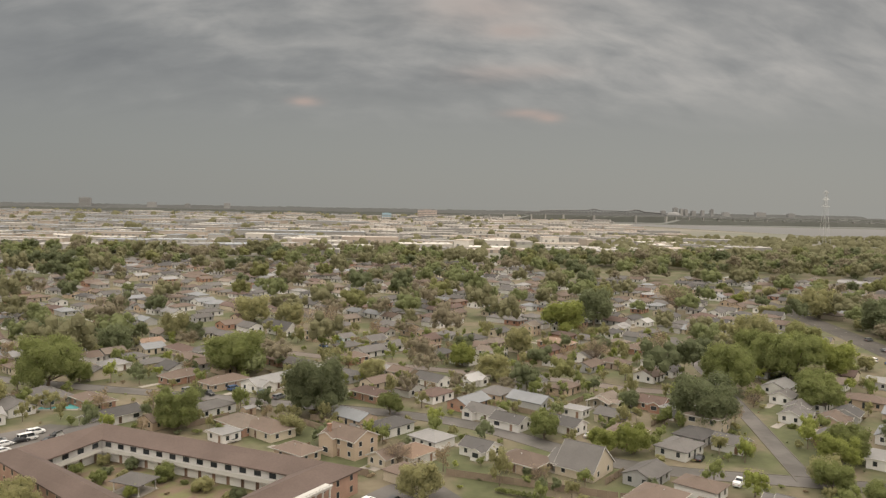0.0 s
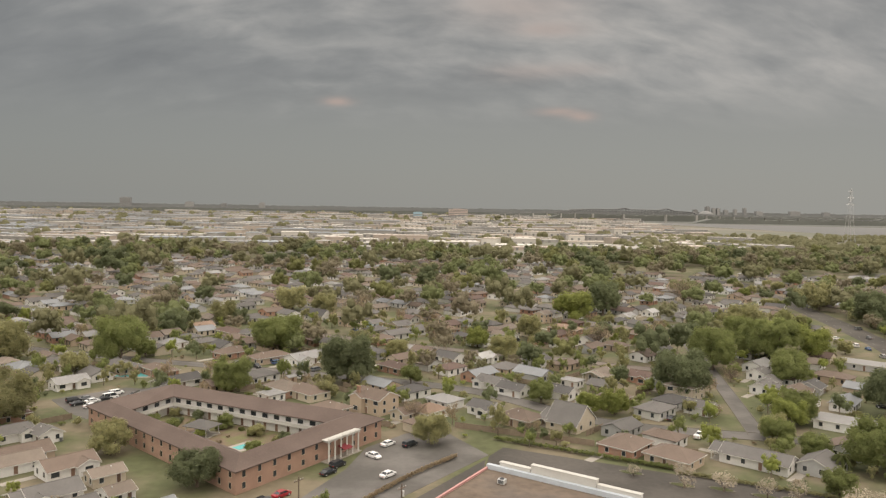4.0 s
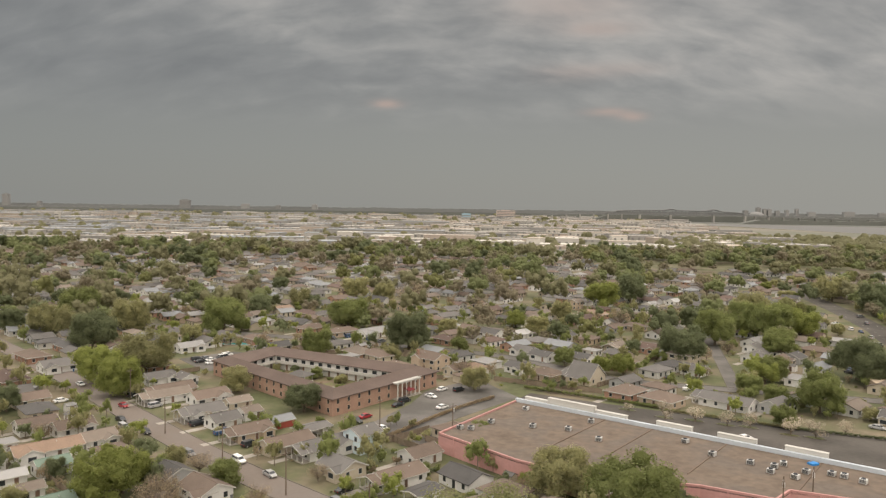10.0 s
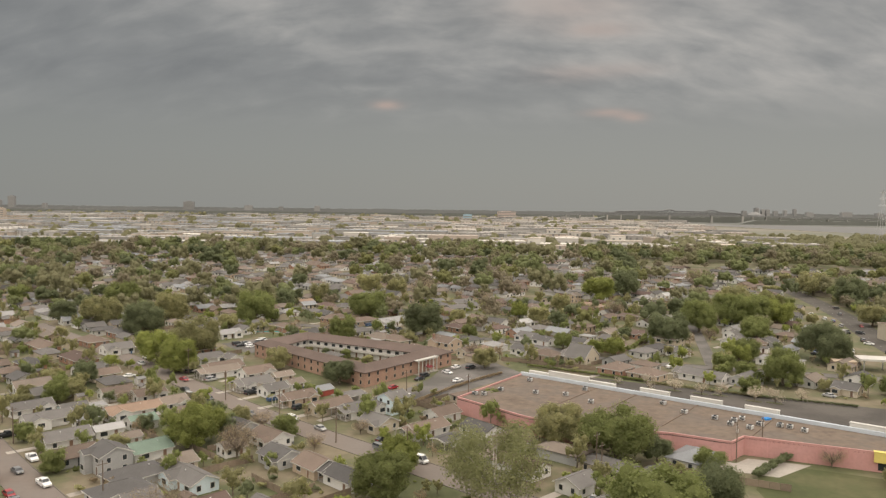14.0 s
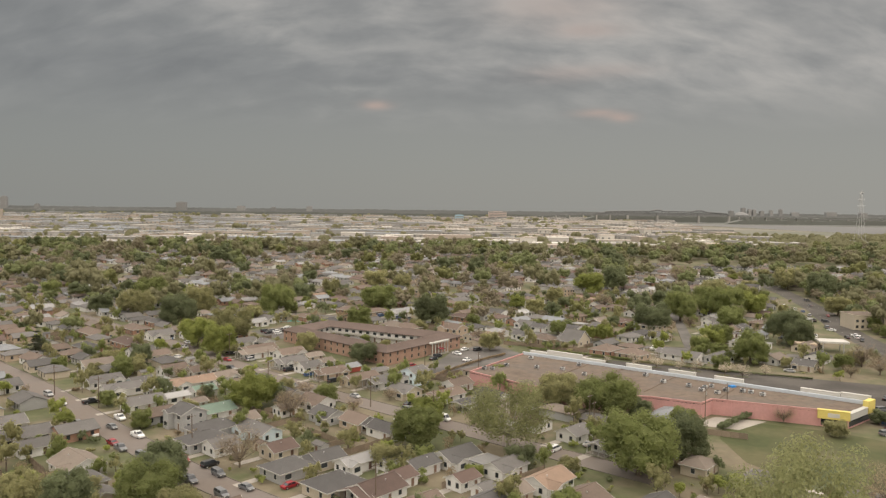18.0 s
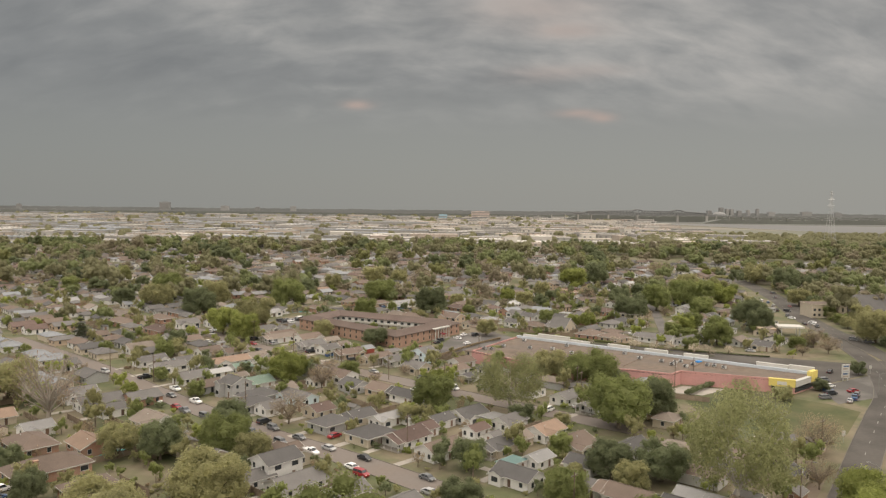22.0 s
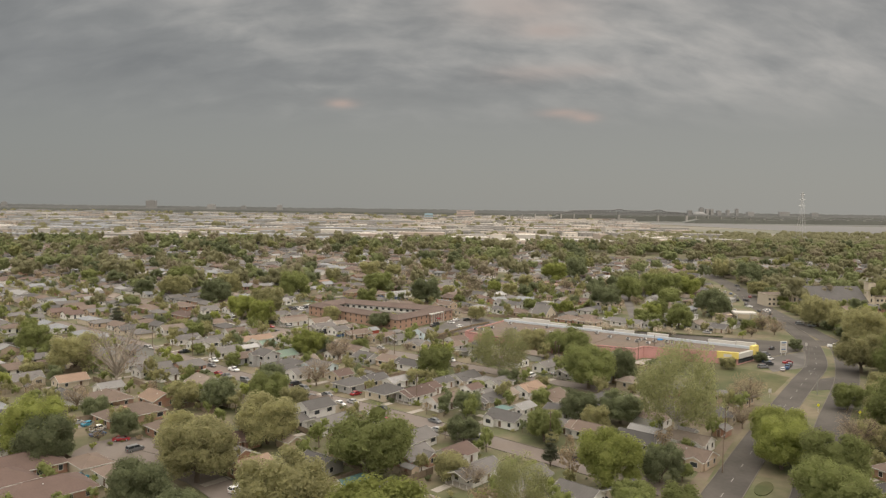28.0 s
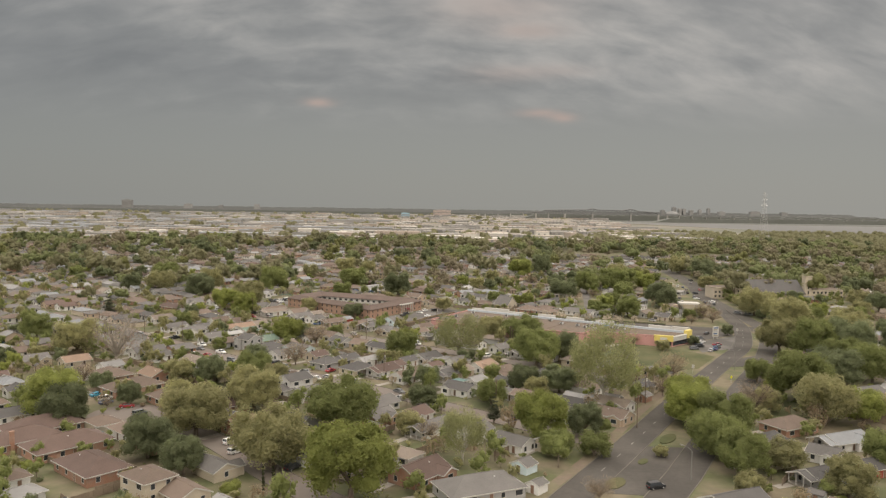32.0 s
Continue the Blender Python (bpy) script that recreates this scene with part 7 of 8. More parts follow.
# tower blocks and dome: gray set near the sky's, haze put into the colour
HAZE = mat("hazed_concrete", (0.22, 0.22, 0.214), 0.9, 0.1, 0.02, 0.01, 0.1, bump=0.0)
far_block("hotel", 275, 3400, 80, 30, 29, "long pinkish hotel block on the horizon", mat("pink_render", (0.42, 0.35, 0.31), 0.9, 0.02, 0.05, 0.02, 0.1, bump=0.0))
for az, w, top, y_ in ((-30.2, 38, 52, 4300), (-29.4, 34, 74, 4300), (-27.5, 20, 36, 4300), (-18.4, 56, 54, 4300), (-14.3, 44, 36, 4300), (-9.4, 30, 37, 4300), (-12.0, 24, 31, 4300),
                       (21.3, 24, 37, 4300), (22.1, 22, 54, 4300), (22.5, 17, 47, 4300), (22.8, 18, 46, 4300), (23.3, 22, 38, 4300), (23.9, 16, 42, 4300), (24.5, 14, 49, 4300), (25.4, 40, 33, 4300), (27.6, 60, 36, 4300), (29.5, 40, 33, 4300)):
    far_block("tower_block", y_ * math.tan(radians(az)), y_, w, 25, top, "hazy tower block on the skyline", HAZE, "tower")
far_block("office_block", -1420, 2450, 26, 18, 33, "pale office block beyond the industrial belt", PALE[3])
far_block("water_tank", -1010, 2050, 11, 11, 25, "pale square water tower among warehouses", PALE[0], "water tower")
far_block("process_tower", 92, 3050, 34, 14, 20, "pale blue plant building among warehouses", mat("pale_blue_cladding", (0.25, 0.36, 0.42), 0.7, 0.05, 0.05, 0.02, 0.1, bump=0.0))
solid_thing("stadium", Solid().tube([(0, 0, 0), (0, 0, 18), (0, 0, 27), (0, 0, 32)], [38, 38, 26, 7], 20), HAZE, "domed stadium in haze gray on the skyline", "stadium", m=pose(4200 * math.tan(radians(22.0)), 4200, 0))


TRUSS_STEEL = mat("truss_steel", (0.15, 0.152, 0.15), 0.8, 0.02, 0.05, 0.02, 0.1, bump=0.0)


def truss_bridge():
    """a cantilever truss over the river between long viaduct approaches."""
    th = thing("truss_bridge", "long gray steel cantilever truss bridge on concrete piers", "bridge", pose(0, 0, 0))
    y_ = 2900

    def deck(x):
        return float(np.interp(x, [150, 330, 560, 1130, 1500, 2300], [7, 20, 30, 30, 20, 17]))

    s, n = Solid(), 140
    for i in range(n):
        a, b = 150 + 2150 * i / n, 150 + 2150 * (i + 1) / n
        za, zb = deck(a), deck(b)
        p = [(a, y_ - 7, za), (b, y_ - 7, zb), (b, y_ + 7, zb), (a, y_ + 7, za)]
        s.add(p + [(q[0], q[1], q[2] - 2.6) for q in p], [(0, 1, 2, 3), (0, 4, 5, 1), (2, 6, 7, 3), (7, 6, 5, 4)])
    part("deck", s, TRUSS_STEEL, th)
    piers = (735, 850, 1010, 1127)

    def top(x):
        hump = max(math.exp(-((x - p) / 38.0) ** 2) for p in piers[1:3])
        mid = 0.7 if 640 < x < 1127 else 0.3 if 590 < x <= 640 else 0
        return deck(x) + 20 * max(hump * 0.95, mid * math.sin(math.pi * min(1, max(0, (x - 590) / 537.0))) ** 0.3 if 590 < x < 1127 else 0)

    t, step = Solid(), 537 / 44.0
    for i in range(44):
        a, b = 590 + i * step, 590 + (i + 1) * step
        for yy in (y_ - 6, y_ + 6):
            t.tube([(a, yy, top(a)), (b, yy, top(b))], [1.7, 1.7], 4)
            t.tube([(a, yy, deck(a)), (b, yy, top(b))], [0.9, 0.9], 4)
            t.tube([(b, yy, deck(b)), (b, yy, top(b))], [0.8, 0.8], 4)
    part("truss", t, TRUSS_STEEL, th)
    for x in piers + (1165, 1215, 1270, 1330, 1390, 1450) + tuple(range(1520, 2290, 70)) + tuple(range(200, 720, 52)):
        part("pier", Solid().box(-3.2 if x in piers else -1.6, 3.2 if x in piers else 1.6, -6, 6, 0, deck(x) - 2.6), PALE[2], th, at=pose(x, y_, 0))


truss_bridge()


def pylon(px, py, h):
    th = thing("power_pylon", "tall gray lattice power pylon", "pylon", pose(px, py, 0))
    s = Solid()
    lev = [(z, 7 * (1 - z) ** 1.3 + 1.0) for z in np.linspace(0, 1, 9)]
    for (z0, a), (z1, b) in zip(lev, lev[1:]):
        for sx, sy in ((-1, -1), (1, -1), (1, 1), (-1, 1)):
            s.tube([(sx * a, sy * a, z0 * h), (sx * b, sy * b, z1 * h)], [0.2, 0.2], 4)
            s.tube([(sx * a, sy * a, z0 * h), (-sy * b, sx * b, z1 * h)], [0.1, 0.1], 4)
    part("lattice", s, STEEL, th)
    for z in (0.72, 0.84, 0.95):
        part("crossarm", Solid().tube([(-11 * (1.4 - z), 0, z * h), (11 * (1.4 - z), 0, z * h)], [0.3, 0.3], 4).tube([(-11 * (1.4 - z), 0, z * h), (0, 0, z * h + 3)], [0.15, 0.15], 4).tube([(11 * (1.4 - z), 0, z * h), (0, 0, z * h + 3)], [0.15, 0.15], 4), STEEL, th)


pylon(770, 1345, 98)


# ---- along the avenue ----
def church():
    th = thing("church", "large church with a dark gray roof between two pale square towers", "church", pose(270.7, 381.0, 0, 0, 0, -2))
    w_, r_, t_ = gable_solids(47, 28, 4.5, 9.0, 0.8)
    part("nave_wall", w_, WALL["cream"], th)
    part("roof", r_, ROOF["dark"], th)
    for x, h in ((-26.8, 18.6), (26.8, 17.4)):
        s = Solid().box(-2.6, 2.6, -2.6, 2.6, 0, h).box(-2.8, 2.8, -2.8, 2.8, h - 0.6, h)
        tw = part("tower", s, WALL["cream"], th, "pale square tower", at=pose(x, -10, 0))
        for z in (4, 8, 12):
            part("slot", Solid().box(-0.5, 0.5, -2.68, -2.6, z, z + 2.4), GLASS, tw)
    part("cross", Solid().box(-0.15, 0.15, -0.15, 0.15, 21, 24.5).box(-0.9, 0.9, -0.15, 0.15, 23.2, 23.5), STEEL, th, at=pose(-26.8, -10, -2.4))
    for x, w, h in ((-38, 15, 8.0), (42, 24, 7.0)):
        an = part("annex", Solid().box(-w / 2, w / 2, -8, 8, 0, h).box(-w / 2 - 0.3, w / 2 + 0.3, -8.3, 8.3, h, h + 0.4), WALL["cream"], th, "pale flat-roofed annex", at=pose(x, -4, 0))
        part("flat_roof", Solid().box(-w / 2, w / 2, -8, 8, h + 0.4, h + 0.46), FLAT_ROOF, an)
        for i in range(int(w / 3)):
            for z in (1.2, 4.4):
                part("pane", Solid().box(i * 3 - w / 2 + 0.9, i * 3 - w / 2 + 2.3, -8.06, -8.0, z, z + 1.5), GLASS, an)


church()


def fuel_station():
    th = thing("fuel_canopy", "white flat canopy on posts beside a tan kiosk", "canopy", pose(179, 307, 0, 0, 0, -12))
    part("canopy_roof", Solid().box(-6.5, 6.5, -4.5, 4.5, 4.6, 5.4), TRIM, th)
    for a in (-4.5, 4.5):
        for b in (-3, 3):
            part("post", Solid().box(-0.2, 0.2, -0.2, 0.2, 0, 4.6), STEEL, th, at=pose(a, b, 0))
    part("kiosk", Solid().box(-16, -7.5, -4, 4, 0, 3.6).box(-16.3, -7.2, -4.3, 4.3, 3.6, 3.9), WALL["tan"], th)


fuel_station()


def shop_sign():
    th = thing("store_sign", "white roadside sign with rows of panels on two posts", "sign", pose(150, 202, 0, 0, 0, 12))
    for x in (-1.1, 1.1):
        part("post", Solid().box(-0.12, 0.12, -0.12, 0.12, 0, 6.0), STEEL, th, at=pose(x, 0, 0))
    b = part("board", Solid().box(-1.7, 1.7, -0.2, 0.2, 1.2, 6.6), TRIM, th)
    for i, (z, m_) in enumerate(((5.6, CAR_PAINT["blue"]), (4.6, CAR_PAINT["tan"]), (3.6, CAR_PAINT["silver"]), (2.6, CAR_PAINT["blue"]), (1.6, CAR_PAINT["tan"]))):
        part("bar", Solid().box(-1.3, 1.3 - 0.4 * (i % 2), -0.24, -0.2, z, z + 0.55), m_, b)


shop_sign()


def road_sign(x, y, kind):
    th = thing("road_sign", {"warn": "yellow diamond warning sign on a steel post", "stop": "red octagonal sign on a steel post", "board": "white sign board on a post"}[kind], "sign", pose(x, y, 0, 0, 0, SPOTS.uniform(-20, 20)), "road signs")
    part("post", Solid().tube([(0, 0, 0), (0, 0, 2.9)], [0.05, 0.05], 6), STEEL, th)
    if kind == "warn":
        s = Solid().add([(0, -0.06, 1.9), (0.62, -0.06, 2.5), (0, -0.06, 3.1), (-0.62, -0.06, 2.5), (0, -0.03, 1.9), (0.62, -0.03, 2.5), (0, -0.03, 3.1), (-0.62, -0.03, 2.5)], [(0, 1, 2, 3), (7, 6, 5, 4), (0, 4, 5, 1), (1, 5, 6, 2), (2, 6, 7, 3), (3, 7, 4, 0)])
        part("plate", s, mat("sign_yellow", (0.75, 0.72, 0.03), 0.5, 0.0), th)
    elif kind == "stop":
        part("plate", Solid().tube([(0, -0.1, 2.5), (0, -0.06, 2.5)], [0.55, 0.55], 8), WALL["red"], th)
    else:
        part("plate", Solid().box(-0.6, 0.6, -0.1, -0.06, 2.0, 3.4), TRIM, th)


for x, y, k in ((112.5, 105, "warn"), (121.5, 96, "warn"), (180.5, 271, "stop"), (105, 124, "board"), (168, 215, "board"), (128, 118, "board")):
    road_sign(x, y, k)


def utility_pole(x, y, turn, h=10.5, box=False):
    th = thing("utility_pole", "weathered wooden utility pole with a crossarm", "utility pole", pose(x, y, 0, 0, 0, turn), "utility poles")
    part("pole", Solid().tube([(0, 0, -0.2), (0, 0, h)], [0.17, 0.12], 8), WOOD_POLE, th)
    part("crossarm", Solid().box(-1.2, 1.2, -0.07, 0.07, h - 0.9, h - 0.76), WOOD_POLE, th)
    for a in (-1.1, -0.5, 0.5, 1.1):
        part("insulator", Solid().tube([(0, 0, 0), (0, 0, 0.22)], [0.06, 0.04], 6), STEEL, th, at=pose(a, 0, h - 0.76))
    if box:
        part("transformer", Solid().tube([(0.35, 0, h - 2.6), (0.35, 0, h - 1.5)], [0.27, 0.27], 10), STEEL, th)


for x, y, turn, box in ((-51.3, 221.9, 45, True), (-31.1, 202.3, 45, False), (-10.1, 182.9, 45, False), (7.6, 245.1, 45, True), (77.3, 189.9, 60, True), (86.7, 196.2, 60, True), (-100, 284, 45, False), (-13.5, 249.6, 50, False), (-23, 117, 45, True),
                        (38.1, 180.4, 45, False), (-142.7, 214.8, 45, False), (67.5, 75.6, 40, True), (37.7, 172.1, 45, False), (-76, 155, 45, False), (-120, 198, 45, False), (55, 48, 40, False), (92, 112, 40, False), (-75, 247, 45, False), (14, 70, 45, False)):
    utility_pole(x, y, turn, box=box)


LAMP_STEEL = mat("weathered_lamp_steel", (0.2, 0.195, 0.185), 0.6, 0.1, 2.0, 1.0, 0.15)


def street_lamp(x, y, turn):
    th = thing("street_lamp", "tall steel street lamp with a curved arm", "street lamp", pose(x, y, 0, 0, 0, turn), "street lamps")
    part("pole", Solid().tube([(0, 0, 0), (0, 0, 7.5)], [0.11, 0.08], 8), LAMP_STEEL, th)
    a = part("arm", Solid().tube([(0, 0, 7.3), (0.9, 0, 8.1), (2.6, 0, 8.4)], [0.06, 0.05, 0.04], 6), LAMP_STEEL, th)
    part("lamp_head", Solid().box(2.4, 3.3, -0.16, 0.16, 8.33, 8.5).box(2.5, 3.2, -0.12, 0.12, 8.28, 8.33, 1), (LAMP_STEEL, LAMP_GLASS), a)


for x, y, turn in ((53.6, 3, 130), (89, 80, 130), (72, 84, -40), (125, 128, 130), (150, 180, -30), (183.9, 205, 150), (168, 268, 0)):
    street_lamp(x, y, turn)


# ---- yards, lots and small things ----
def hedge(pts, wide, high, kind, label):
    line = smooth_line(pts, wide * 0.75)
    r = random.Random(int(pts[0][0]) + 3)
    v0, f0 = leaf_cloud(r, 6, 34, 0.12, 0.9, 0.9, low=-0.2)
    V, F_ = [], []
    for x, y in line:
        a, k = r.uniform(0, 6.28), len(V)
        c, s = math.cos(a) * wide * 0.62, math.sin(a) * wide * 0.62
        V += [(x + p * c - q * s, y + p * s + q * c, max(0.0, (z + 0.75) * high * 0.62)) for p, q, z in v0]
        F_ += [tuple(i + k for i in t) for t in f0]
    solid_thing("hedge", mesh_of("hedge", V, F_, [LEAF[kind]]), None, label, "hedge")


hedge([(35, 306), (77, 281)], 1.8, 1.6, "G", "clipped green hedge along the rear lot")
hedge([(78, 278), (112, 259)], 1.6, 1.3, "O", "low olive hedge beside the lot")
hedge([(-10, 247), (8, 274.5), (22, 291)], 1.5, 1.4, "B", "reddish brown hedge between the two lots")
hedge([(78, 178), (92, 192)], 2.5, 2.6, "D", "dark green scrub beside the loading yard")

def board_panel():
    """boards side by side, each a little in front of or behind the next, as one connected face with thickness."""
    v, f = [], []
    for i in range(13):
        for k in (0, 1):
            y = 0.012 if (i + k) % 2 else -0.012
            v += [(i * 0.2, y, 0.05), (i * 0.2, y, 1.8 + 0.02 * (i % 3))]
    n = len(v) // 2
    f = [(2 * i, 2 * i + 2, 2 * i + 3, 2 * i + 1) for i in range(n - 1)]
    m = len(v)
    v += [(x, y + 0.03, z) for x, y, z in v]
    f += [tuple(m + i for i in q[::-1]) for q in f] + [(2 * i + 1, 2 * i + 3, m + 2 * i + 3, m + 2 * i + 1) for i in range(n - 1)]
    return mesh_of("fence_panel", v, f, [FENCE_WOOD])


PANEL = board_panel()


def fence(x0, y0, x1, y1):
    L, ang = math.dist((x0, y0), (x1, y1)), math.degrees(math.atan2(y1 - y0, x1 - x0))
    th = thing("fence", "weathered wooden board fence round a yard", "fence", pose(x0, y0, 0, 0, 0, ang), "yard fences")
    for i in range(max(1, int(L / 2.45))):
        part("fence_panel", PANEL, None, th, at=pose(i * 2.45, 0, 0))


for q in ((60.7, 191, 67, 176), (67, 176, 84, 168), (-113, 98, -95, 116), (-104, 122, -88, 108), (-130, 148, -116, 134), (-62, 88, -50, 76), (-50, 76, -40, 88), (-20, 20, -8, 32), (6, 22, 22, 36), (-12, 44, 2, 58),
          (-96, 216, -78, 198), (-66, 170, -50, 186), (-36, 150, -22, 164), (-8, 128, 4, 140), (24, 318, 62, 300), (62, 300, 88, 292), (-22, 330, 6, 318), (-64, 342, -40, 334), (-122, 30, -104, 18), (-90, 18, -76, 4), (14, 92, 30, 108), (34, 62, 44, 72), (-150, 120, -134, 106)):
    fence(*q)


def dumpster(x, y, turn):
    th = thing("dumpster", "dark red steel dumpster with a sloping lid", "dumpster", pose(x, y, 0.05, 0, 0, turn), "dumpsters")
    part("body", Solid().add([(-1, -0.7, 0.1), (1, -0.7, 0.1), (1, 0.7, 0.1), (-1, 0.7, 0.1), (-1.1, -0.85, 1.1), (1.1, -0.85, 1.1), (1.1, 0.8, 1.5), (-1.1, 0.8, 1.5)], [(3, 2, 1, 0), (0, 1, 5, 4), (1, 2, 6, 5), (2, 3, 7, 6), (3, 0, 4, 7), (4, 5, 6, 7)]), mat("dumpster_red", (0.35, 0.03, 0.04), 0.6, 0.1), th)
    for s in (-1, 1):
        part("lid", Solid().add([(s * 0.02, -0.9, 1.13), (s * 1.12, -0.9, 1.13), (s * 1.12, 0.82, 1.55), (s * 0.02, 0.82, 1.55), (s * 0.02, -0.9, 1.19), (s * 1.12, -0.9, 1.19), (s * 1.12, 0.82, 1.61), (s * 0.02, 0.82, 1.61)], [(0, 1, 2, 3), (7, 6, 5, 4), (0, 4, 5, 1), (1, 5, 6, 2), (2, 6, 7, 3), (3, 7, 4, 0)]), RUBBER, th)


dumpster(70.1, 196.8, -25)
dumpster(74.5, 193.6, -20)


def pool(x, y, w, d, turn):
    th = thing("swimming_pool", "turquoise swimming pool with a pale paved rim", "pool", pose(x, y, 0, 0, 0, turn))
    part("rim", Solid().box(-w / 2 - 1.5, w / 2 + 1.5, -d / 2 - 1.5, d / 2 + 1.5, -0.1, 0.06), CONCRETE, th)
    part("water", Solid().box(-w / 2, w / 2, -d / 2, d / 2, -0.1, 0.09), WATER_POOL, th)


pool(-92, 386, 12, 6, 0)
pool(-103, 115, 7, 4, 30)
pool(-34.6, 301.2, 5.2, 3.0, 50)


def trampoline(x, y):
    th = thing("trampoline", "round black trampoline with a pale rim on a lawn", "trampoline", pose(x, y, 0))
    part("mat", Solid().tube([(0, 0, 0.82), (0, 0, 0.86)], [1.9, 1.9], 20), RUBBER, th)
    ring = [(2.1 * math.cos(a * 0.3142), 2.1 * math.sin(a * 0.3142), 0.85) for a in range(21)]
    part("rim", Solid().tube(ring, [0.14] * 21, 6), TRIM, th)
    for k in range(6):
        part("leg", Solid().tube([(2.0 * math.cos(k * 1.047), 2.0 * math.sin(k * 1.047), 0), (2.0 * math.cos(k * 1.047), 2.0 * math.sin(k * 1.047), 0.8)], [0.04, 0.04], 6), STEEL, th)


trampoline(-32.7, 347.9)
COURT = mat("court_surface", (0.08, 0.13, 0.15), 0.8, 0.0, 1.0, 0.1, 0.12)
slab("tennis_court", [(-238, 246), (-196, 196), (-216, 178), (-258, 228)], COURT, "blue green sports court surface", 0.05)


def tub(x, y, m_, label):
    th = thing("garden_bin", label, "bin", pose(x, y, 0, 0, 0, SPOTS.uniform(0, 90)), "bins")
    part("body", Solid().add([(-0.25, -0.25, 0), (0.25, -0.25, 0), (0.25, 0.25, 0), (-0.25, 0.25, 0), (-0.32, -0.32, 1), (0.32, -0.32, 1), (0.32, 0.32, 1), (-0.32, 0.32, 1)], [(3, 2, 1, 0), (0, 1, 5, 4), (1, 2, 6, 5), (2, 3, 7, 6), (3, 0, 4, 7), (4, 5, 6, 7)]), m_, th)
    part("lid", Solid().box(-0.35, 0.35, -0.36, 0.36, 1.0, 1.08), m_, th)


for i, (hx, hy, hr) in enumerate(HOUSES[:30]):
    if i % 2 == 0:
        tub(hx + hr + 0.9, hy - 1.0, CAR_PAINT["gray"] if i % 4 else CAR_PAINT["blue"], "plastic wheeled bin beside a house wall")


# ---- back yards: board fences, sheds and courtyard planting ----
def yard_fence(x, y, turn, length):
    """a run of board fence: posts, two rails and close boards."""
    s = Solid()
    n = int(length / 2.4)
    for i in range(n + 1):
        s.box(i * 2.4 - 0.06, i * 2.4 + 0.06, -0.06, 0.06, 0, 1.95)
    for z in (0.4, 1.5):
        s.box(0, n * 2.4, 0.06, 0.1, z, z + 0.09)
    for i in range(n * 6):
        h = 1.8 + 0.05 * ((i * 7) % 3)
        s.box(i * 0.4 + 0.02, i * 0.4 + 0.38, 0.1, 0.125, 0.05, h)
    solid_thing("board_fence", s, FENCE_WOOD, "weathered gray brown board fence between back yards", "fence", "board fences", m=pose(x, y, 0, 0, 0, turn))


def garden_shed(x, y, turn, w, d, wall, roof):
    th = thing("garden_shed", "small %s garden shed with a low gable roof" % WORD_WALL[wall], "shed", pose(x, y, 0, 0, 0, turn), "garden sheds")
    a, b, c = gable_solids(w, d, 2.2, d * 0.22, 0.2)
    part("wall", a, WALL[wall], th)
    part("roof", b, ROOF[roof], th)
    part("door", Solid().box(-0.5, 0.5, -d / 2 - 0.05, -d / 2 + 0.02, 0.05, 1.95), DOOR, th)


YARD = random.Random(41)


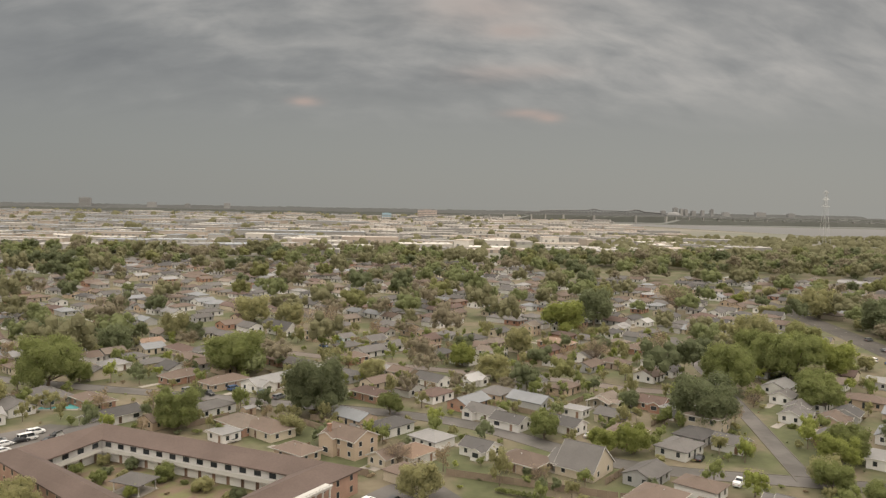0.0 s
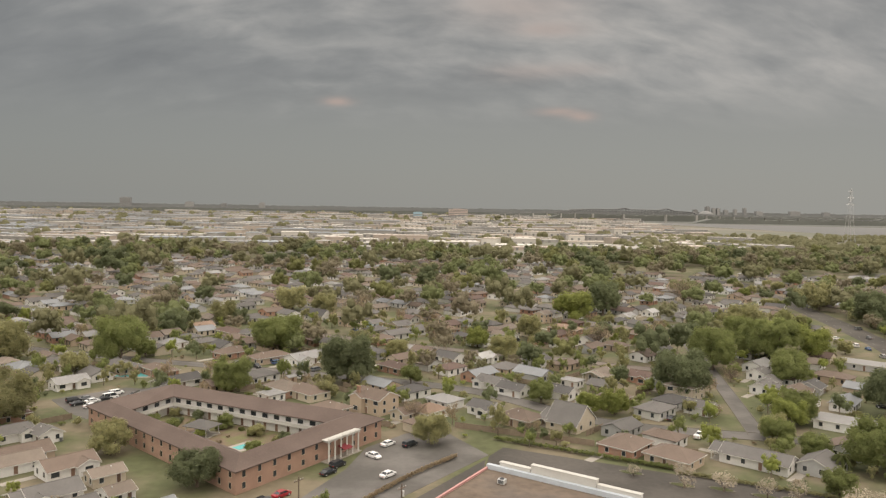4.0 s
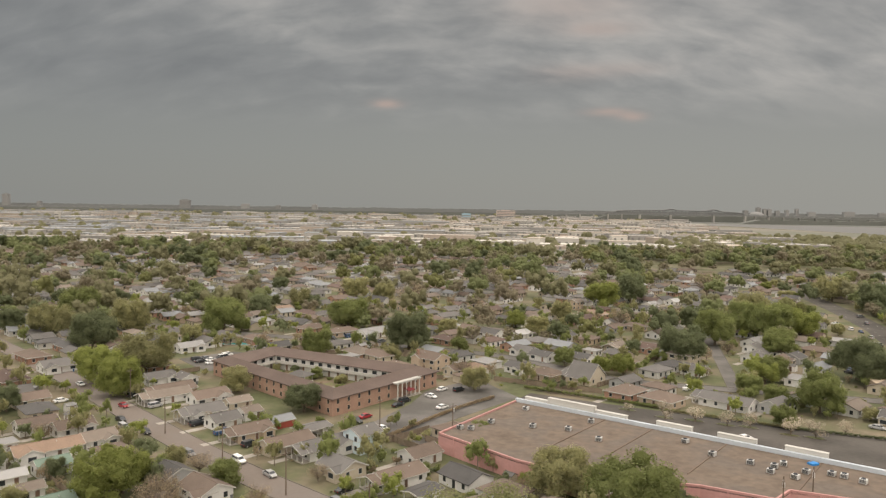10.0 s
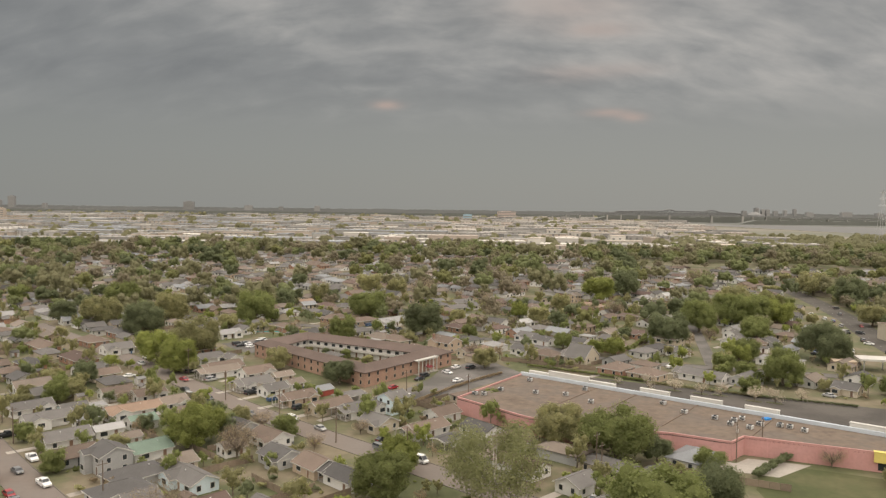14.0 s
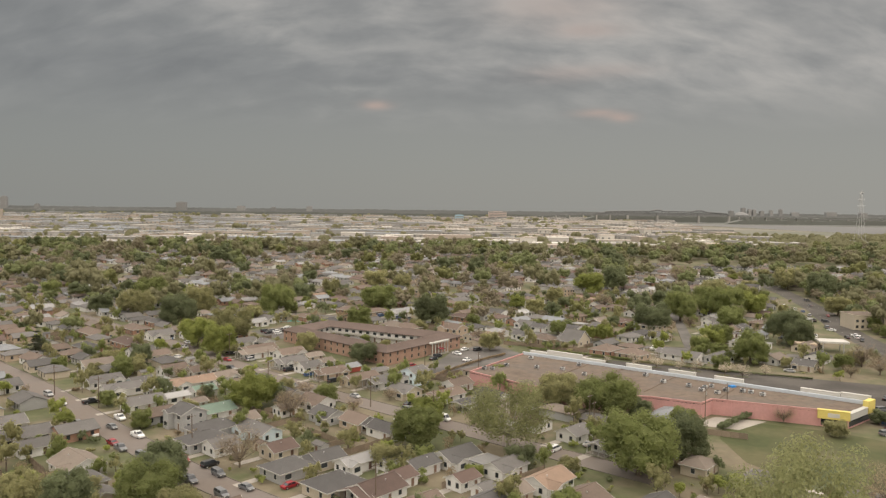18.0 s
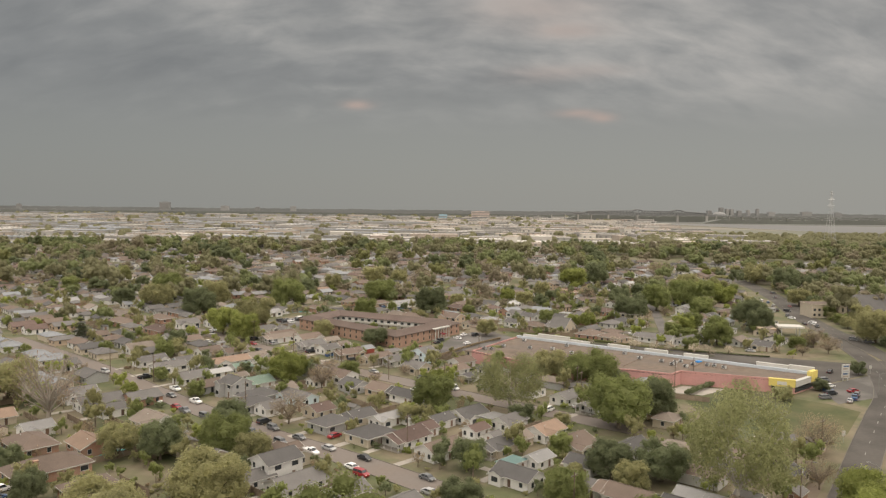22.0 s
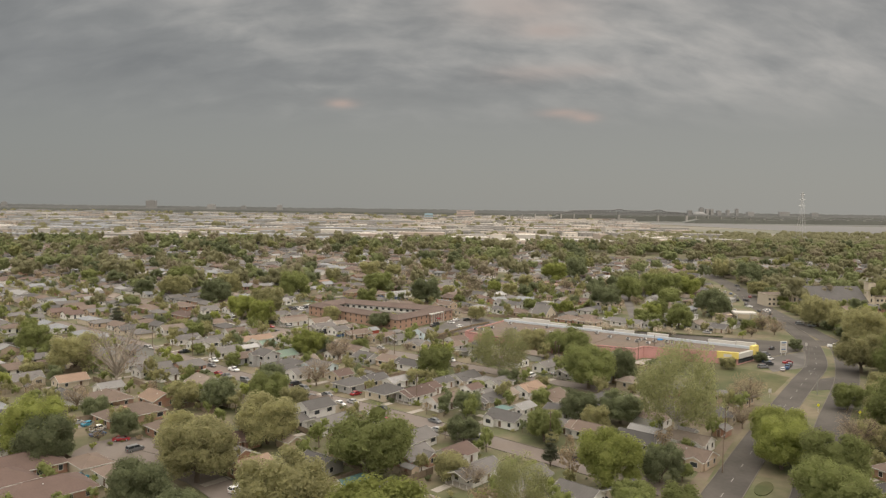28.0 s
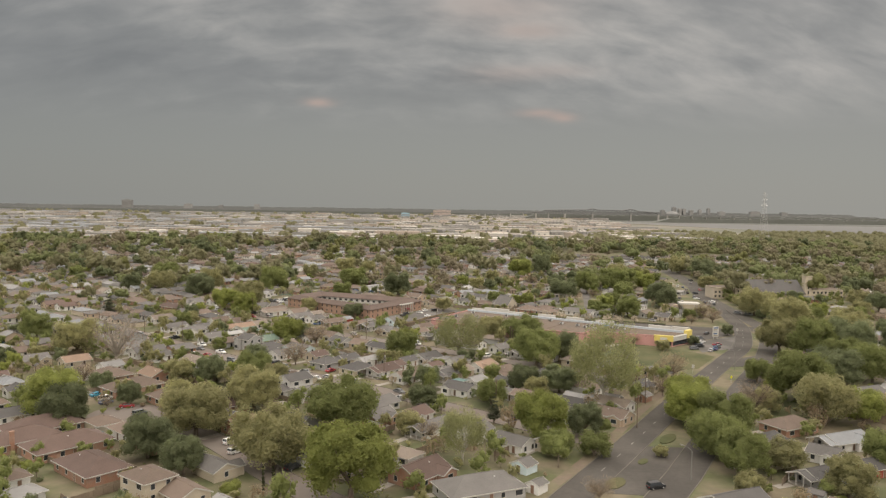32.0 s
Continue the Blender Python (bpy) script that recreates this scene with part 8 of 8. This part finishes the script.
def yards():
    fences, sheds, tries = 0, 0, 0
    while tries < 6000 and (fences < 90 or sheds < 34):
        tries += 1
        x, y = YARD.uniform(-230, 150), YARD.uniform(-40, 400)
        if not in_sight(x, y, 0) or any(math.hypot(x - a, y - b) < c + 6 for a, b, c in OPEN) or any(line_gap(x, y, p) < w / 2 + 9 for p, w in ROADS):
            continue
        near = min(math.hypot(x - a, y - b) - c for a, b, c in HOUSES)
        turn = YARD.choice((45, -45, 45, -45)) + YARD.uniform(-2, 2)
        if fences < 90 and 2.5 < near < 9:
            n = YARD.choice((4, 5, 6, 7))
            ends = [(x + math.cos(radians(turn)) * 2.4 * i, y + math.sin(radians(turn)) * 2.4 * i) for i in range(n + 1)]
            if all(min(math.hypot(px - a, py - b) - c for a, b, c in HOUSES) > 0.5 for px, py in ends) and all(line_gap(px, py, p) > w / 2 + 4 for px, py in ends for p, w in ROADS):
                yard_fence(x, y, turn, n * 2.4 + 0.1)
                fences += 1
        elif sheds < 34 and 3 < near < 7 and not any(math.hypot(x - a, y - b) < r * 0.5 + 1 for a, b, r in PLANTED):
            garden_shed(x, y, turn, YARD.uniform(2.6, 4.2), YARD.uniform(2.2, 3.0), YARD.choice(("white", "gray", "tan", "cream")), YARD.choice(("gray", "brown", "pale", "dark")))
            HOUSES.append((x, y, 2.0))
            sheds += 1


yards()
for kind, x, y, r in (("G", -28, 287, 2.2), ("D", -21, 297, 2.0), ("O", -30, 303, 2.4), ("G", -40, 310, 2.6), ("D", -50, 318, 2.0), ("O", -58, 322, 1.9), ("G", -62, 314, 2.2), ("Y", -45, 300, 1.8), ("G", -55, 309, 2.0)):
    tree(kind, x - 3, y + 8, r)


# ---- planted islands of the rear lot ----
for x, y in ((65.5, 279.4), (75.3, 270.7), (83.8, 267.9), (92.1, 263.3), (98.3, 261.2), (107.6, 253.7), (113.8, 251.3)):
    oval = [(x + 0.85 * 3.2 * math.cos(a * 0.5236) + 0.53 * 1.3 * math.sin(a * 0.5236), y - 0.53 * 3.2 * math.cos(a * 0.5236) + 0.85 * 1.3 * math.sin(a * 0.5236)) for a in range(12)]
    slab("lot_island", oval, KERB, "kerbed oval island in the parking lot", 0.16, "traffic island", 0.2)
    slab("lot_island", [((px - x) * 0.88 + x, (py - y) * 0.82 + y) for px, py in oval], LAWN, "dry grass on a parking lot island", 0.19, "traffic island", 0.1)
hedge([(40, 303), (60, 291.5)], 1.5, 1.3, "D", "clipped dark green hedge behind the store lot")
hedge([(112, 259), (140, 247)], 1.4, 1.2, "D", "low clipped green hedge behind the store lot")
